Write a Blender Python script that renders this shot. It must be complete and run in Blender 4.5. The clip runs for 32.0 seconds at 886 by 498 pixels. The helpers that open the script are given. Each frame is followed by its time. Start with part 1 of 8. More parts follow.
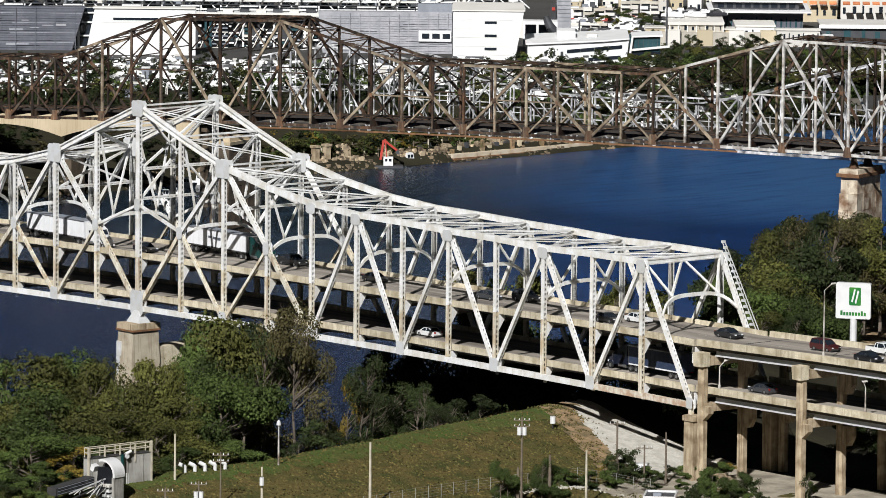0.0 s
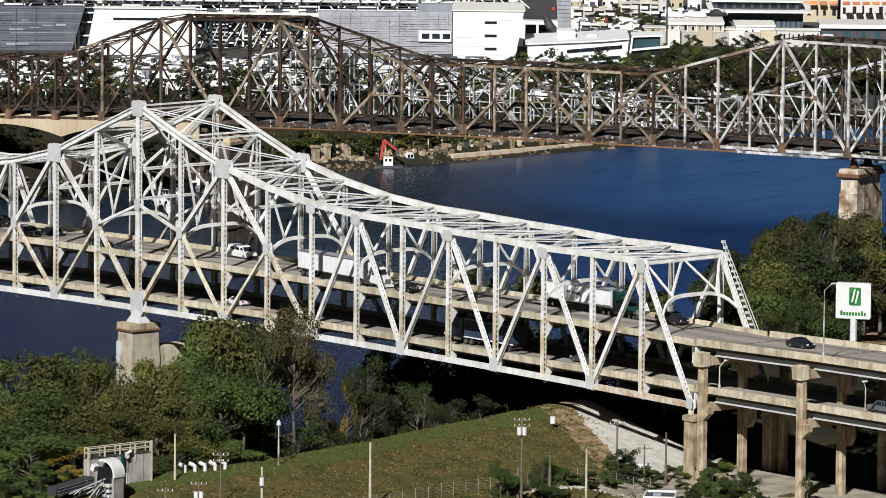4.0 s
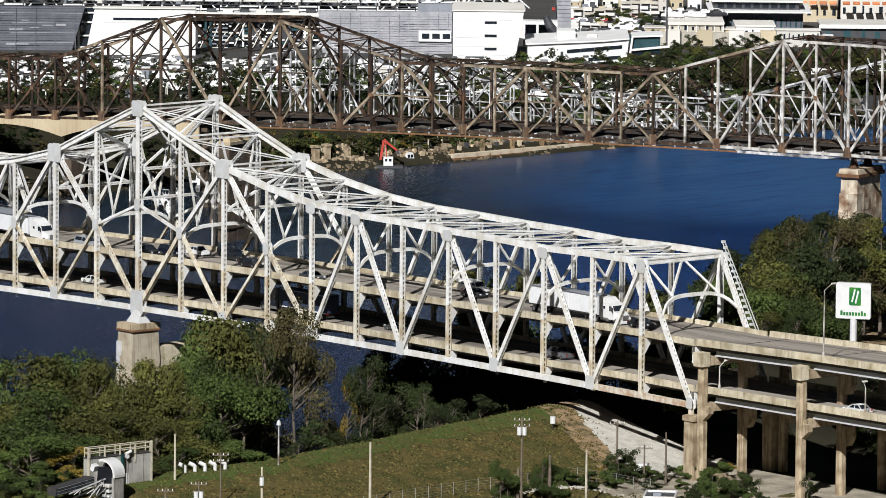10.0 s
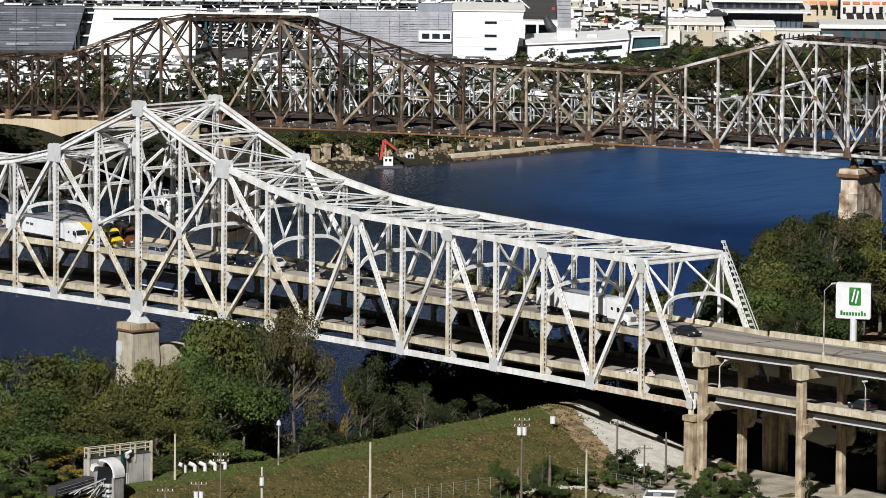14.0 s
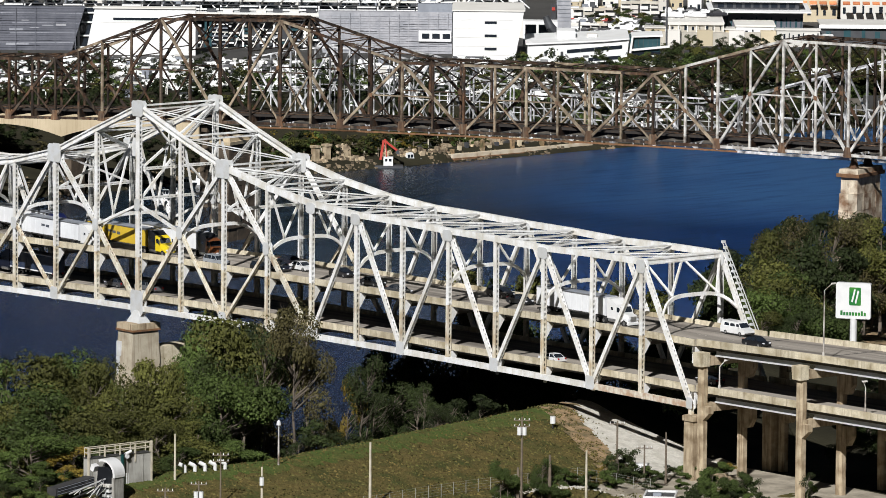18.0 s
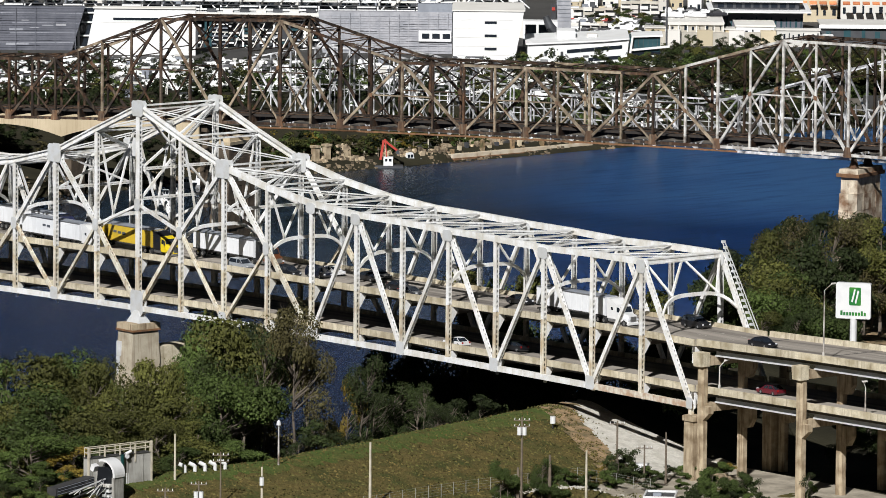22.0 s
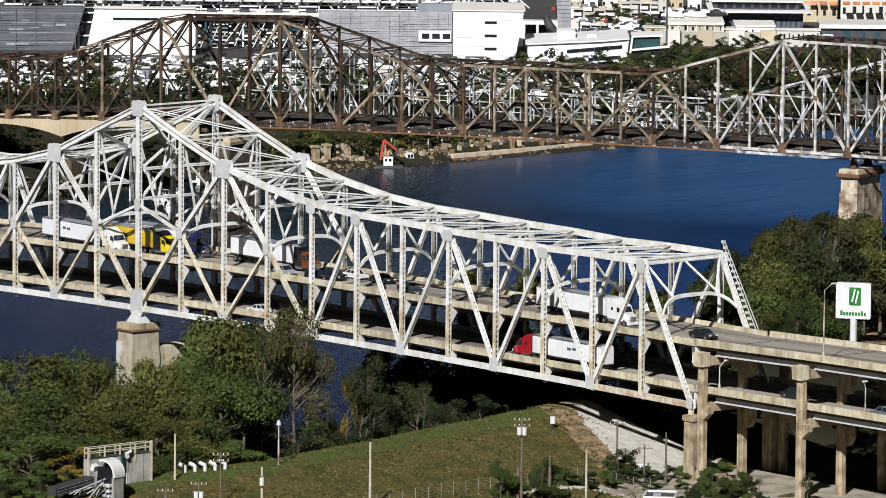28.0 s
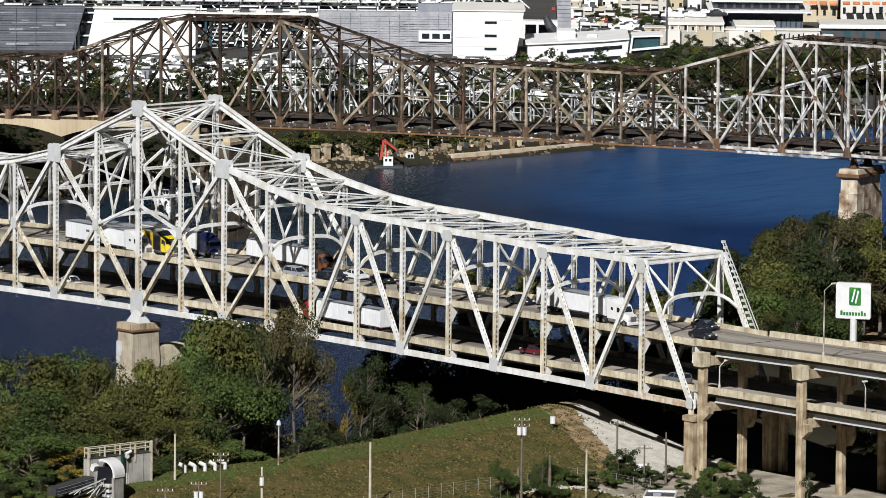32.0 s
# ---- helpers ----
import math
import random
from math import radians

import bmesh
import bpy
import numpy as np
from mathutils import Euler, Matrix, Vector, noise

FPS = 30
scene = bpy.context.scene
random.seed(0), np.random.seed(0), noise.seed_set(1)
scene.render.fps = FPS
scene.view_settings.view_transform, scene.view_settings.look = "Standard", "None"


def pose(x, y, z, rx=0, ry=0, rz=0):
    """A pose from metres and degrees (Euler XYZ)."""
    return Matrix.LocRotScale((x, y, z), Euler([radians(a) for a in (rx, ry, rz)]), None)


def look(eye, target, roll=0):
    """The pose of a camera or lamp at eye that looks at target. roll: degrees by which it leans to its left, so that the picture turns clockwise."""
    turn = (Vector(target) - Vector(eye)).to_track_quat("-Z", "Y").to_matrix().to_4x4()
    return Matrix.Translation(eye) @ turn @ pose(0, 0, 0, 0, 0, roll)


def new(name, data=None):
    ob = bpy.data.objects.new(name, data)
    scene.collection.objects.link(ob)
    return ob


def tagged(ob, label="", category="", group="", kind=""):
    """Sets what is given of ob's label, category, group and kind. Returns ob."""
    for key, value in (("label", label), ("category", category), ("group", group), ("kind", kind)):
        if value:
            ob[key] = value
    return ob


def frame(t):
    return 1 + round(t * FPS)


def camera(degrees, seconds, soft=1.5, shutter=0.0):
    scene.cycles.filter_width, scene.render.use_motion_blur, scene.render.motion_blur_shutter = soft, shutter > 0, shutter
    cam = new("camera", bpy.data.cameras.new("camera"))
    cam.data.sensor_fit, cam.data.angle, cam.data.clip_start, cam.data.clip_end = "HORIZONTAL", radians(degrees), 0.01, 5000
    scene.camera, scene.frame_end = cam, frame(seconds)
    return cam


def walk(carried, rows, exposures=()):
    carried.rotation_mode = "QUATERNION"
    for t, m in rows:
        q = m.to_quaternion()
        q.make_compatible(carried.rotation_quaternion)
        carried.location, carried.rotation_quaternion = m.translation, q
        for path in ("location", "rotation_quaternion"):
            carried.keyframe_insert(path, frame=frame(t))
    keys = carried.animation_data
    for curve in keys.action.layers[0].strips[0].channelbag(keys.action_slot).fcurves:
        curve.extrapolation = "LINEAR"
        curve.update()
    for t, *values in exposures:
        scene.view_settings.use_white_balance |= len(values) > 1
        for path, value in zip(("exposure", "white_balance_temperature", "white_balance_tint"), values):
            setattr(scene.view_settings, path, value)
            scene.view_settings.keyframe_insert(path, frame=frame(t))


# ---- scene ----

# camera: a long lens on a hilltop, standing still
EYE, AIM, ROLL = (943.09, -704.29, 192.23), (20.49, 47.67, 39.39), 0.518
cam = camera(7.0096, 32.0, soft=0.62)
walk(cam, [(0.0, look(EYE, AIM, ROLL)), (32.0, look(EYE, AIM, ROLL))], exposures=[(0.0, 0.2), (32.0, 0.2)])

# daylight: clear autumn sky, sun behind the camera
SUN_DIR = Vector((0.46, -0.64, 0.62)).normalized()
world = bpy.data.worlds.new("sky")
scene.world = world
world.use_nodes = True
wn = world.node_tree.nodes
sky = wn.new("ShaderNodeTexSky")
sky.sky_type = "NISHITA"
sky.sun_disc = False
sky.dust_density, sky.ozone_density = 0.3, 3.0
sky.sun_elevation = math.asin(SUN_DIR.z)
sky.sun_rotation = math.atan2(SUN_DIR.x, SUN_DIR.y)
world.node_tree.links.new(sky.outputs[0], wn["Background"].inputs[0])
wn["Background"].inputs[1].default_value = 0.004
sun_data = bpy.data.lights.new("sun", "SUN")
sun_data.energy, sun_data.angle, sun_data.color = 5.0, radians(0.5), (1.0, 0.995, 0.98)
sun = new("sun", sun_data)
sun.matrix_world = look(SUN_DIR * 500, (0, 0, 0))


# ---- materials ----
def mat(name, color, rough=0.6, metal=0.0, dark=None, amount=0.5, scale=1.0, fine=0.0, fine_scale=12.0, bump=0.0,
        bump_scale=6.0, streak=None, streak_amount=0.4, spread=0.0, coords="Object", spec=0.5, stretch=(1, 1, 1), coat=0.0, each=0.0,
        streak_scale=3.0):
    """A surface: base colour, blotches of dark, fine grain, upright streaks, a value that differs from piece to piece, and relief."""
    m = bpy.data.materials.new(name)
    m.use_nodes = True
    nt = m.node_tree
    n, l = nt.nodes, nt.links
    b = n["Principled BSDF"]
    b.inputs["Roughness"].default_value = rough
    b.inputs["Metallic"].default_value = metal
    b.inputs["Specular IOR Level"].default_value = spec
    b.inputs["Coat Weight"].default_value = coat
    tc = n.new("ShaderNodeTexCoord")
    mp = n.new("ShaderNodeMapping")
    mp.inputs["Scale"].default_value = stretch
    l.new(tc.outputs[coords], mp.inputs[0])
    col = n.new("ShaderNodeRGB")
    col.outputs[0].default_value = (*color, 1)
    out = col.outputs[0]

    def mixed(a, fac, c, blend="MIX"):
        x = n.new("ShaderNodeMix")
        x.data_type, x.blend_type = "RGBA", blend
        l.new(fac, x.inputs[0])
        l.new(a, x.inputs[6])
        if isinstance(c, tuple):
            x.inputs[7].default_value = (*c, 1)
        else:
            l.new(c, x.inputs[7])
        return x.outputs[2]

    def noisy(sc, detail, lo, hi, top, vec=None):
        t = n.new("ShaderNodeTexNoise")
        t.inputs["Scale"].default_value, t.inputs["Detail"].default_value = sc, detail
        l.new(vec or mp.outputs[0], t.inputs["Vector"])
        r = n.new("ShaderNodeMapRange")
        r.inputs[1].default_value, r.inputs[2].default_value, r.inputs[4].default_value = lo, hi, top
        l.new(t.outputs[0], r.inputs[0])
        return r.outputs[0]

    if dark:
        out = mixed(out, noisy(scale, 5, 0.42, 0.66, amount), dark)
    if streak:
        sm = n.new("ShaderNodeMapping")
        sm.inputs["Scale"].default_value = (streak_scale, streak_scale, streak_scale * 0.075)
        l.new(tc.outputs[coords], sm.inputs[0])
        out = mixed(out, noisy(1.0, 4, 0.5, 0.72, streak_amount, sm.outputs[0]), streak)
    if fine:
        out = mixed(out, noisy(fine_scale, 4, 0.35, 0.7, fine), tuple(c * 0.45 for c in color))
    for k, node, socket in ((spread, "ShaderNodeNewGeometry", "Random Per Island"), (each, "ShaderNodeObjectInfo", "Random")):
        if not k:
            continue
        r = n.new("ShaderNodeMapRange")
        r.inputs[3].default_value, r.inputs[4].default_value = 1 - k, 1 + k
        l.new(n.new(node).outputs[socket], r.inputs[0])
        hs = n.new("ShaderNodeHueSaturation")
        l.new(r.outputs[0], hs.inputs["Value"])
        l.new(out, hs.inputs["Color"])
        out = hs.outputs[0]
    l.new(out, b.inputs["Base Color"])
    if bump:
        t = n.new("ShaderNodeTexNoise")
        t.inputs["Scale"].default_value, t.inputs["Detail"].default_value = bump_scale, 6
        l.new(mp.outputs[0], t.inputs["Vector"])
        bp = n.new("ShaderNodeBump")
        bp.inputs["Strength"].default_value, bp.inputs["Distance"].default_value = bump, 0.3
        l.new(t.outputs[0], bp.inputs["Height"])
        l.new(bp.outputs[0], b.inputs["Normal"])
    return m


STEEL = mat("silver_white_paint", (0.82, 0.825, 0.825), 0.45, dark=(0.50, 0.46, 0.36), amount=0.6, scale=0.4, streak=(0.42, 0.31, 0.18),
            streak_amount=0.3, streak_scale=1.6, fine=0.22, fine_scale=4, spec=0.4, each=0.08)
STEEL_LOW = mat("weathered_silver_paint", (0.76, 0.73, 0.63), 0.55, dark=(0.44, 0.33, 0.17), amount=0.75, scale=0.55, streak=(0.26, 0.13, 0.05),
                streak_amount=0.7, streak_scale=2.0, fine=0.3, fine_scale=5, spec=0.3, each=0.1)
STEEL_RUST = mat("rust_flaked_silver_paint", (0.66, 0.62, 0.53), 0.6, dark=(0.34, 0.15, 0.05), amount=0.7, scale=0.9, streak=(0.22, 0.09, 0.03), streak_amount=0.4, fine=0.2)
GUSSET = mat("grey_paint", (0.57, 0.58, 0.59), 0.5, dark=(0.47, 0.46, 0.42), amount=0.6, scale=0.8, fine=0.2, each=0.06)
LATTICE = mat("grey_lattice_steel", (0.70, 0.705, 0.705), 0.5, dark=(0.36, 0.32, 0.25), amount=0.65, scale=0.4, fine=0.2, each=0.12)
# darker than the painted steel, to deepen the shade under the decks
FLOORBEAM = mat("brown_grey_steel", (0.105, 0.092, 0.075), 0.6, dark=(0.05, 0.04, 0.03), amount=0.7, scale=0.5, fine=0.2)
RUST = mat("rusty_steel", (0.027, 0.021, 0.018), 0.8, dark=(0.098, 0.050, 0.027), amount=0.9, scale=0.6, streak=(0.27, 0.21, 0.15), streak_amount=0.45,
           streak_scale=1.1, fine=0.5, fine_scale=2.2, each=0.5, spec=0.2)
RUST_PALE = mat("peeling_grey_steel", (0.33, 0.275, 0.20), 0.75, dark=(0.070, 0.043, 0.028), amount=1.0, scale=0.55, streak=(0.22, 0.11, 0.055),
                streak_amount=0.5, fine=0.3, fine_scale=3, each=0.25, spec=0.25)
SILVER = mat("silver_steel", (0.60, 0.59, 0.56), 0.6, dark=(0.10, 0.07, 0.05), amount=0.95, scale=0.5, streak=(0.35, 0.2, 0.1), streak_amount=0.35,
             fine=0.2, each=0.12)
CONCRETE = mat("weathered_concrete", (0.47, 0.38, 0.26), 0.9, dark=(0.20, 0.14, 0.08), amount=0.85, scale=0.6, streak=(0.13, 0.08, 0.04),
               streak_amount=0.9, streak_scale=2.6, fine=0.25, fine_scale=8, bump=0.2)
PARAPET = mat("parapet_concrete", (0.62, 0.555, 0.42), 0.9, dark=(0.33, 0.27, 0.165), amount=0.85, scale=0.5, streak=(0.20, 0.15, 0.09),
              streak_amount=0.65, streak_scale=1.7, fine=0.35, fine_scale=5, bump=0.25, each=0.12)
PIER_STONE = mat("pier_stone", (0.44, 0.39, 0.30), 0.9, dark=(0.24, 0.19, 0.13), amount=0.8, scale=0.4, streak=(0.20, 0.15, 0.1), streak_amount=0.7,
                 fine=0.3, bump=0.3, each=0.12)
DECK = mat("worn_concrete_road", (0.33, 0.295, 0.255), 0.9, dark=(0.105, 0.090, 0.078), amount=0.9, scale=0.3, stretch=(0.06, 1.9, 1), fine=0.3,
           fine_scale=3, bump=0.05)
ASPHALT = mat("asphalt", (0.05, 0.048, 0.046), 0.9, dark=(0.03, 0.029, 0.028), amount=0.7, scale=0.2, fine=0.3)
JOINT = mat("joint_rubber", (0.03, 0.03, 0.03), 0.8, fine=0.2)
GRASS = mat("dry_autumn_grass", (0.128, 0.100, 0.037), 1.0, dark=(0.054, 0.064, 0.021), amount=1.0, scale=0.3, fine=0.75, fine_scale=1.9, bump=1.0,
            bump_scale=3.0, spec=0.1)
SOIL = mat("bank_soil", (0.034, 0.031, 0.019), 1.0, dark=(0.016, 0.015, 0.010), amount=0.7, scale=0.1, fine=0.4, fine_scale=1.5, bump=0.8, bump_scale=1.5, spec=0.1)
APRON = mat("stone_apron", (0.60, 0.57, 0.51), 0.95, dark=(0.36, 0.33, 0.27), amount=0.6, scale=0.6, fine=0.4, fine_scale=2.5, bump=0.7, bump_scale=3)
RUBBLE = mat("orange_rubble", (0.34, 0.23, 0.125), 0.95, dark=(0.070, 0.066, 0.024), amount=1.0, scale=0.55, fine=0.6, fine_scale=1.8, bump=0.9, bump_scale=2.5)
WATER = mat("river_water", (0.0105, 0.050, 0.172), 0.27, dark=(0.0075, 0.033, 0.115), amount=0.45, scale=0.016, bump=0.22, bump_scale=1.1, stretch=(1.0, 0.55, 1), spec=0.2)


def paint_reflections(m, color):
    """The river: the far bank's dark reflection painted grey, lighter blue upstream, deeper below."""
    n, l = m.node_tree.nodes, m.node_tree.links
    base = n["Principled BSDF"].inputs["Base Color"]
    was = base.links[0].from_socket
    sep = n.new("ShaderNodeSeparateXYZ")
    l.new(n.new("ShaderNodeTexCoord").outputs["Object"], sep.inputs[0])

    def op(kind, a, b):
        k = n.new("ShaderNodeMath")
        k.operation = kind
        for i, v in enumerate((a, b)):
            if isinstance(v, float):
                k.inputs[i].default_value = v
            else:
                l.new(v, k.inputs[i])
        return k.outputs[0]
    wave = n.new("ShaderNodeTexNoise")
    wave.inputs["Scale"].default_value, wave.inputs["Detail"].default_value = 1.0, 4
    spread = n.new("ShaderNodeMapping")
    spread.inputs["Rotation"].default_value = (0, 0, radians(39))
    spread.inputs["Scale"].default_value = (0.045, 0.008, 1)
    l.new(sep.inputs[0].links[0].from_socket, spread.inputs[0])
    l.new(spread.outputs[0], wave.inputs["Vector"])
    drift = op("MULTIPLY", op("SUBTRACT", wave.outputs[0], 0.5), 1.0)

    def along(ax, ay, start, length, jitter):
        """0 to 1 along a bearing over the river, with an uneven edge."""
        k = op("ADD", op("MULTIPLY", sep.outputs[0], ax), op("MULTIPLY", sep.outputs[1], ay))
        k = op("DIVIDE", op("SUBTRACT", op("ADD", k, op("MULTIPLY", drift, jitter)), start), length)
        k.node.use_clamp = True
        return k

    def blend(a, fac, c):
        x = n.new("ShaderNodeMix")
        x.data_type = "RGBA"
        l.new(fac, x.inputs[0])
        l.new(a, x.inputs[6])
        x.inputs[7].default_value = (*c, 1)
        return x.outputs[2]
    # lighter blue upstream, deep blue band nearer the bridge
    upstream_blue = blend(was, along(0.63, 0.77, 40.0, 80.0, 60.0), (0.034, 0.098, 0.235))
    deep_band = blend(upstream_blue, along(0.77, -0.63, -405.0, 50.0, 90.0), (0.012, 0.044, 0.165))
    # the far bank's dark reflection, put into the colour as grey
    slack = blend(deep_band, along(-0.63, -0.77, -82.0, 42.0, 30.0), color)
    # short ripples shaded into the colour, long across the current
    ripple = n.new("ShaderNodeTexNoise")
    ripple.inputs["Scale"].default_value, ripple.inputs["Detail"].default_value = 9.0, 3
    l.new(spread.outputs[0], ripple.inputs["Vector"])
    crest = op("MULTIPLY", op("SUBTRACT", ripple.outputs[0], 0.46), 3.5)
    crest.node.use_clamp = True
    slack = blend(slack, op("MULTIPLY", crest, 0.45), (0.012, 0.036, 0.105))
    # greyer tint downstream of the bridge, standing in for reflections
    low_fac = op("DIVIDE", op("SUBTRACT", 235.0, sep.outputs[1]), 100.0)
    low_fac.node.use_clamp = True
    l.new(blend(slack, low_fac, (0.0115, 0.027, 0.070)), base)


paint_reflections(WATER, (0.024, 0.040, 0.060))
deep = WATER.node_tree.nodes["Principled BSDF"]
deep.subsurface_method = "BURLEY"
deep.inputs["Subsurface Weight"].default_value = 1.0
deep.inputs["Subsurface Radius"].default_value = (1.0, 1.0, 1.0)
deep.inputs["Subsurface Scale"].default_value = 200.0
# the dark tint also puts shade into leaf colour under and behind the bridge
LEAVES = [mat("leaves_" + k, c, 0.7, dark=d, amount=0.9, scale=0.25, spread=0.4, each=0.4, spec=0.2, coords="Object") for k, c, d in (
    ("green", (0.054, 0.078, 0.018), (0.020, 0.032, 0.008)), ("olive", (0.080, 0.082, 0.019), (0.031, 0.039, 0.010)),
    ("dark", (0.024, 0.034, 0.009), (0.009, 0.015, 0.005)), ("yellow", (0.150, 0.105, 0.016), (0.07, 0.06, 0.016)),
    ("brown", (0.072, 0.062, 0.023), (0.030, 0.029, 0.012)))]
BARK = mat("bark", (0.13, 0.105, 0.08), 0.95, dark=(0.06, 0.05, 0.04), amount=0.8, scale=1.0, fine=0.4, bump=0.6)
PALE_BARK = mat("pale_bark", (0.26, 0.22, 0.16), 0.95, dark=(0.15, 0.12, 0.09), amount=0.8, scale=0.8, fine=0.4)
WOOD = mat("weathered_pole_wood", (0.17, 0.135, 0.10), 0.9, dark=(0.08, 0.065, 0.05), amount=0.7, scale=0.8, fine=0.3)
PALE_WOOD = mat("sunbleached_pole", (0.55, 0.50, 0.40), 0.9, dark=(0.33, 0.29, 0.22), amount=0.7, scale=0.8, fine=0.3)
WHITE = mat("white_panel", (0.80, 0.80, 0.80), 0.5, dark=(0.68, 0.68, 0.67), amount=0.6, scale=0.15, fine=0.06, each=0.03)
PALE = mat("pale_panel", (0.70, 0.68, 0.64), 0.6, dark=(0.56, 0.53, 0.49), amount=0.6, scale=0.1, fine=0.1, each=0.15)
GREY_MESH = mat("grey_screen", (0.26, 0.28, 0.32), 0.5, dark=(0.18, 0.19, 0.22), amount=0.7, scale=0.25, fine=0.2, fine_scale=1.5)
SCREEN_PALE = mat("pale_metal_screen", (0.36, 0.37, 0.41), 0.5, dark=(0.24, 0.25, 0.29), amount=0.7, scale=0.3, fine=0.25, fine_scale=1.5)
SCREEN_LIGHT = mat("light_metal_screen", (0.40, 0.40, 0.43), 0.5, dark=(0.27, 0.28, 0.31), amount=0.8, scale=0.25, fine=0.3, fine_scale=1.2)
DARK_SCREEN = mat("dark_blue_grey_screen", (0.135, 0.14, 0.168), 0.5, dark=(0.062, 0.068, 0.09), amount=0.7, scale=0.2, fine=0.3, fine_scale=1.5)
DARK_GREY = mat("dark_grey", (0.055, 0.058, 0.065), 0.6, dark=(0.03, 0.03, 0.035), amount=0.6, scale=0.4, fine=0.2, each=0.3)
TAN = mat("tan_girder", (0.58, 0.48, 0.33), 0.75, dark=(0.38, 0.30, 0.19), amount=0.6, scale=0.1, streak=(0.3, 0.22, 0.13), streak_amount=0.4, fine=0.15)
GLASS_DARK = mat("dark_window_glass", (0.015, 0.02, 0.028), 0.08, spec=0.6, fine=0.1)
GLASS_TEAL = mat("teal_glass", (0.035, 0.085, 0.10), 0.1, dark=(0.02, 0.05, 0.06), amount=0.7, scale=0.3, spec=0.6)
DIRT = mat("trodden_dirt", (0.37, 0.325, 0.255), 0.95, dark=(0.13, 0.11, 0.08), amount=0.8, scale=0.25, fine=0.4, fine_scale=1.5, bump=0.5, bump_scale=2)
PAVING = mat("grey_paving", (0.050, 0.048, 0.046), 0.9, dark=(0.022, 0.021, 0.020), amount=0.8, scale=0.08, fine=0.3, fine_scale=0.8)
PIER_ORANGE = mat("stained_pier_stone", (0.60, 0.52, 0.40), 0.9, dark=(0.15, 0.075, 0.035), amount=1.0, scale=0.45, streak=(0.20, 0.10, 0.045), streak_amount=0.8, streak_scale=0.9, fine=0.3, bump=0.3, each=0.15)
RIPRAP = mat("broken_stone", (0.26, 0.20, 0.13), 0.95, dark=(0.12, 0.09, 0.06), amount=0.8, scale=0.6, spread=0.5, fine=0.3)
RED = mat("crane_red", (0.42, 0.045, 0.03), 0.5, dark=(0.25, 0.03, 0.02), amount=0.6, scale=0.5)
BEIGE = mat("beige_stone", (0.55, 0.47, 0.33), 0.85, dark=(0.4, 0.33, 0.22), amount=0.6, scale=0.2, fine=0.2, each=0.15)


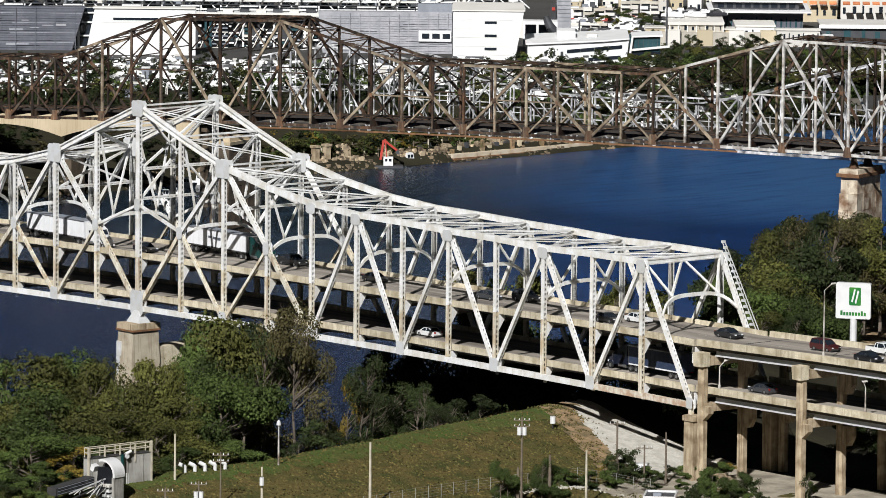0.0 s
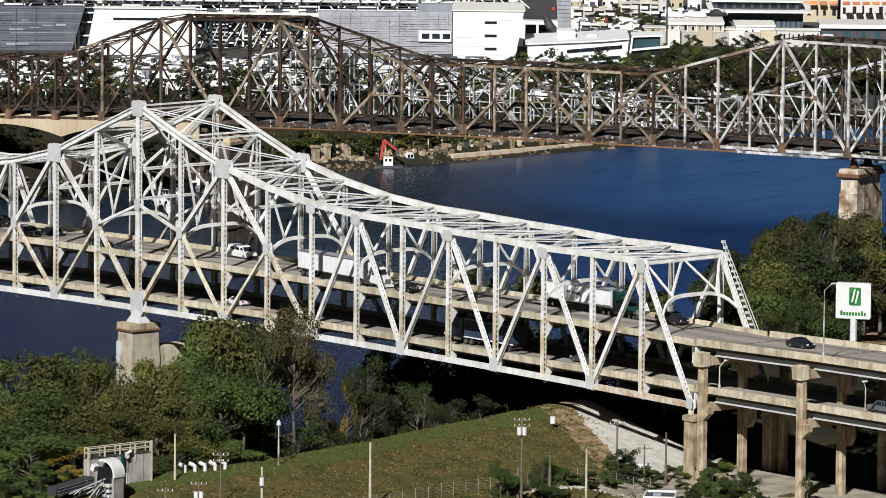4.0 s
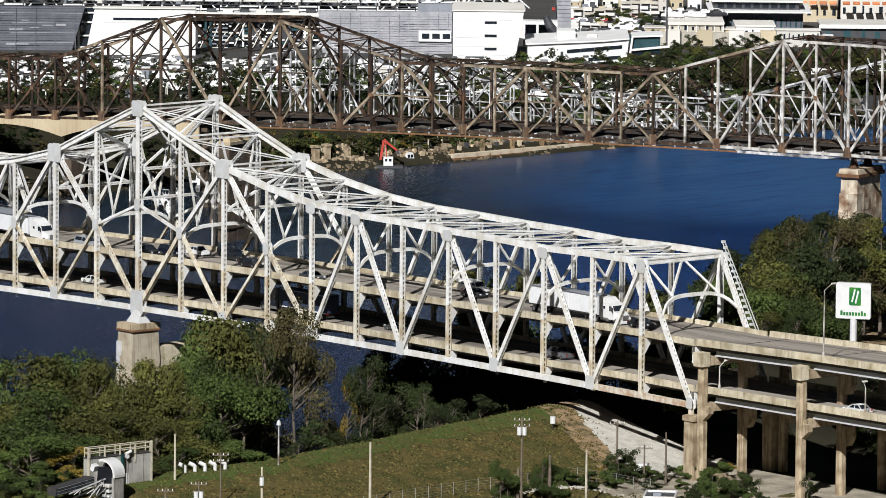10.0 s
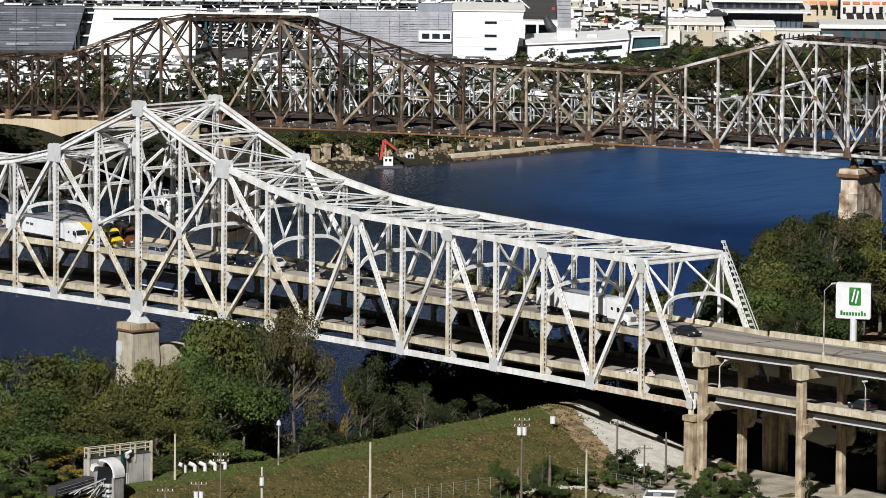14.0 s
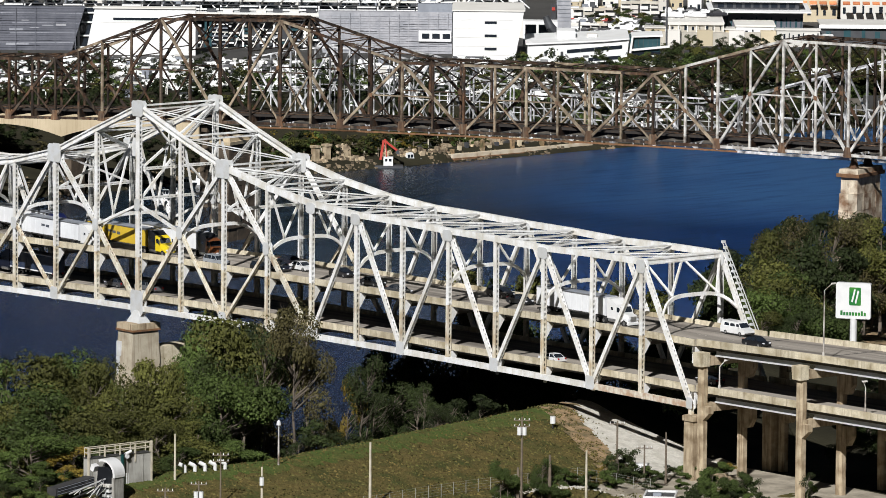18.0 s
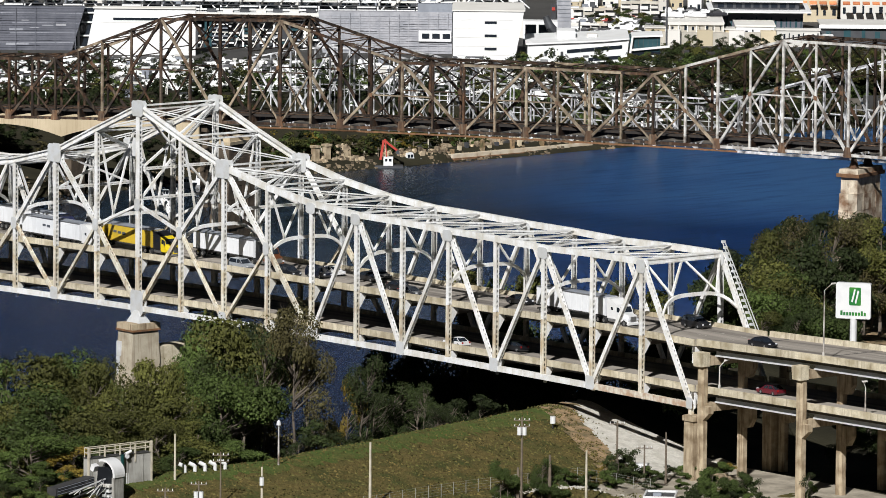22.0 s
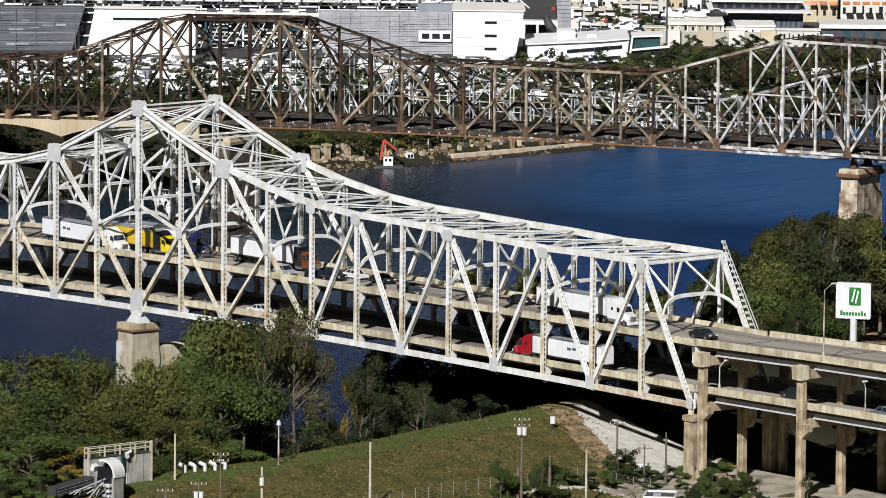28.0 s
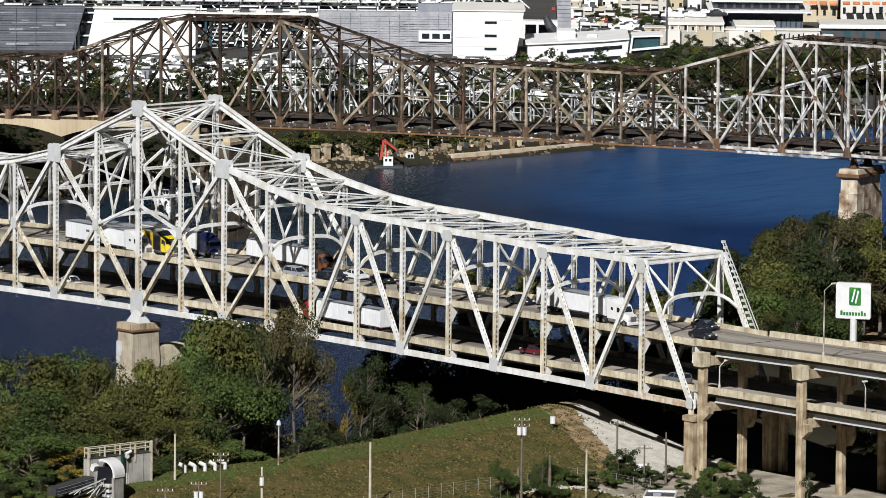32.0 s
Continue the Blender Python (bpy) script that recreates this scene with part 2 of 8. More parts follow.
# ---- mesh builder ----
class Mesh:
    def __init__(self):
        self.v, self.f = [], []

    def add(self, verts, faces):
        k = len(self.v)
        self.v += [tuple(p) for p in verts]
        self.f += [tuple(i + k for i in q) for q in faces]
        return self

    def hexa(self, p):
        """A solid from eight corners: four below, four above, each turning the same way."""
        return self.add(p, [(3, 2, 1, 0), (4, 5, 6, 7), (0, 1, 5, 4), (1, 2, 6, 5), (2, 3, 7, 6), (3, 0, 4, 7)])

    def box(self, x0, y0, z0, x1, y1, z1):
        return self.hexa([(x0, y0, z0), (x1, y0, z0), (x1, y1, z0), (x0, y1, z0), (x0, y0, z1), (x1, y0, z1), (x1, y1, z1), (x0, y1, z1)])

    def beam(self, a, b, w, h, side=(0, 1, 0)):
        """A bar from a to b: h across side, w across the third way."""
        a, b = Vector(a), Vector(b)
        d = (b - a).normalized()
        s = Vector(side)
        s = (s - d * s.dot(d)).normalized()
        n = s.cross(d)
        q = [n * (w / 2 * i) + s * (h / 2 * j) for i, j in ((-1, -1), (1, -1), (1, 1), (-1, 1))]
        return self.hexa([a + k for k in q] + [b + k for k in q])

    def tube(self, a, b, r0, r1=None, n=8):
        a, b = Vector(a), Vector(b)
        r1 = r0 if r1 is None else r1
        d = (b - a).normalized()
        s = d.orthogonal().normalized()
        t = d.cross(s)
        ring = [s * math.cos(2 * math.pi * i / n) + t * math.sin(2 * math.pi * i / n) for i in range(n)]
        return self.add([a + k * r0 for k in ring] + [b + k * r1 for k in ring],
                        [(i, (i + 1) % n, n + (i + 1) % n, n + i) for i in range(n)] + [tuple(range(n - 1, -1, -1)), tuple(range(n, 2 * n))])

    def prism(self, outline, a, b, axis="y"):
        """An outline of (u, z) pushed from a to b along y, or of (u, z) along x, or (x, y) along z."""
        put = {"y": lambda u, w, k: (u, k, w), "x": lambda u, w, k: (k, u, w), "z": lambda u, w, k: (u, w, k)}[axis]
        n = len(outline)
        return self.add([put(u, w, a) for u, w in outline] + [put(u, w, b) for u, w in outline],
                        [tuple(range(n - 1, -1, -1)), tuple(range(n, 2 * n))] + [(i, (i + 1) % n, n + (i + 1) % n, n + i) for i in range(n)])

    def ladder(self, a, b, w, h, side=(0, 1, 0), step=0.76):
        """A built-up member: two plates, and perforated cover plates on the other two faces."""
        a, b = Vector(a), Vector(b)
        d = b - a
        length = d.length
        d.normalize()
        s = Vector(side)
        s = (s - d * s.dot(d)).normalized()
        n = s.cross(d)
        for k in (-1, 1):
            o = s * (k * (h / 2 - 0.03))
            self.beam(a + o, b + o, w, 0.06, s)
            for e in (-1, 1):
                o = n * (k * (w / 2 - 0.02)) + s * (e * (h / 2 - 0.06 - 0.11 * h))
                self.beam(a + o, b + o, 0.03, 0.22 * h, s)
            o = n * (k * (w / 2 - 0.02))
            count = max(2, int(length / step))
            for i in range(count):
                c = a + d * ((i + 0.5) * length / count) + o
                self.beam(c - d * (0.2 * step), c + d * (0.2 * step), 0.026, 0.58 * h, s)
        return self

    def lattice(self, a, b, w, h, side=(0, 1, 0), step=0.9, bar=0.09):
        """A laced bar: four corner angles joined by zigzag flats."""
        a, b = Vector(a), Vector(b)
        d = b - a
        length = d.length
        d.normalize()
        s = Vector(side)
        s = (s - d * s.dot(d)).normalized()
        n = s.cross(d)
        for i in (-1, 1):
            for j in (-1, 1):
                o = n * (i * w / 2) + s * (j * h / 2)
                self.beam(a + o, b + o, bar * 1.3, bar * 1.3, s)
        count = max(2, int(length / step))
        for k in range(count):
            p, q = a + d * (k * length / count), a + d * ((k + 1) * length / count)
            e = 1 if k % 2 else -1
            for j in (-1, 1):
                self.beam(p + n * (e * w / 2) + s * (j * h / 2), q - n * (e * w / 2) + s * (j * h / 2), bar, 0.03, s)
        return self


def data_of(m, material, name="mesh", smooth=False):
    me = bpy.data.meshes.new(name)
    me.from_pydata(m.v, [], m.f)
    me.materials.append(material)
    if smooth:
        me.polygons.foreach_set("use_smooth", [True] * len(me.polygons))
    me.update()
    return me


def part(name, m, material, parent=None, label="", smooth=False):
    """Links a mesh as one object under a thing or under a part."""
    ob = new(name, m if isinstance(m, bpy.types.Mesh) else data_of(m, material, name, smooth))
    ob.parent = parent
    if label:
        tagged(ob, label)
    return ob


def thing(name, label, category, group="", kind="", m=None):
    ob = new(name)
    if m is not None:
        ob.matrix_basis = m
    return tagged(ob, label, category, group, kind)


# ---- ground and river ----
def ramp(t):
    t = min(1.0, max(0.0, t))
    return t * t * (3 - 2 * t)


def crest_x(y):
    return 104.5 - 0.26 * max(-66.0, min(60.0, y))


def shore_x(y):
    return 25.0 - 0.0016 * max(0.0, min(320.0, y)) ** 2


def ground_z(x, y):
    if x < -300:
        d = -332 - x
        z = -2.5 + 5.0 * ramp(d / 12) + 6.5 * ramp((d - 12) / 45)
        return z + (0.5 * noise.noise((x * 0.06, y * 0.06, 3)) if d < 70 else 0)
    c, s = crest_x(y), shore_x(y)
    c = max(c, s + 66)
    land = 20.6 + 0.4 * noise.noise((x * 0.02, y * 0.02, 1))
    top = 26.9
    if x > c - 2:
        z = land + (top - land) * (1 - min(1.0, max(0.0, (x - c - 1.0) / 33.0)) ** 0.9)
    elif x > c - 22:
        z = top - 10.0 * ramp((c - 2 - x) / 20)
    else:
        t = (c - 22 - x) / max(8.0, c - 22 - s)
        z = (top - 10.0) * (1 - t) if t < 1 else -3.0 * min(1.0, (t - 1) * 6)
    # filled lot beside the far bank of trees
    fill = 21.5 * ramp((x - 8) / 14) * ramp((y - 92) / 10) * ramp((152 - y) / 10) * ramp((92 - x) / 14)
    if fill > 1.0:
        z = max(z, fill)
    return z + 0.22 * noise.noise((x * 0.12, y * 0.12, 0))


def sheet(name, xs, ys, height, material, label, category):
    m = Mesh()
    m.v = [(x, y, height(x, y)) for y in ys for x in xs]
    w = len(xs)
    m.f = [(j * w + i, j * w + i + 1, (j + 1) * w + i + 1, (j + 1) * w + i) for j in range(len(ys) - 1) for i in range(w - 1)]
    ob = new(name, data_of(m, material, name, True))
    return tagged(ob, label, category, "", "structure")


def steps(*spans):
    out = []
    for a, b, k in spans:
        out += [a + (b - a) * i / k for i in range(k)]
    return out + [spans[-1][1]]


ground = sheet("ground", steps((-4500, -1000, 8), (-1000, -440, 12), (-440, -320, 40), (-320, -140, 12), (-140, 0, 28), (0, 190, 95), (190, 400, 12), (400, 4500, 12)),
               steps((-4500, -600, 8), (-600, -160, 12), (-160, 70, 92), (70, 420, 70), (420, 900, 16), (900, 4500, 10)),
               ground_z, SOIL, "dark soil of the river banks and level land behind them", "ground")
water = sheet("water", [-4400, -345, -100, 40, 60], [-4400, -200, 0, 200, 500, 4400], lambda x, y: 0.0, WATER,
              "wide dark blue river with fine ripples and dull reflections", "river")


# ---- double-deck cantilever truss bridge ----
PANEL, WIDTH = 11.5, 15.7
TOP = {0: 33.13, 1: 28.9, 2: 25.1, 3: 22.75, 4: 21.2, 5: 20.45, 6: 20.35, 7: 20.15, 8: 20.1, 9: 19.85, 10: 20.2, 11: 20.3}
TOP_LEFT = {1: 28.8, 2: 24.3, 3: 22.0, 4: 20.6}
FIRST, LAST = -22, 12


def chord_z(x):
    return 31.0 + 0.01977 * x - 0.0001014 * x * x


def low(i, y=0.0, dz=0.0):
    return Vector((i * PANEL, y, chord_z(i * PANEL) + dz))


def high(i, y=0.0, dz=0.0):
    i_ = i if i >= -11 else -22 - i
    h = TOP[i_] if i_ >= 0 else TOP_LEFT.get(-i_, 20.0)
    return low(i, y, h + dz)


MID = {0: 17.1, 1: 13.4, -1: 12.9, 3: 12.9, -3: 11.4}


def mid(i, y=0.0):
    return low(i, y, MID[i if i >= -11 else -22 - i])


UP, DOWN = 8.45, 1.75  # roadways above the lower chord
def road_z(x, k):
    z = chord_z(min(x, 138.0)) + k + (0.7 * ramp((x - 60) / 75) if k == UP else 0.5 * ramp((x - 80) / 58))
    if x > 138:
        z += (x - 138) * 0.012 if k == DOWN else min(x - 138, 25) * 0.028 + max(0.0, x - 163) * 0.018
    return z


bridge = thing("truss_bridge", "silver-white double-deck steel truss bridge with rust-stained members", "bridge")


def plate(name, c, w, h, y, parent=None, cut=0.25):
    """A gusset: two eight-cornered plates on the truss's faces."""
    m = Mesh()
    a, b = w / 2, h / 2
    k, q = a * (1 - cut), b * (1 - cut)
    o = [(-a, -q), (-k, -b), (k, -b), (a, -q), (a, q), (k, b), (-k, b), (-a, q)]
    for s in (-1, 1):
        m.prism([(c.x + u, c.z + v) for u, v in o], y + s * 0.40 - 0.03, y + s * 0.40 + 0.03)
    return part(name, m, GUSSET, parent or bridge)


def truss(y):
    def bar(name, a, b, w, h, solid=False, material=STEEL, step=0.76):
        m = Mesh()
        if solid:
            m.beam(a, b, w, h)
        else:
            m.ladder(a, b, w, h, step=step)
        part(name, m, material, bridge)

    for i in range(FIRST, LAST):
        bar("bottom_chord", low(i, y), low(i + 1, y), 0.85, 0.75, True, STEEL_RUST if i >= 10 else STEEL)
        if i < 11:
            a, b = high(i, y), high(i + 1, y)
            m = Mesh()
            if -7 <= i <= 1:
                # open chord: two flanges with a recessed web
                n = Vector((0, 1, 0)).cross((b - a).normalized()) * 0.39
                m.beam(a, b, 0.7, 0.22).beam(a + n, b + n, 0.2, 0.78).beam(a - n, b - n, 0.22, 0.78)
            else:
                m.beam(a, b, 0.95, 0.75)
            part("top_chord", m, STEEL, bridge)
    for i in range(FIRST, 12):
        w = 0.95 if i == 0 else 0.66
        lower = Vector((i * PANEL, y, road_z(i * PANEL, UP)))
        bar("post", low(i, y, 0.3), lower, w, 0.66, material=STEEL_LOW)
        bar("post", lower, high(i, y, -0.3), w, 0.66)
    for o, s in ((0, -1), (0, 1), (-22, 1)):
        for a, b in ((high(o + 2 * s, y), mid(o + s, y)), (mid(o + s, y), low(o, y)), (high(o + 2 * s, y), mid(o + 3 * s, y)), (mid(o + 3 * s, y), low(o + 4 * s, y))):
            bar("diagonal", a, b, 0.68, 0.6, material=STEEL_LOW if b.z - chord_z(b.x) < 1 else STEEL)
        for a, b in ((mid(o + s, y), low(o + 2 * s, y)), (mid(o + 3 * s, y), low(o + 2 * s, y))):
            bar("diagonal", a, b, 0.46, 0.5, material=STEEL_LOW)
        bar("strut", mid(o, y), mid(o + s, y), 0.42, 0.45)
    for k in (5, 7, 9, 11, -5, -7, -9, -11, -13, -15, -17):
        bar("end_post" if k == 11 else "diagonal", high(k, y), low(k + 1, y), 0.7 if k == 11 else 0.6, 0.6)
        bar("diagonal", high(k, y), low(k - 1, y), 0.6, 0.56)
    for i in (2, -2, -20):
        plate("gusset", high(i, y, -0.3), 3.6, 3.0, y)
    for i in (0, -22):
        plate("gusset", high(i, y, -0.2), 3.0, 2.6, y)
    for i in (4, 5, 7, 9, -5, -7, -9, -11, -13, -15, -17):
        plate("gusset", high(i, y, -0.72), 2.3, 1.75, y, cut=0.35)
    plate("gusset", high(11, y, -0.7), 2.0, 2.0, y, cut=0.35)
    for i in (-20, -18, -16, -14, -12, -10, -8, -6, -4, -2, 2, 4, 6, 8, 10):
        plate("gusset", low(i, y, 0.55), 2.0, 2.1, y, cut=0.3)
    for i in (0, -22):
        plate("gusset", low(i, y, 0.9), 3.3, 4.2, y)
    plate("gusset", low(12, y, 0.3), 1.3, 1.7, y)
    for i in (-3, -1, 0, 1, 3, -19, -21, -22):
        plate("gusset", mid(i, y), 1.5, 2.0, y, cut=0.4)


truss(0.0)
truss(WIDTH)

# cross frames, floor beams, top bracing
for i in range(FIRST, LAST + 1):
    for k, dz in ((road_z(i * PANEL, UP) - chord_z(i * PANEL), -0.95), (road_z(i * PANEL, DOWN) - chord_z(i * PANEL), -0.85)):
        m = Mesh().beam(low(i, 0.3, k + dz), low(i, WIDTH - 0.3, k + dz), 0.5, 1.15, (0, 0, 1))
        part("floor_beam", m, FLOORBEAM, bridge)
        for y, s in ((0.0, 1), (WIDTH, -1)):
            c = low(i, y, k)
            m = Mesh().prism([(c.y + s * 0.35, c.z - 0.4), (c.y + s * 2.0, c.z - 0.5), (c.y + s * 0.35, c.z - 2.9)][::s], c.x - 0.34, c.x + 0.34, "x")
            part("bracket", m, STEEL, bridge)
    if i >= 12:
        continue
    m = Mesh().lattice(high(i, 0.3, -0.1), high(i, WIDTH - 0.3, -0.1), 0.75, 0.7, (0, 0, 1), 0.8, 0.14)
    part("top_strut", m, LATTICE, bridge)
    if i < 11:
        for a, b in ((0.3, WIDTH - 0.3), (WIDTH - 0.3, 0.3)):
            p, q = high(i, a, -0.15 - 0.42 * (a > 1)), high(i + 1, b, -0.15 - 0.42 * (a > 1))
            part("top_lateral", Mesh().lattice(p, q, 0.55, 0.34, (0, 0, 1), 0.6, 0.095), LATTICE, bridge)


def arched(i, foot, crown, lean=0.0):
    """A cross frame with an arched lower strut, ties and hangers."""
    n = 14
    x = i * PANEL

    def at(u, z):
        return Vector((x + (chord_z(x) + TOP.get(i, 20) - z) * lean, u, z))

    zb = chord_z(x) + UP
    pts = []
    for k in range(n + 1):
        t = k / n
        u = 0.45 + t * (WIDTH - 0.9)
        e = abs(2 * t - 1)
        pts.append((u, zb + crown - (crown - foot) * e ** 4))
    m = Mesh()
    ring = [at(u, z) + Vector((e, 0, h)) for u, z in pts for e, h in ((-0.22, -0.27), (0.22, -0.27), (0.22, 0.27), (-0.22, 0.27))]
    m.add(ring, [(4 * k + j, 4 * k + (j + 1) % 4, 4 * k + 4 + (j + 1) % 4, 4 * k + 4 + j) for k in range(n) for j in range(4)] + [(3, 2, 1, 0), tuple(4 * n + j for j in range(4))])
    part("arched_strut", m, STEEL, bridge)
    top = high(i).z
    m = Mesh()
    c = WIDTH / 2
    if top - zb - crown > 1.5:
        for s in (-1, 1):
            m.ladder(at(c + s * 0.2, top - 0.3), at(c + s * 4.6, zb + crown), 0.3, 0.3, (1, 0, 0), 0.8)
            m.ladder(at(c + s * (c - 0.5), top - 0.3), at(c + s * 4.4, zb + crown), 0.3, 0.3, (1, 0, 0), 0.8)
        part("sway_brace", m, STEEL, bridge)


for i in range(-21, 10, 2):
    arched(i, 3.7, 5.8)
part("portal_beam", Mesh().beam(high(11, 0.4, 0.0), high(11, WIDTH - 0.4, 0.0), 0.75, 0.85, (0, 0, 1)), STEEL, bridge)
lean = PANEL / (high(11).z - chord_z(138))
arched(11, 4.2, 6.6, lean)
for i in (0, 2, -2, -20, -22):
    for dz in (9.6, 14.5):
        if UP + dz < high(i).z - low(i).z - 2:
            part("cross_strut", Mesh().ladder(low(i, 0.4, UP + dz), low(i, WIDTH - 0.4, UP + dz), 0.45, 0.45, (0, 0, 1)), STEEL, bridge)
            for a, b in ((0.4, WIDTH - 0.4), (WIDTH - 0.4, 0.4)):
                part("sway_brace", Mesh().ladder(low(i, a, UP + dz), high(i, b, -0.4), 0.35, 0.35, (1, 0, 0)), STEEL, bridge)

# decks, stringers, parapets
xs = [FIRST * PANEL + i * PANEL / 2 for i in range(2 * (LAST - FIRST) + 1)] + [138 + i * 8.0 for i in range(1, 24)]
for k, word in ((UP, "upper"), (DOWN, "lower")):
    m = Mesh()
    for a, b in zip(xs, xs[1:]):
        za, zb = road_z(a, k), road_z(b, k)
        m.hexa([(a, 0.75, za - 0.28), (b, 0.75, zb - 0.28), (b, WIDTH - 0.75, zb - 0.28), (a, WIDTH - 0.75, za - 0.28),
                (a, 0.75, za), (b, 0.75, zb), (b, WIDTH - 0.75, zb), (a, WIDTH - 0.75, za)])
    tagged(new("road_" + word, data_of(m, DECK, "road")), "worn grey-brown concrete roadway on the %s bridge deck" % word, "road", "", "structure")
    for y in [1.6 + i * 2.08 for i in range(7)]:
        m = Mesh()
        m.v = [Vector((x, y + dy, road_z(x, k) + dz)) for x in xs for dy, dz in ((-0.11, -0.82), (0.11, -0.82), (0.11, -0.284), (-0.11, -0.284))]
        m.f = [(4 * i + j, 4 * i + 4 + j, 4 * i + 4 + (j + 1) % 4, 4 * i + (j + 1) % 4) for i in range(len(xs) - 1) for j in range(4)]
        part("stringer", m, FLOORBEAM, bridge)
for k in (UP, DOWN):
    for y, s in ((0.5, 1), (WIDTH - 0.5, -1)):
        spans = [(i * PANEL + 0.05, (i + 1) * PANEL - 0.05) for i in range(FIRST, LAST)] + [(138.6 + i * 5.5, 138.6 + i * 5.5 + 5.42) for i in range(33)]
        for a, b in spans:
            o = 0.15 if a > 138 else 0.0
            za, zb = road_z(a, k), road_z(b, k)
            top, bot = (0.85, -0.2) if a > 138 else (0.70, -0.32)
            p = [(a, y - s * o, za + bot), (b, y - s * o, zb + bot), (b, y + s * 0.32, zb + bot), (a, y + s * 0.32, za + bot),
                 (a, y - s * o, za + top), (b, y - s * o, zb + top), (b, y + s * 0.2, zb + top), (a, y + s * 0.2, za + top)]
            part("parapet", Mesh().hexa(p if s > 0 else [p[i] for i in (3, 2, 1, 0, 7, 6, 5, 4)]), PARAPET, bridge)

RUST_BAND = mat("rust_stained_band", (0.22, 0.11, 0.05), 0.9, dark=(0.10, 0.055, 0.03), amount=0.8, scale=0.9, fine=0.3)
# river piers: two shafts on a common wall
for x in (0.0, -22 * PANEL):
    pier = thing("bridge_pier", "weathered tan concrete river pier stained by water", "pier", "bridge piers", m=pose(x, 0, chord_z(x) - 31.0))
    part("wall", Mesh().hexa([(-3.4, -4.0, -6), (3.4, -4.0, -6), (3.4, WIDTH + 4, -6), (-3.4, WIDTH + 4, -6), (-2.5, -3.2, 19.0), (2.5, -3.2, 19.0), (2.5, WIDTH + 3.2, 19.0), (-2.5, WIDTH + 3.2, 19.0)]), PIER_STONE, pier)
    part("wall", Mesh().hexa([(-1.5, 3.1, 19.0), (1.9, 3.1, 19.0), (1.9, WIDTH - 3.1, 19.0), (-1.5, WIDTH - 3.1, 19.0), (-1.4, 2.7, 24.6), (1.8, 2.7, 24.6), (1.8, WIDTH - 2.7, 24.6), (-1.4, WIDTH - 2.7, 24.6)]), PARAPET, pier)
    for y in (0.0, WIDTH):
        part("shaft", Mesh().hexa([(-2.3, y - 3.0, 19.0), (2.3, y - 3.0, 19.0), (2.3, y + 3.0, 19.0), (-2.3, y + 3.0, 19.0), (-2.0, y - 2.6, 27.5), (2.0, y - 2.6, 27.5), (2.0, y + 2.6, 27.5), (-2.0, y + 2.6, 27.5)]), PIER_STONE, pier)
        part("cap", Mesh().box(-2.2, y - 2.8, 27.7, 2.2, y + 2.8, 28.7), CONCRETE, pier)
        part("rusty_band", Mesh().box(-2.3, y - 2.9, 27.4, 2.3, y + 2.9, 27.72), RUST_BAND, pier)
        if y == 0.0 and x == 0.0:
            for a, b, c, d in ((-2.05, -0.9, 23.2, 25.6), (-2.15, -1.2, 21.4, 23.1), (-1.9, -1.5, 20.0, 21.3)):
                part("painted_patch", Mesh().hexa([(a, -2.99, c), (b, -2.99, c), (b, -2.7, c), (a, -2.7, c), (a, -2.93, d), (b, -2.93, d), (b, -2.6, d), (a, -2.6, d)]), GUSSET, pier, "peeling white painted patch")
        part("bearing", Mesh().hexa([(-1.7, y - 1.2, 28.7), (1.7, y - 1.2, 28.7), (1.7, y + 1.2, 28.7), (-1.7, y + 1.2, 28.7), (-0.6, y - 0.5, 30.6), (0.6, y - 0.5, 30.6), (0.6, y + 0.5, 30.6), (-0.6, y + 0.5, 30.6)]), GUSSET, pier)

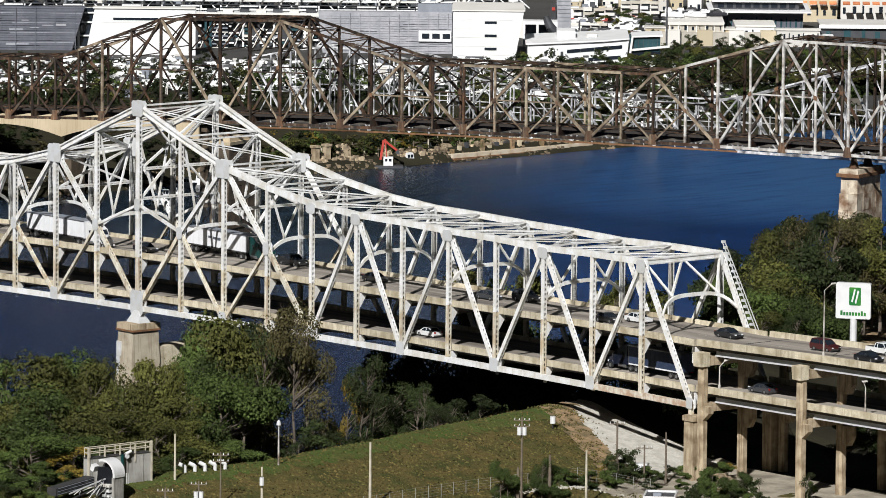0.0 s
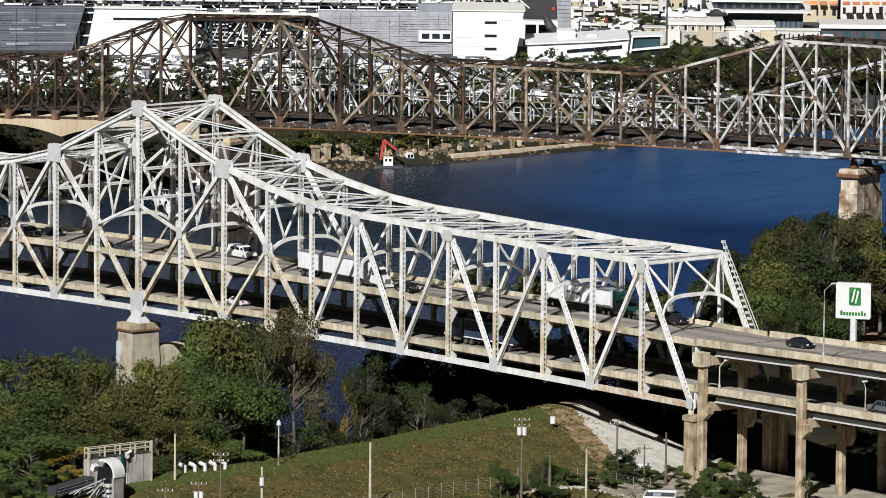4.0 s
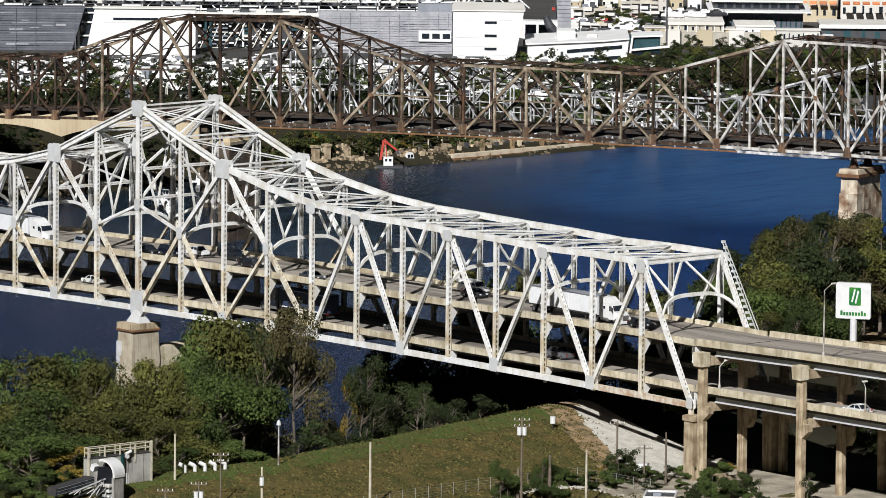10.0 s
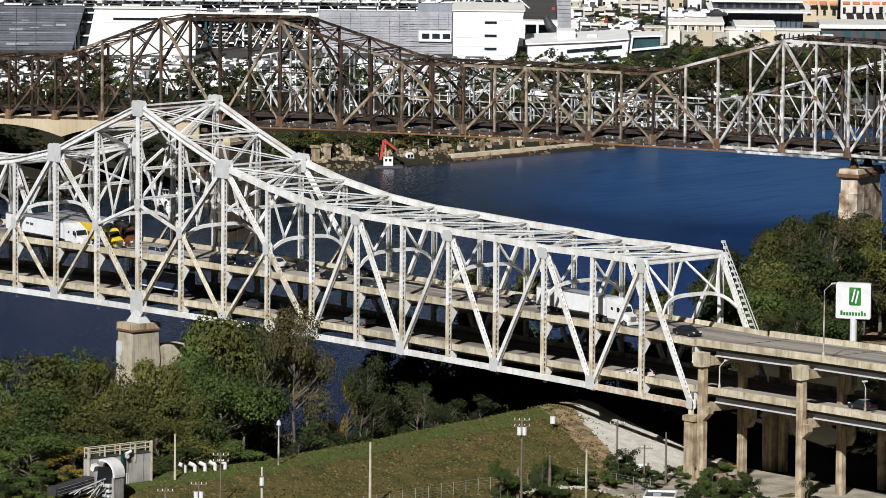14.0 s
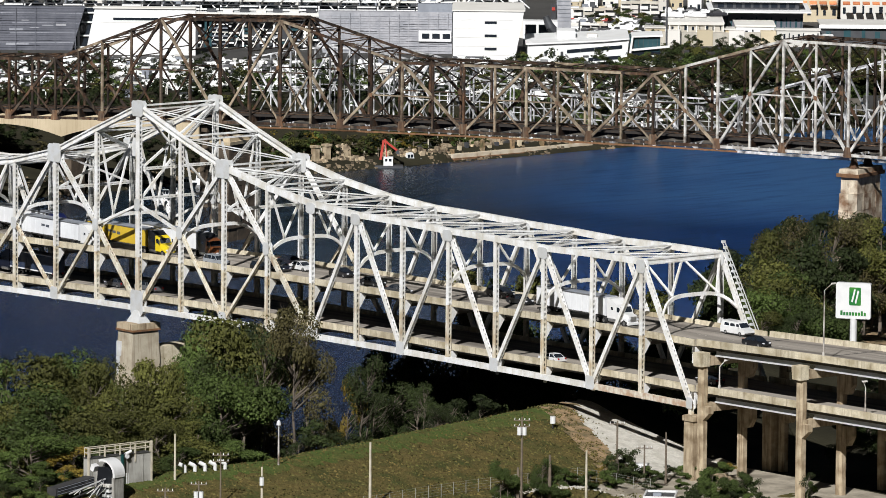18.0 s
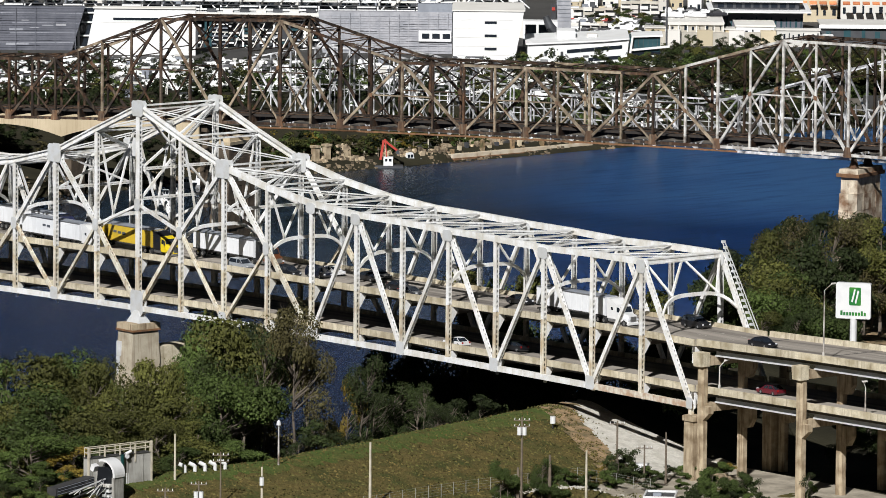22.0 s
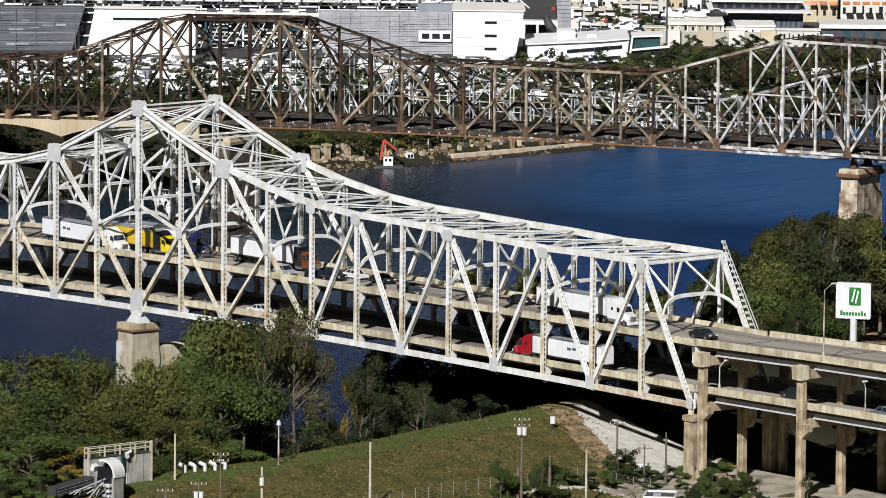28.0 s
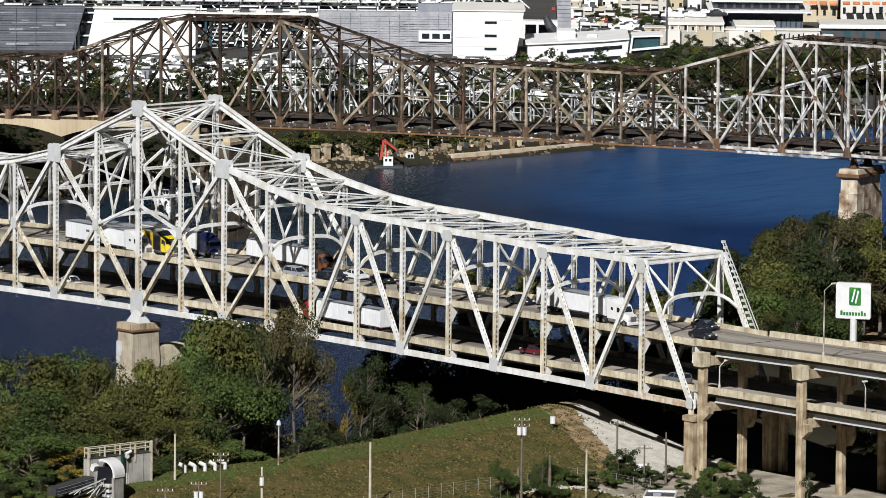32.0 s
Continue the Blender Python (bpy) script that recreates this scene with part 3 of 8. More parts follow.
# approach spans on concrete bents
for x, first in ((140.9, True), (162.9, False), (184.9, False), (206.9, False), (228.9, False), (250.9, False), (272.9, False), (294.9, False), (316.9, False)):
    bent = thing("approach_bent", "tall tan concrete bent with stained round-edged columns and two cross beams", "bridge support", "approach bents")
    for y in (-0.3, 7.7, 16.0):
        w = 0.66
        top = road_z(x, UP) - 1.9
        o = [(x - w, y - w * 0.6), (x - w * 0.6, y - w), (x + w * 0.6, y - w), (x + w, y - w * 0.6), (x + w, y + w * 0.6), (x + w * 0.6, y + w), (x - w * 0.6, y + w), (x - w, y + w * 0.6)]
        part("column", Mesh().prism(o, 18.0, top, "z"), CONCRETE, bent)
    for z0, z1 in ((road_z(x, UP) - 2.9, road_z(x, UP) - 1.62), (road_z(x, DOWN) - 2.9, road_z(x, DOWN) - 1.62)):
        part("cross_beam", Mesh().prism([(-0.5, z1), (-0.5, z0 + 0.3), (0.6, z0), (15.1, z0), (17.0, z0 + 0.5), (17.0, z1)][::-1], x - 0.7 - 0.1, x + 0.7 + 0.1, "x"), CONCRETE, bent)
    q = road_z(x, UP) - 3.0
    part("cap", Mesh().hexa([(x - 0.9, -1.4, q), (x + 0.9, -1.4, q), (x + 0.9, 0.25, q), (x - 0.9, 0.25, q), (x - 1.0, -1.5, q + 2.1), (x + 1.0, -1.5, q + 2.1), (x + 1.0, 0.25, q + 2.1), (x - 1.0, 0.25, q + 2.1)]), PARAPET, bent)
    if first:
        for y in (0.0, WIDTH):
            part("pedestal", Mesh().box(137.9, y - 1.3, 18, 139.9, y + 0.5, 29.6), CONCRETE, bent)
            part("pedestal_cap", Mesh().box(137.7, y - 1.5, 29.6, 140.1, y + 0.7, 30.4), CONCRETE, bent)
            part("bearing", Mesh().beam((138, y, 30.4), (138, y, 31.5), 0.6, 0.6), STEEL_LOW, bent)
    for z in (30.6,):
        for y, s in ((-0.3, -1),):
            part("corbel", Mesh().prism([(x + 0.67, z + 1.5), (x + 0.67, z - 0.6), (x + 2.0, z + 0.5), (x + 2.0, z + 1.5)], y - 0.45, y + 0.45), CONCRETE, bent)
    for z in (30.3, 38.0):
        for y in (7.7, 16.0):
            part("corbel", Mesh().prism([(x + 0.67, z + 0.9), (x + 0.67, z - 2.1), (x + 1.9, z - 2.0), (x + 2.7, z - 0.6), (x + 2.7, z + 0.9)], y - 0.5, y + 0.5), CONCRETE, bent)
for k in (UP, DOWN):
    for y in (1.75, 4.8, 7.85, 10.9, 13.95):
        for a, b in ((141.6, 162.3), (163.5, 184.2), (185.5, 206.2), (207.5, 228.2), (229.5, 250.2), (251.5, 272.2), (273.5, 294.2), (295.5, 321.0)):
            za, zb = road_z(a, k) - 0.3, road_z(b, k) - 0.3
            m = Mesh().beam((a, y, za - 0.6), (b, y, zb - 0.6), 0.05, 1.2, (0, 0, 1)).beam((a, y, za - 1.22), (b, y, zb - 1.22), 0.5, 0.24, (0, 0, 1))
            part("girder", m, GUSSET, bridge)
part("expansion_joint", Mesh().box(143.0, 0.9, road_z(143, UP) + 0.002, 143.45, WIDTH - 0.9, road_z(143, UP) + 0.012), JOINT, bridge)
part("expansion_joint", Mesh().box(163.0, 0.9, road_z(163, UP) + 0.002, 163.3, WIDTH - 0.9, road_z(163, UP) + 0.012), JOINT, bridge)
LANE = mat("worn_lane_paint", (0.46, 0.44, 0.40), 0.8, dark=(0.2, 0.18, 0.16), amount=0.9, scale=1.5)
for i in range(60):
    x = -120 + i * 6.1
    for y in (4.4, 7.85, 11.3):
        part("lane_mark", Mesh().hexa([(x, y - 0.06, road_z(x, UP) + 0.004), (x + 2.4, y - 0.06, road_z(x + 2.4, UP) + 0.004), (x + 2.4, y + 0.06, road_z(x + 2.4, UP) + 0.004), (x, y + 0.06, road_z(x, UP) + 0.004),
                                       (x, y - 0.06, road_z(x, UP) + 0.01), (x + 2.4, y - 0.06, road_z(x + 2.4, UP) + 0.01), (x + 2.4, y + 0.06, road_z(x + 2.4, UP) + 0.01), (x, y + 0.06, road_z(x, UP) + 0.01)]), LANE, bridge)


# ---- railway truss bridge upstream ----
R0, RDIR, ROUT = Vector((-114.25, 261.19, 0)), Vector((-0.9404, -0.3400, 0)), Vector((-0.3400, 0.9404, 0))
RP, RW = 14.841, 11.2
RTOP = {-3: 14.5, -1: 22.0, 0: 22.1, 1: 22.1, 3: 13.8, 5: 13.8, 7: 13.7, 9: 21.6, 11: 21.4, 13: 12.6, 15: 12.4, 17: 12.4}


def rail_t(i):
    return i * RP if i <= 12 else 12 * RP + (i - 12) * 11.9


def rail_at(i, side, h=0.0):
    t = rail_t(i)
    p = R0 + RDIR * t + ROUT * (RW * side)
    p.z = 28.17 - 0.00258 * t - 0.0001163 * t * t + h
    return p


def rail_top(i):
    keys = sorted(RTOP)
    for a, b in zip(keys, keys[1:]):
        if a <= i <= b:
            # chords run straight between the main joints
            za, zb = rail_at(a, 0, RTOP[a]).z, rail_at(b, 0, RTOP[b]).z
            f = (rail_t(i) - rail_t(a)) / (rail_t(b) - rail_t(a))
            return za + (zb - za) * f - rail_at(i, 0).z
    return 12.4


RUST_GUSSET = mat("orange_rusty_plate", (0.13, 0.068, 0.034), 0.85, dark=(0.05, 0.03, 0.022), amount=0.9, scale=0.8, streak=(0.30, 0.25, 0.18), streak_amount=0.5, fine=0.3, each=0.5)
rail = thing("railway_bridge", "old railway truss bridge, rust-brown with silver-painted members at one end", "bridge")
for side in (0, 1):
    def tip(i):
        return rail_at(i, side, rail_top(i))

    def rbar(name, a, b, w, i, kind="lattice"):
        u = (i + 0.7 * math.sin(i * 7.3 + len(name)))
        # near diagonals take the paler steel, sunlight put into their colour
        pale = name == "diagonal" and side == 0 and i < 10.9
        material = SILVER if u < (1.7 if "chord" in name else 2.5) and side == 0 else RUST if name == "bottom_chord" or (side == 1 and int(i * 2) % 3) else (RUST_PALE if pale or (u < 6.2 and int(i * 2) % 2) or (u < 9.6 and int(i * 4) % 3 == 1) or int(i * 2) % 7 == 3 else RUST)
        m = Mesh()
        if kind == "solid":
            m.beam(a, b, w, w * 0.9, ROUT)
        else:
            m.beam(a + ROUT * (w * 0.42), b + ROUT * (w * 0.42), w, 0.08, ROUT).beam(a - ROUT * (w * 0.42), b - ROUT * (w * 0.42), w, 0.08, ROUT)
            m.lattice(a, b, w * 0.9, w * 0.7, ROUT, 1.1, 0.09)
        part(name, m, material, rail)

    for k in range(-5, 33):
        i = k / 2
        if i > 16:
            break
        rbar("top_chord", tip(i), tip(i + 0.5), 0.5, i, "solid")
        rbar("bottom_chord", rail_at(i, side), rail_at(i + 0.5, side), 0.55, i, "solid")
        rbar("post", rail_at(i, side, 0.3), tip(i), 0.36 if k % 2 else 0.42, i)
    for i in range(-1, 16, 2):
        for s in (-1, 1):
            a, b = tip(i), rail_at(i + s, side)
            c = (a + b) / 2
            rbar("diagonal", a, b, 0.46, i + s * 0.3)
            rbar("sub_diagonal", c, rail_at(i, side), 0.22, i + s * 0.25)
            rbar("sub_strut", c, rail_at(i + s * 0.5, side, rail_top(i + s * 0.5) * 0.5) + RDIR * 0.1, 0.17, i)
            rbar("sub_strut", c, rail_at(i, side, rail_top(i) * 0.5), 0.16, i + 0.2)
            if RTOP.get(i, 12) > 20:
                rbar("sub_diagonal", a.lerp(b, 0.25), rail_at(i + s * 0.5, side, rail_top(i + s * 0.5) * 0.98), 0.17, i + s * 0.4)
            d = (b - a).normalized() * 0.7
            n = ROUT.cross(d.normalized()) * 0.48
            m = Mesh()
            for e in (-0.36, 0.36):
                o = ROUT * e
                m.hexa([c + o + ROUT * g + u for g in (-0.025, 0.025) for u in (-d, n, d, -n)])
            part("gusset", m, RUST_GUSSET, rail)
    for i in range(-2, 17):
        c = rail_at(i, side, 0.45)
        m = Mesh()
        d = RDIR * 0.95
        for e in (-0.38, 0.38):
            o = ROUT * e
            m.hexa([c - d + o - ROUT * 0.03 - Vector((0, 0, 0.9)), c + d + o - ROUT * 0.03 - Vector((0, 0, 0.9)), c + d + o + ROUT * 0.03 - Vector((0, 0, 0.9)), c - d + o + ROUT * 0.03 - Vector((0, 0, 0.9)),
                    c - d * 0.6 + o - ROUT * 0.03 + Vector((0, 0, 1.2)), c + d * 0.6 + o - ROUT * 0.03 + Vector((0, 0, 1.2)), c + d * 0.6 + o + ROUT * 0.03 + Vector((0, 0, 1.2)), c - d * 0.6 + o + ROUT * 0.03 + Vector((0, 0, 1.2))])
        part("gusset", m, RUST_GUSSET, rail)
for k in range(-5, 33):
    i = k / 2
    near, far = rail_at(i, 0), rail_at(i, 1)
    part("floor_beam", Mesh().beam(near + Vector((0, 0, 0.9)), far + Vector((0, 0, 0.9)), 0.4, 1.5, (0, 0, 1)), RUST, rail)
    a, b = rail_at(i, 0, rail_top(i)), rail_at(i, 1, rail_top(i))
    part("top_strut", Mesh().lattice(a, b, 0.5, 0.5, (0, 0, 1), 1.0), RUST, rail)
    e = Vector((0, 0, -rail_top(i) * 0.3))
    for p, q in ((a, b + e), (b, a + e), (a + e, b + e)):
        part("sway_brace", Mesh().beam(p, q, 0.2, 0.2, RDIR), RUST, rail)
    if k % 2 == 0:
        c, d = rail_at(i + 1, 0, rail_top(i + 1)), rail_at(i + 1, 1, rail_top(i + 1))
        part("top_lateral", Mesh().beam(a, d, 0.22, 0.2, (0, 0, 1)), RUST, rail)
        part("top_lateral", Mesh().beam(b, c, 0.22, 0.2, (0, 0, 1)), RUST, rail)
m = Mesh()
m.v = [p + Vector((0, 0, dz)) for k in range(-5, 34) for p in (rail_at(k / 2, 0.12), rail_at(k / 2, 0.88)) for dz in (1.3, 1.75)]
m.f = [(4 * k + a, 4 * k + b, 4 * k + 4 + b, 4 * k + 4 + a) for k in range(38) for a, b in ((0, 1), (1, 3), (3, 2), (2, 0))]
SLEEPER = mat("tarred_sleepers", (0.026, 0.022, 0.020), 0.9, dark=(0.055, 0.038, 0.026), amount=0.6, scale=1.2, fine=0.3)
part("track_floor", m, SLEEPER, rail, "dark sleepers and floor of the railway tracks")
for e in (0.22, 0.34, 0.58, 0.70):
    m = Mesh()
    for k in range(-5, 33):
        m.beam(rail_at(k / 2, e, 1.84), rail_at(k / 2 + 0.5, e, 1.84), 0.08, 0.16, (0, 0, 1))
    part("rail", m, RUST, rail)


def stone_pier(name, c, along, out, half_along, half_out, z0, z1, label, group, stone, band, cap):
    """A battered masonry pier of courses of blocks under a projecting cap."""
    p = thing(name, label, "pier", group)

    def block(nm, ha, ho, a, b, ha2, ho2, material):
        q = [(-1, -1), (1, -1), (1, 1), (-1, 1)]
        part(nm, Mesh().hexa([Vector((c.x, c.y, a)) + along * (ha * i) + out * (ho * j) for i, j in q] + [Vector((c.x, c.y, b)) + along * (ha2 * i) + out * (ho2 * j) for i, j in q]), material, p)
    n = 9
    for i in range(n):
        a, b = z0 + (z1 - 1.6 - z0) * i / n, z0 + (z1 - 1.6 - z0) * (i + 1) / n - 0.05
        t = 1 + 0.22 * (1 - i / n)
        e = 1 + 0.05 * (i % 2) + 0.03 * math.sin(i * 2.3)
        ha, ho = half_along * t * e, half_out * t * e
        for j in range(2):
            for k in range(3 + i % 2):
                w = 2.0 / (3 + i % 2)
                jut = 1 + 0.025 * math.sin(i * 5.1 + k * 3.7 + j)
                a0, a1 = (-ha * jut, -0.03) if j == 0 else (0.03, ha * jut)
                o0, o1 = ho * jut * (-1 + w * k) + 0.03, ho * jut * (-1 + w * (k + 1)) - 0.03
                base = [along * p + out * q for p, q in ((a0, o0), (a1, o0), (a1, o1), (a0, o1))]
                part("stone_block", Mesh().hexa([Vector((c.x, c.y, a)) + q for q in base] + [Vector((c.x, c.y, b)) + q * 0.985 for q in base]), stone, p)
    block("cap", half_along + 0.6, half_out + 0.6, z1 - 1.6, z1 - 0.9, half_along + 0.7, half_out + 0.7, band)
    block("cap_stone", half_along + 0.3, half_out + 0.3, z1 - 0.9, z1, half_along + 0.2, half_out + 0.2, cap)
    for s in (-1, 1):
        b = Vector((c.x, c.y, z1)) + out * (s * (half_out - 2))
        part("bearing", Mesh().tube(b, b + Vector((0, 0, 2.4)), 1.0, 0.4, 6), RUST, p)


axis = RDIR.cross(Vector((0, 0, 1)))
# brown stone, darkened further to put shade into the shafts
PIER_BROWN_SHADED = mat("brown_pier_stone", (0.12, 0.09, 0.062), 0.9, dark=(0.035, 0.027, 0.02), amount=0.95, scale=0.5, streak=(0.09, 0.06, 0.04), streak_amount=0.8, fine=0.3, bump=0.3, each=0.2)
# the second pier's tan cap reads as sunlit above its darkened shaft
for i, zt, stone, band, cap in ((0, 25.3, PIER_ORANGE, RUST_BAND, PIER_ORANGE), (10, 22.0, PIER_BROWN_SHADED, TAN, TAN)):
    c = rail_at(i, 0.5)
    stone_pier("railway_pier", c, RDIR, ROUT, 1.9, RW / 2 - 0.6, -6, zt, "old stone railway pier, orange-stained, with a projecting cap", "railway piers", stone, band, cap)

# ---- road bridge behind the railway ----
# near-black blotches stand in for shadow breaking up the white members
FAR_STEEL = mat("far_silver_steel", (0.52, 0.52, 0.53), 0.6, dark=(0.030, 0.028, 0.028), amount=1.0, scale=0.55, fine=0.25, each=0.5)
B0 = R0 + ROUT * 46
road_bridge = thing("far_road_bridge", "grey-white road truss bridge with a tan haunched girder approach", "bridge")


def far_at(t, side, h):
    p = B0 + RDIR * t + ROUT * (10.0 * side)
    p.z = 21.5 - 0.0001 * t * t + h
    return p


def far_top(t):
    return 9.5 + min(14.0, 0.284 * max(0.0, 56.0 - t)) + 8.5 * math.exp(-((t - 148) / 34) ** 2)


for side in (0, 1):
    for k in range(-4, 17):
        t = k * 10.0
        for name, a, b, w in (("top_chord", far_at(t, side, far_top(t)), far_at(t + 10, side, far_top(t + 10)), 0.45), ("bottom_chord", far_at(t, side, 0), far_at(t + 10, side, 0), 0.7),
                              ("post", far_at(t, side, 0), far_at(t, side, far_top(t)), 0.45),
                              ("diagonal", far_at(t, side, far_top(t) if k % 2 else 0), far_at(t + 10, side, 0 if k % 2 else far_top(t + 10)), 0.5)):
            low_rust = name == "bottom_chord" and t > 40
            part(name, Mesh().beam(a, b, w * (0.5 if low_rust else 0.75), w * 0.62, ROUT), RUST_BAND if low_rust else FAR_STEEL, road_bridge)
    for k in range(-4, 17):
        t, z = k * 10.0, far_top(k * 10.0 + 5)
        part("sub_post", Mesh().beam(far_at(t + 5, side, 0), far_at(t + 5, side, z), 0.22, 0.22, ROUT), FAR_STEEL, road_bridge)
        part("sub_diagonal", Mesh().beam(far_at(t + 5, side, z * 0.5), far_at(t + (0 if k % 2 else 10), side, 0), 0.2, 0.2, ROUT), FAR_STEEL, road_bridge)
        part("sub_diagonal", Mesh().beam(far_at(t + 5, side, z * 0.5), far_at(t + (10 if k % 2 else 0), side, 0 if k % 2 == 0 else z), 0.2, 0.2, ROUT), FAR_STEEL, road_bridge)
        part("web_strut", Mesh().beam(far_at(t, side, z * 0.5), far_at(t + 10, side, z * 0.5), 0.18, 0.2, ROUT), FAR_STEEL, road_bridge)
        part("sub_post", Mesh().beam(far_at(t + 2.5, side, 0), far_at(t + 2.5, side, z * 0.62), 0.2, 0.2, ROUT), FAR_STEEL, road_bridge)
        part("portal_strut", Mesh().beam(far_at(t, 0, far_top(t)), far_at(t, 1, far_top(t)), 0.25, 0.25, (0, 0, 1)), FAR_STEEL, road_bridge)
    for k in range(-8, 52):
        t = k * 5.0
        part("barrier", Mesh().beam(far_at(t, side, 1.9), far_at(t + 4.9, side, 1.9), 0.9, 0.3, ROUT), FLOORBEAM, road_bridge)
m = Mesh()
m.v = [far_at(k * 5.0, side, h) for k in range(-8, 53) for side, h in ((0, 0.4), (0, 0.9), (1, 0.9), (1, 0.4))]
m.f = [(4 * k + j, 4 * k + (j + 1) % 4, 4 * k + 4 + (j + 1) % 4, 4 * k + 4 + j) for k in range(60) for j in range(4)]
part("deck", m, ASPHALT, road_bridge)
# tan girders that deepen towards their piers
for side in (0, 1):
    for t0 in (183.4, 219.4):
        m = Mesh()
        n = 12
        for k in range(n):
            a, b = t0 + 36 * k / n, t0 + 36 * (k + 1) / n
            ha, hb = [1.4 + 2.6 * (2 * abs((u - t0) / 36 - 0.5)) ** 2.2 for u in (a, b)]
            o = ROUT * 0.2
            m.hexa([far_at(a, side, 0.6 - ha) - o, far_at(b, side, 0.6 - hb) - o, far_at(b, side, 0.6 - hb) + o, far_at(a, side, 0.6 - ha) + o,
                    far_at(a, side, 2.0) - o, far_at(b, side, 2.0) - o, far_at(b, side, 2.0) + o, far_at(a, side, 2.0) + o])
        part("girder", m, TAN, road_bridge, "tan haunched girder")
for t, stone, half in ((-14, TAN, 5.5), (183.4, PIER_BROWN_SHADED, 3.0), (219.4, PIER_BROWN_SHADED, 2.6), (255.4, TAN, 5.5)):
    c = far_at(t, 0.5, 0)
    tan_pier = thing("far_road_pier", "tan concrete pier of the far road bridge", "pier", "far road piers")
    part("shaft", Mesh().hexa([Vector((c.x, c.y, -6)) + RDIR * (1.1 * i) + ROUT * (half * j) for i, j in ((-1, -1), (1, -1), (1, 1), (-1, 1))] +
                              [Vector((c.x, c.y, c.z - 1.6)) + RDIR * (0.9 * i) + ROUT * (half * j) for i, j in ((-1, -1), (1, -1), (1, 1), (-1, 1))]), stone, tan_pier)
    part("cap", Mesh().hexa([Vector((c.x, c.y, c.z - 1.6)) + RDIR * (1.2 * i) + ROUT * ((half + 0.6) * j) for i, j in ((-1, -1), (1, -1), (1, 1), (-1, 1))] +
                            [Vector((c.x, c.y, c.z - 0.3)) + RDIR * (1.2 * i) + ROUT * ((half + 0.6) * j) for i, j in ((-1, -1), (1, -1), (1, 1), (-1, 1))]), stone, tan_pier)

# ---- levee ----
def over(dz):
    return lambda x, y: ground_z(x, y) + dz


def strip(name, ys, s0, s1, n, dz, material, label, category, kind="structure", x_of=crest_x):
    m = Mesh()
    for y in ys:
        for k in range(n + 1):
            x = x_of(y) + s0(y) + (s1(y) - s0(y)) * k / n
            m.v.append((x, y, ground_z(x, y) + dz))
    m.f = [(j * (n + 1) + i, j * (n + 1) + i + 1, (j + 1) * (n + 1) + i + 1, (j + 1) * (n + 1) + i) for j in range(len(ys) - 1) for i in range(n)]
    return tagged(new(name, data_of(m, material, name, True)), label, category, "", kind)


strip("levee_grass", steps((-170, 8, 89)), lambda y: -2.6, lambda y: 70.0, 36, 0.10, GRASS, "mown grass bank of the levee, green on its crest and dry brown below", "grass")
GREEN_GRASS = mat("green_mown_grass", (0.072, 0.102, 0.026), 1.0, dark=(0.098, 0.088, 0.031), amount=0.95, scale=0.3, fine=0.5, fine_scale=1.6, bump=0.9, bump_scale=3.0, spec=0.1)
strip("crest_grass", steps((-120, 4, 200)), lambda y: -2.6, lambda y: 3.6 + 2.6 * noise.noise((y * 0.21, 3, 2)) + 3.2 * noise.noise((y * 1.3, 5, 2)), 6, 0.16, GREEN_GRASS, "greener grass along the crest of the levee", "grass")
# paving stops near the deck's shadow; dark soil beyond stands in for shaded stone
strip("levee_apron", steps((-6, 10.8, 34)), lambda y: max(-2.0, 22.0 - 2.0 * (y + 6)) + 1.6 * noise.noise((y * 0.9, 3, 1)), lambda y: 31.0 + 1.5 * noise.noise((y * 0.5, 8, 1)), 24, 0.16, APRON, "pale stone-paved slope under the bridge", "paving")
strip("levee_rubble", steps((-12, 7, 150)), lambda y: max(-2.0, 16.5 - 2.0 * (y + 8)) + 4.0 * noise.noise((y * 0.9, 5, 1)) + 0.7 * noise.noise((y * 3.1, 6, 1)) - 1.0, lambda y: max(1.0, 26.5 - 2.0 * (y + 8)) + 2.4 * noise.noise((y * 1.3, 7, 1)) + 0.6 * noise.noise((y * 3.7, 9, 1)), 8, 0.20, RUBBLE, "orange-brown rubble beside the paved slope", "rubble")
# yard kept short too, so dark soil carries the shade behind the columns
strip("yard", steps((-20, 13, 18)), lambda y: 29.0, lambda y: 200.0, 30, 0.14, DIRT, "brown trodden dirt yard under the approach spans", "paving")

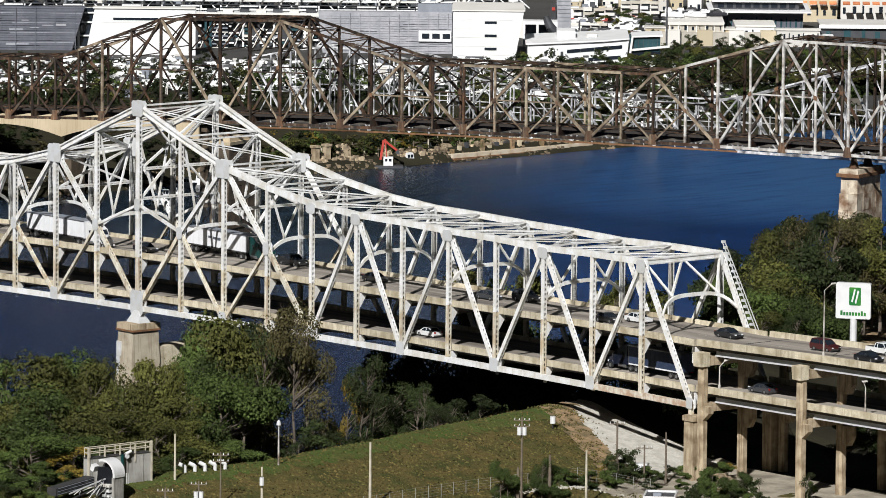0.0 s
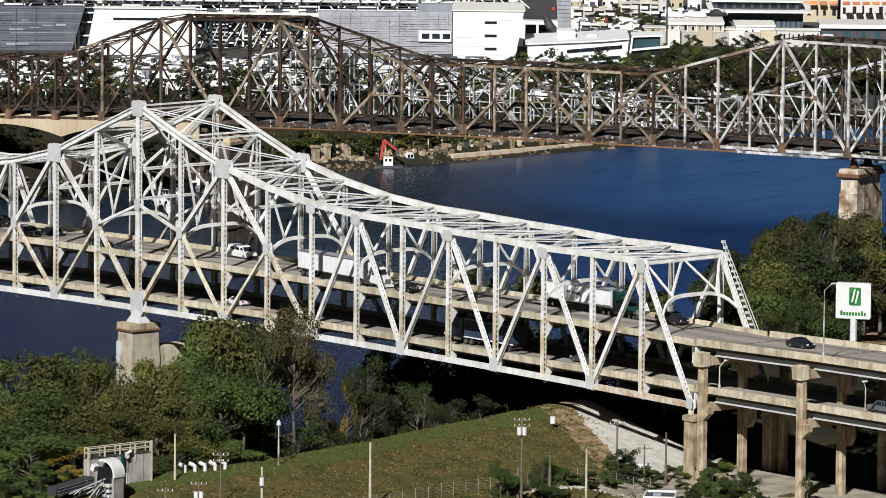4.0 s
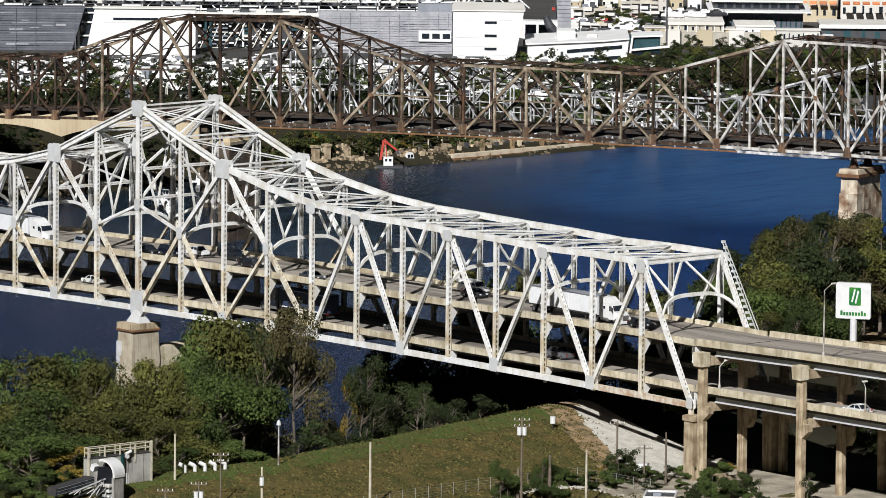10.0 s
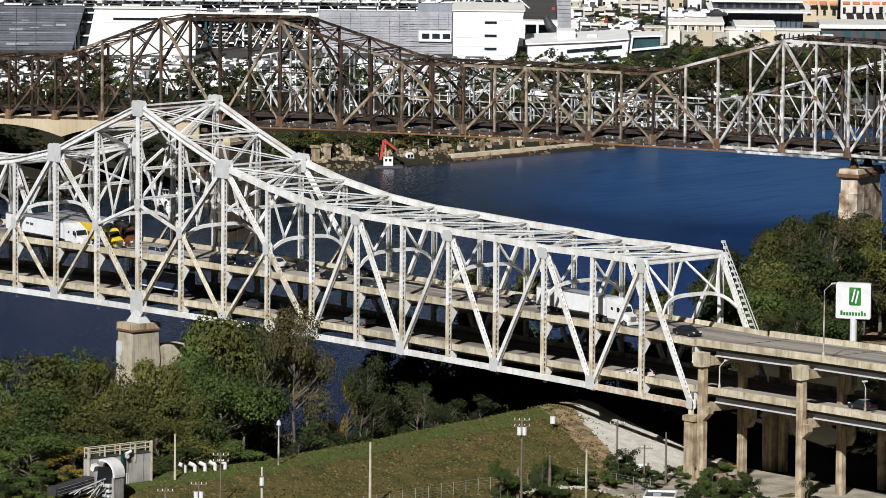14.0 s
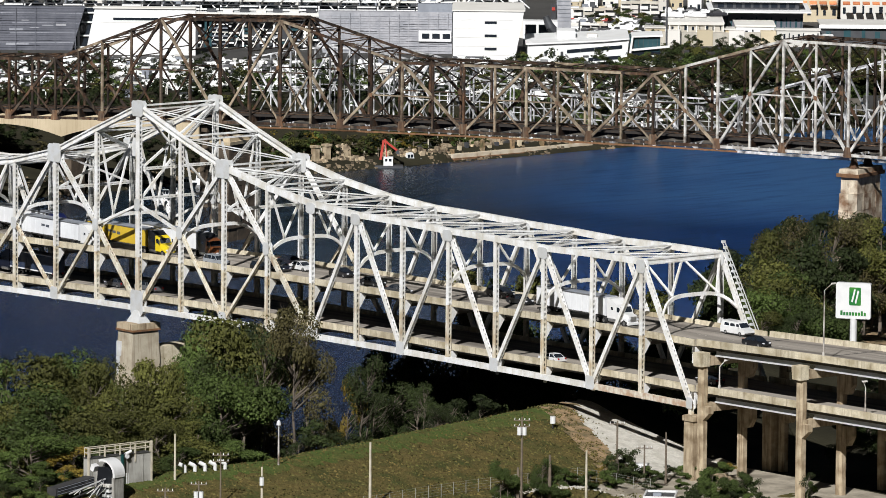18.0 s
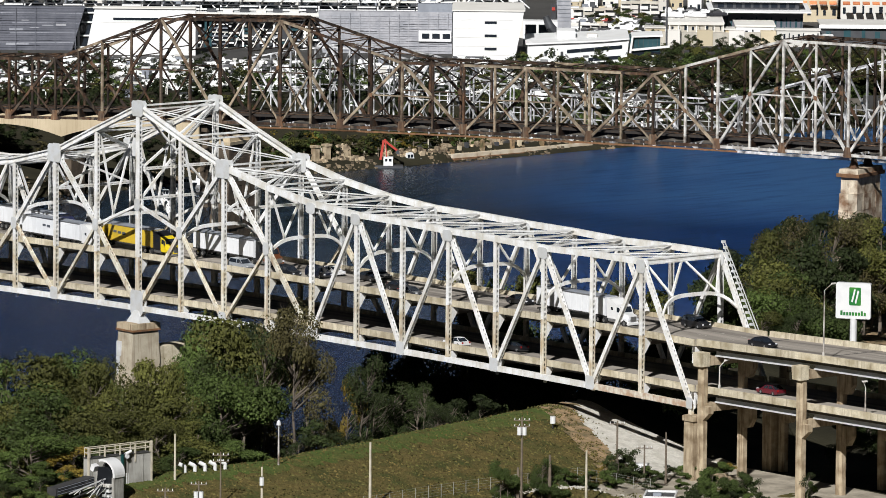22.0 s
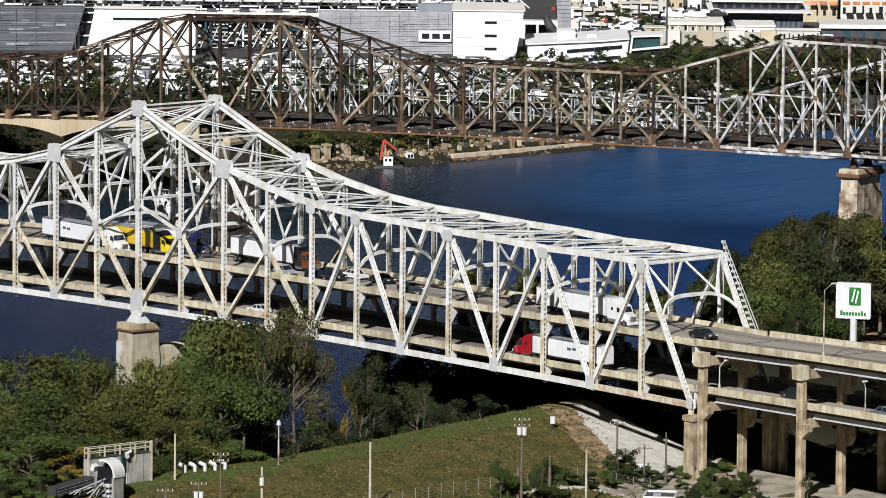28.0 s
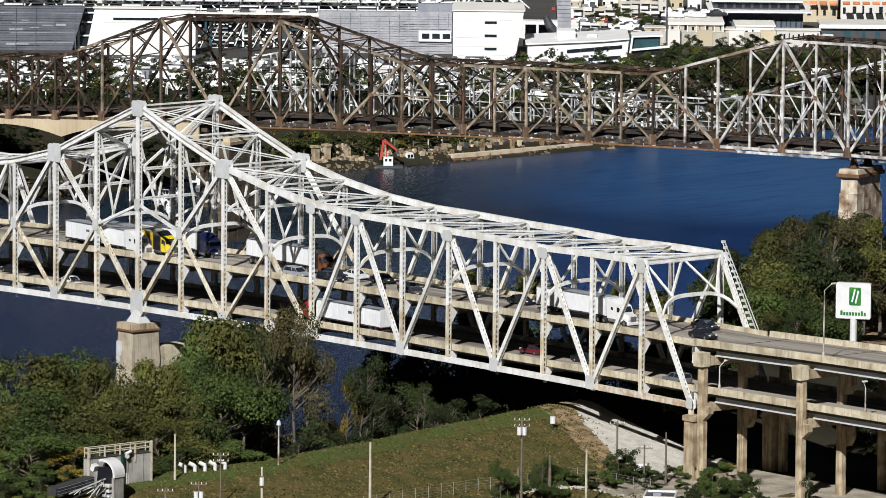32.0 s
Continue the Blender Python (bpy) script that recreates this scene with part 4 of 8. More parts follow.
# ---- trees ----
def leaf_mesh(seed, blobs, count, size, material, squash=1.0, low=0.26):
    """A crown of many small folded leaf sprays gathered in uneven clumps, one unit high."""
    rnd = random.Random(seed)
    cs = []
    for i in range(blobs):
        z = low + (0.92 - low) * ((i * 0.618) % 1.0) + rnd.uniform(-0.03, 0.03)
        wide = 0.37 * math.sin(math.pi * min(1, (z - 0.05) / 0.95)) ** 0.75 * squash
        a, r = i * 2.4 + rnd.uniform(-0.5, 0.5), wide * rnd.uniform(0.45, 1.05)
        cs.append((Vector((math.cos(a) * r, math.sin(a) * r, z)), rnd.uniform(0.075, 0.15) * (0.55 + 0.5 * squash)))
    m = Mesh()
    for _ in range(count):
        c, r = rnd.choice(cs)
        d = Vector((rnd.gauss(0, 1), rnd.gauss(0, 1), rnd.gauss(0.15, 0.8))).normalized()
        p = c + Vector((d.x, d.y, d.z * 0.72)) * r * rnd.uniform(0.62, 1.06) * (1 + 0.3 * noise.noise(c * 9 + d * 1.7))
        nrm = (d * 0.9 + Vector((rnd.gauss(0, 0.55), rnd.gauss(0, 0.55), 0.45 + rnd.gauss(0, 0.45)))).normalized()
        s = nrm.orthogonal().normalized()
        s.rotate(Matrix.Rotation(rnd.uniform(0, 6.283), 3, nrm))
        t = nrm.cross(s)
        k = size * rnd.uniform(0.5, 1.35)
        w = k * rnd.uniform(0.45, 0.85)
        lift = nrm * (k * 0.35)
        m.add([p - s * k, p - t * w - lift, p + s * k - lift * 0.4, p + t * w - lift], [(0, 1, 2), (0, 2, 3)])
    return (data_of(m, material, "crown") if material else m), cs


def wood_mesh(seed, cs, material, slim=1.0):
    rnd = random.Random(seed + 99)
    m = Mesh()
    p, r = Vector((0, 0, -0.05)), 0.019
    path = [p]
    for k in range(6):
        q = Vector((rnd.uniform(-0.02, 0.02), rnd.uniform(-0.02, 0.02), (k + 1) * 0.13))
        m.tube(p, q, r, r * 0.82, 7)
        p, r = q, r * 0.82
        path.append(p)
    for c, s in cs:
        z = max(0.12 if slim < 0.5 else 0.27, c.z - 0.17)
        base = path[min(5, int(z / 0.13))].lerp(path[min(6, int(z / 0.13) + 1)], (z / 0.13) % 1.0)
        e = (base + c) / 2 + Vector((0, 0, -0.02))
        m.tube(base, e, 0.009 * slim, 0.006 * slim, 5).tube(e, c, 0.006 * slim, 0.0022 * slim, 4)
        for _ in range(3):
            m.tube(e, c + Vector((rnd.gauss(0, 1), rnd.gauss(0, 1), rnd.gauss(0, 1))) * s * 0.42, 0.0035, 0.0010, 3)
    return data_of(m, material, "trunk", True)


TREES = {}
for key, seed, blobs, count, size, leaf, bark, squash in (
        ("broad_green", 3, 34, 13000, 0.0115, 0, BARK, 1.05), ("broad_olive", 5, 32, 13000, 0.0115, 1, BARK, 1.0), ("broad_dark", 8, 32, 11000, 0.0125, 2, BARK, 1.1),
        ("tall_olive", 12, 24, 8000, 0.0115, 1, BARK, 0.72), ("thin_brown", 17, 20, 4000, 0.0092, 4, BARK, 0.62), ("thin_dark", 21, 20, 4200, 0.0098, 2, BARK, 0.72),
        ("slender", 44, 20, 4600, 0.0105, 4, BARK, 0.74), ("slender_dark", 47, 20, 2600, 0.0105, 2, BARK, 0.85),
        ("small_yellow", 26, 16, 2200, 0.026, 3, BARK, 1.2), ("bush_green", 31, 30, 9500, 0.019, 0, BARK, 1.35), ("bush_dark", 33, 22, 5000, 0.018, 2, BARK, 1.35), ("tall_green", 37, 28, 8500, 0.0115, 0, PALE_BARK, 0.85)):
    crown, cs = leaf_mesh(seed, blobs, count, size, LEAVES[leaf], squash, 0.56 if "slender" in key else 0.08 if "bush" in key else 0.2)
    TREES[key] = (crown, wood_mesh(seed, cs, bark, 0.45 if "bush" in key else 0.7))
TREE_WORDS = {"broad_green": "broad green riverbank tree with uneven leafy crown", "broad_olive": "broad olive-green tree turning in autumn", "broad_dark": "dense dark green tree in deep shade",
              "tall_olive": "tall narrow olive tree with yellowing leaves", "thin_brown": "thin half-bare tree with sparse brown leaves", "thin_dark": "slender dark tree with sparse leaves",
              "small_yellow": "small tree with golden-yellow autumn leaves", "bush_green": "low dense green bush", "bush_dark": "low dark green bush in half shade", "slender": "slender brown-leaved riverbank tree with a bare trunk", "slender_dark": "slender dark tree with a bare lower trunk", "tall_green": "tall green tree with a pale trunk"}


def tree(key, x, y, h, turn, wide=1.0, base=None, group="riverbank trees"):
    z = ground_z(x, y) if base is None else base
    ob = thing("bush" if "bush" in key else "tree", TREE_WORDS[key], "bush" if "bush" in key else "tree", group)
    ob.matrix_basis = pose(x, y, z - 0.02 * h, 0, 0, turn) @ Matrix.Diagonal((h * wide, h * wide, h, 1))
    part("crown", TREES[key][0], None, ob)
    part("trunk", TREES[key][1], None, ob)


# far trees stand too close to count: one joined mass for each tint
FAR = {k: np.array(leaf_mesh(60 + i, 16, 420, 0.042, None, 1.15, 0.1)[0].v) for i, k in enumerate(("green", "olive", "dark", "yellow", "brown"))}
WOODS = {k: [] for k in FAR}


def far_tree(tint, x, y, h, wide, z=None):
    k = len(WOODS[tint])
    c, s = math.cos(k * 2.4), math.sin(k * 2.4)
    v = FAR[tint] * (h * wide, h * wide, h)
    WOODS[tint].append(np.stack([v[:, 0] * c - v[:, 1] * s + x, v[:, 0] * s + v[:, 1] * c + y, v[:, 2] + (ground_z(x, y) if z is None else z)], 1))


def plant_woods():
    for i, (tint, sets) in enumerate(WOODS.items()):
        if not sets:
            continue
        v = np.concatenate(sets)
        m = Mesh()
        m.v = v.tolist()
        m.f = [(4 * q, 4 * q + 1, 4 * q + 2, 4 * q + 3) for q in range(len(v) // 4)]
        tagged(new("waterfront_woods", data_of(m, LEAVES[i], "woods")), "%s leafy trees and brush along the far waterfront" % tint, "trees", "", "stuff")


def row(group, *rows):
    for i, (key, x, y, top, wide) in enumerate(rows):
        tree(key, x, y, top - ground_z(x, y), i * 67 + x * 3, wide, group=group)


row("riverbank trees", ("broad_green", 62, -70.2, 37.2, 1), ("broad_olive", 78, -76.6, 41.0, 0.9), ("broad_green", 64, -61.4, 38.6, 0.75), ("broad_olive", 80, -68.7, 38.9, 0.75), ("tall_olive", 90, -70.6, 36.3, 0.8),
    ("broad_olive", 96, -71.0, 38.2, 0.75), ("tall_olive", 92, -68.2, 41.5, 0.7), ("broad_olive", 90, -63.4, 39.4, 0.55), ("broad_olive", 100, -97.1, 37.1, 1), ("broad_green", 102, -91.5, 37.7, 1.1), ("broad_olive", 103, -85.6, 35.8, 1.15), ("broad_green", 112, -102.7, 34.5, 1.5),
    ("small_yellow", 116, -97.9, 31.9, 1.4), ("bush_green", 116, -109.1, 32.0, 1.6), ("bush_green", 118, -104.1, 30.5, 1.6), ("bush_dark", 122, -112.9, 30.2, 1.5), ("bush_dark", 124, -109.9, 29.7, 1.4),
    ("small_yellow", 121, -103.3, 30.3, 1.1), ("bush_dark", 126, -106.4, 29.1, 1.1), ("bush_green", 127, -114.3, 29.8, 1.3), ("bush_dark", 127, -118.5, 30.5, 1.3), ("broad_green", 80, -85.3, 38.7, 1))
row("riverbank trees", ("broad_olive", 86, -79.3, 38.1, 0.95), ("broad_green", 92, -89.3, 38.8, 1), ("broad_olive", 104, -82.2, 35.0, 1.2), ("bush_green", 114, -91.6, 32.6, 1.4), ("broad_green", 74, -39.6, 41.0, 0.56),
    ("broad_green", 66, -33.6, 41.0, 0.6), ("broad_olive", 80, -43.2, 44.3, 0.8), ("broad_dark", 70, -31.1, 41.1, 0.75), ("thin_brown", 82, -37.1, 43.7, 0.8), ("thin_brown", 78, -25.8, 43.5, 0.7),
    ("broad_green", 90, -58.6, 34.2, 0.95), ("broad_green", 94, -54.9, 37.8, 0.9), ("broad_green", 96, -52.0, 36.1, 1), ("broad_olive", 102, -70.8, 35.9, 1.2), ("broad_olive", 108, -69.7, 32.8, 1.3),
    ("bush_green", 112, -65.5, 29.5, 1.5), ("broad_green", 84, -47.2, 38.4, 0.7), ("bush_green", 114, -77.4, 29.6, 1.4), ("broad_olive", 108, -77.0, 33.0, 1.2), ("slender", 100, -45.6, 48.6, 0.56))
row("riverbank trees", ("slender_dark", 92, -44.9, 43.6, 0.55), ("thin_dark", 72, -8.2, 31.3, 0.7), ("thin_dark", 74, -5.3, 29.5, 1.1), ("thin_dark", 76, -2.1, 26.8, 1.2),
    ("bush_dark", 100, -39.7, 28.5, 1.2), ("bush_dark", 102, -38.6, 27.1, 1.2), ("bush_green", 108, -37.4, 26.5, 1.2), ("slender_dark", 82, -17.3, 35.7, 0.55), ("slender_dark", 88, -10.9, 30.9, 0.6),
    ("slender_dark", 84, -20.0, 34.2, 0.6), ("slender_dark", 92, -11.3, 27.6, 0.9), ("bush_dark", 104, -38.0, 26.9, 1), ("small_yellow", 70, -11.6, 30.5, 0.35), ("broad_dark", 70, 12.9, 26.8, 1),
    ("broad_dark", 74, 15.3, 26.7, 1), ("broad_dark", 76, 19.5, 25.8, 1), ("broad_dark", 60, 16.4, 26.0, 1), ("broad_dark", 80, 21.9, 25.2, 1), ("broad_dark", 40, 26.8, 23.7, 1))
# broad_dark fillers blacken the space under the bridge
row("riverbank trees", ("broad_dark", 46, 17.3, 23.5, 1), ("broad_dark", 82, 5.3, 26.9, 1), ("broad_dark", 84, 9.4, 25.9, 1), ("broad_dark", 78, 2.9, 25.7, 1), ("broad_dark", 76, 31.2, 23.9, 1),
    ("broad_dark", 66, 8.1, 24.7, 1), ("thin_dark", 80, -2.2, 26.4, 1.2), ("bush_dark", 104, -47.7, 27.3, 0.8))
row("wooded bank beyond the bridge", ("broad_dark", 40, 107.6, 43.6, 0.75), ("broad_dark", 40, 96.4, 39.4, 0.7), ("tall_olive", 40, 120.4, 43.3, 0.9), ("thin_brown", 40, 100.6, 42.2, 0.9), ("broad_dark", 40, 101.2, 41.2, 0.7),
    ("broad_dark", 40, 114.0, 44.0, 0.75), ("thin_brown", 42, 108.9, 44.3, 0.9), ("broad_dark", 40, 126.3, 43.1, 0.8), ("broad_dark", 40, 133.5, 42.6, 0.9), ("thin_brown", 44, 113.9, 44.6, 0.9),
    ("thin_brown", 44, 120.7, 43.9, 0.9), ("tall_olive", 46, 122.7, 43.6, 0.9), ("tall_olive", 44, 101.4, 42.6, 0.8), ("broad_green", 75, 66.5, 38.3, 1), ("broad_olive", 75, 72.6, 39.7, 1),
    ("broad_green", 75, 78.1, 40.2, 1), ("broad_dark", 75, 80.6, 38.1, 1), ("broad_dark", 26, 138.8, 30.4, 1.1), ("broad_olive", 84, 62.2, 35.5, 1.2), ("broad_dark", 84, 69.6, 34.4, 1.3))
row("wooded bank beyond the bridge", ("broad_green", 72, 66.3, 40.0, 0.8), ("broad_dark", 70, 66.1, 35.9, 0.9), ("broad_dark", 58, 95.3, 40.9, 0.95), ("broad_dark", 58, 101.6, 40.9, 0.95), ("slender_dark", 56, 95.8, 43.0, 0.7),
    ("slender_dark", 56, 100.8, 43.1, 0.7), ("slender_dark", 30, 129.7, 38.5, 0.7), ("slender_dark", 24, 140.4, 36.9, 0.7), ("broad_olive", 24, 138.0, 28.2, 1), ("broad_dark", 24, 143.3, 26.8, 1),
    ("thin_brown", 30, 130.5, 31.4, 1), ("broad_dark", 26, 137.3, 34.9, 0.95), ("broad_olive", 58, 89.0, 40.4, 0.95), ("broad_dark", 26, 145.3, 33.8, 1), ("broad_green", 50, 90.5, 37.5, 0.9),
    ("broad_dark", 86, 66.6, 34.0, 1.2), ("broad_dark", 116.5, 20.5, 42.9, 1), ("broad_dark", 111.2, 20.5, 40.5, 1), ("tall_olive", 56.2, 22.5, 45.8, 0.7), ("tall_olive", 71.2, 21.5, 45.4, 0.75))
# bushes added to darken the lit soil beyond the bridge
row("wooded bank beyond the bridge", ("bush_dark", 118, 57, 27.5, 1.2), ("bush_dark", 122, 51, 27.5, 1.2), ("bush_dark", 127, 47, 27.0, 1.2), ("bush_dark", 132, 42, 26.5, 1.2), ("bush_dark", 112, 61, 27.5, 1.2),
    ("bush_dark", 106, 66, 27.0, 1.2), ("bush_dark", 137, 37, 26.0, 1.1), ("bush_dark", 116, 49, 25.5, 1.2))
# broad_dark trees here fill the gaps between and below the decks with dark
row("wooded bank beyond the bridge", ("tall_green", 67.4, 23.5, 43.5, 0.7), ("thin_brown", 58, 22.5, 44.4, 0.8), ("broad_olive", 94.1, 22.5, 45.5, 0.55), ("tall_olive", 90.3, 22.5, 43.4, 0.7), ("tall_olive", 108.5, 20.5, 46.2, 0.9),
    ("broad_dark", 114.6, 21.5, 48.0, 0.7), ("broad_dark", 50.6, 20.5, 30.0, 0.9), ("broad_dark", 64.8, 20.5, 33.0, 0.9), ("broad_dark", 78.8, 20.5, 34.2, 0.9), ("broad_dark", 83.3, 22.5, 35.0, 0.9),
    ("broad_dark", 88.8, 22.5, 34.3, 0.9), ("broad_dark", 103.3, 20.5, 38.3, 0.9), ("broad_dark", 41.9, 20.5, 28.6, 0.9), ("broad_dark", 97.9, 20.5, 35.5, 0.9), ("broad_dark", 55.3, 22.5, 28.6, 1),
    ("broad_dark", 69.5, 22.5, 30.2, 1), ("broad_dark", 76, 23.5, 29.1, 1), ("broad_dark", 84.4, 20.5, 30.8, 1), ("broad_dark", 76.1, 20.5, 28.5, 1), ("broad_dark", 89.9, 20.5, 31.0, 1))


# ---- far bank: waterfront and city ----
CITY = pose(-445.8, 427.2, 0, 0, 0, 50.82)


def city_thing(name, label, category, group=""):
    return thing(name, label, category, group, m=CITY)


def slab(name, p, material, u0, u1, v0, v1, z0, z1, label=""):
    return part(name, Mesh().box(u0, v0, z0, u1, v1, z1), material, p, label)


def finned(name, label, outline, v, u0, u1, z0, z1, seams, screen):
    """A screen-clad hall: a solid with many thin horizontal fins and upright seams."""
    b = city_thing(name, label, "stadium")
    part("wall", Mesh().prism(outline, v, v + 3), screen, b)
    k = int((z1 - z0) / 0.62)
    rs = random.Random(int(u0))
    for i in range(k):
        z = z0 + 0.3 + i * 0.62
        t = (z - outline[1][1]) / (outline[2][1] - outline[1][1])
        right = outline[1][0] + (outline[2][0] - outline[1][0]) * t
        slab("fin", b, SCREEN_PALE if i % 4 == 2 else screen, u0, right - 0.1, v - 0.10, v - 0.003, z, z + 0.12)
    # single lighter and darker mesh panels between the seams
    for i in range(60):
        w, h = rs.uniform(1.5, 6.0), rs.choice((0.14, 0.2, 0.5))
        u, z = rs.uniform(u0 + 0.4, min(u1, outline[1][0]) - 3.2), z0 + 0.3 + 0.62 * rs.randrange(1, k - 3)
        slab("panel", b, rs.choice((SCREEN_PALE, SCREEN_LIGHT, screen, screen)), u, min(u + w, outline[1][0] - 0.5), v - 0.16 - 0.02 * (i % 5), v - 0.103, z, z + h)
    for i in range(seams):
        u = u0 + (u1 - u0) * (i + 0.5) / seams
        slab("seam", b, screen, u, u + 0.22, v - 0.34, v - 0.285, z0, z1)
    return b


finned("stadium_hall", "grey-blue hall clad in fine horizontal metal screens", [(-150, 6), (-94.4, 6), (-90.2, 20.1), (-150, 20.1)], 20, -150, -90.2, 7, 20.1, 12, DARK_SCREEN)
hall = finned("stadium_hall", "grey-blue hall clad in fine horizontal metal screens", [(-30, 6), (2.2, 6), (2.2, 19.6), (-31.5, 19.6)], 20, -29.8, 2.2, 7, 19.4, 13, SCREEN_LIGHT)
slab("panel", hall, WHITE, -6.2, 2.0, 19.2, 19.7, 12.3, 15.0)
for i in range(3):
    slab("window", hall, GLASS_DARK, -5.4 + i * 2.6, -3.5 + i * 2.6, 19.1, 19.199, 13.0, 14.3)

wing = city_thing("stadium_wing", "large white sloping stadium wall with a dark slot", "stadium")
part("wall", Mesh().prism([(-90.2, 6), (-62, 6), (-62, 20.8), (-87.2, 20.8)], 10, 13), WHITE, wing)
slab("recess", wing, GLASS_DARK, -95.5, -86.5, 24, 25, 6, 19.6)
for i, z in enumerate((9.5, 12.4, 15.8, 18.2)):
    slab("ledge", wing, WHITE, -95, -87, 23.4, 23.9, z, z + 0.35)
slab("post", wing, WHITE, -92.2, -91.6, 23.0, 23.39, 7, 17.2)
slab("slot", wing, GLASS_DARK, -82.6, -71.3, 9.9, 9.997, 17.9, 18.5)
slab("roof", wing, PALE, -87.6, -62, 9.6, 13.4, 20.8, 21.1)
for i in range(5):
    slab("seam", wing, PALE, -86, -62.2, 9.94, 9.996, 8.5 + i * 2.2, 8.56 + i * 2.2)

gate = city_thing("stadium_gate", "open stadium frontage of dark bays between white slats and columns", "stadium")
slab("wall", gate, DARK_GREY, -63.6, -30.6, 32, 36, 6, 17.2)
slab("roof", gate, WHITE, -64, -31, 28, 36, 17.2, 17.9)
slab("parapet", gate, PALE, -64, -31, 27.7, 27.99, 17.5, 18.3)
for i in range(9):
    u = -62.6 + i * 3.9
    slab("column", gate, WHITE if i % 2 else DARK_GREY, u, u + 0.5, 30.6, 31.2, 7, 17.4)
rs = random.Random(23)
for j in range(11):
    for i in range(17):
        u = -62.1 + i * 1.9 + rs.uniform(-0.2, 0.2)
        if rs.random() < 0.4:
            continue
        slab("slat", gate, rs.choice((WHITE, WHITE, PALE, GLASS_TEAL, GREY_MESH)), u, u + rs.uniform(0.7, 1.8), 30.7 + 0.03 * (i % 4), 31.3, 7.6 + j * 0.85, 7.6 + j * 0.85 + rs.uniform(0.25, 0.6))
for i in range(14):
    u = -62 + i * 2.3
    part("brace", Mesh().beam((u, 30.3, rs.uniform(7.5, 11)), (u + rs.uniform(1.5, 4.5), 30.3, rs.uniform(12, 17)), 0.25, 0.25), WHITE if i % 3 else PALE, gate)
for u in (-60.4, -59.2):
    slab("glass_fin", gate, GLASS_TEAL, u, u + 0.55, 29.8, 30.2, 8.6, 16.8)
slab("recess", gate, GLASS_DARK, -58.6, -54.4, 30.3, 30.6, 8.4, 17.0)
for i in range(8):
    slab("louvre", gate, (PALE, GREY_MESH, WHITE, GREY_MESH)[i % 4], -58.5, -54.5, 29.9, 30.29, 9.0 + i * 1.0, 9.26 + i * 1.0)
for i in range(7):
    slab("roof_unit", gate, PALE if i % 2 else DARK_GREY, -60 + i * 4.2, -57.6 + i * 4.2, 33, 35, 17.9, 18.7)

stand = city_thing("stadium_stand", "white steel roof frame of the stands over dark and pale bays", "stadium")
for i in range(32):
    u = -152 + i * 5.0
    slab("bay_wall", stand, (DARK_GREY, PALE, DARK_GREY, GREY_MESH, DARK_GREY)[i * 3 % 5], u, u + 4.9, 48, 49, 6, (22.5, 18.4, 22.5, 19.6)[i % 4])
    slab("column", stand, WHITE, u, u + 0.4, 45, 45.5, 8, 22.5)
    part("brace", Mesh().beam((u, 45.2, 16.4 if i % 2 else 22.0), (u + 5.0, 45.2, 22.0 if i % 2 else 16.4), 0.3, 0.3), WHITE, stand)
    slab("fascia", stand, WHITE, u, u + 4.8, 44.4, 44.9, 17.3, 17.8 + 0.4 * (i % 3))
    slab("roof_beam", stand, WHITE if i % 4 else PALE, u, u + 4.95, 44.0, 46.0, 19.6, 20.0)
    slab("window", stand, GLASS_DARK, u + 1.0, u + 3.6, 47.9, 47.997, 18.0, 19.0)
    part("brace", Mesh().beam((u + 0.6, 43.6, 20.0), (u + 2.0 + i * 7 % 4, 43.6, 24.0), 0.34, 0.3), (WHITE, PALE, DARK_GREY)[i % 3], stand)
    slab("roof_unit", stand, (WHITE, GREY_MESH, PALE, WHITE, DARK_GREY)[i * 2 % 5], u + 0.3 + i % 3, u + 1.6 + i % 3, 44.6, 46.6, 20.0, 20.5 + 0.45 * (i * 5 % 4))
    slab("rail", stand, DARK_GREY, u, u + 4.9, 43.3, 43.5, 18.7, 18.95)

canopy = city_thing("stadium_canopy", "dark grey roof slab of the stand above white fascias", "stadium")
slab("roof", canopy, DARK_GREY, 5.0, 21, 60, 90, 17.0, 19.2)
slab("screen", canopy, GREY_MESH, -6.5, 2.3, 20.3, 22.8, 19.6, 21.7)
slab("fascia", canopy, WHITE, 6, 21, 59.5, 59.99, 16.2, 17.2)
slab("wall", canopy, PALE, 5.2, 20.5, 62, 88, 7, 17.0)
for i in range(4):
    slab("window", canopy, GLASS_DARK, 6 + i * 3.6, 8 + i * 3.6, 61.8, 61.99, 13.2, 15.6)

rs = random.Random(31)
for i in range(16):
    u, z = 5.5 + rs.uniform(0, 14), rs.uniform(16.5, 23)
    slab("roof_unit", canopy, rs.choice((WHITE, WHITE, PALE, GREY_MESH, DARK_GREY)), u, u + rs.uniform(0.6, 3.2), 56 + 0.2 * i, 56.15 + 0.2 * i, z, z + rs.uniform(0.25, 1.2))
for i in range(6):
    part("brace", Mesh().beam((6 + i * 2.5, 55.5, 16.5 + i % 2 * 4), (9.5 + i * 2.5, 55.5, 21.5 - i % 2 * 4), 0.3, 0.3), WHITE, canopy)

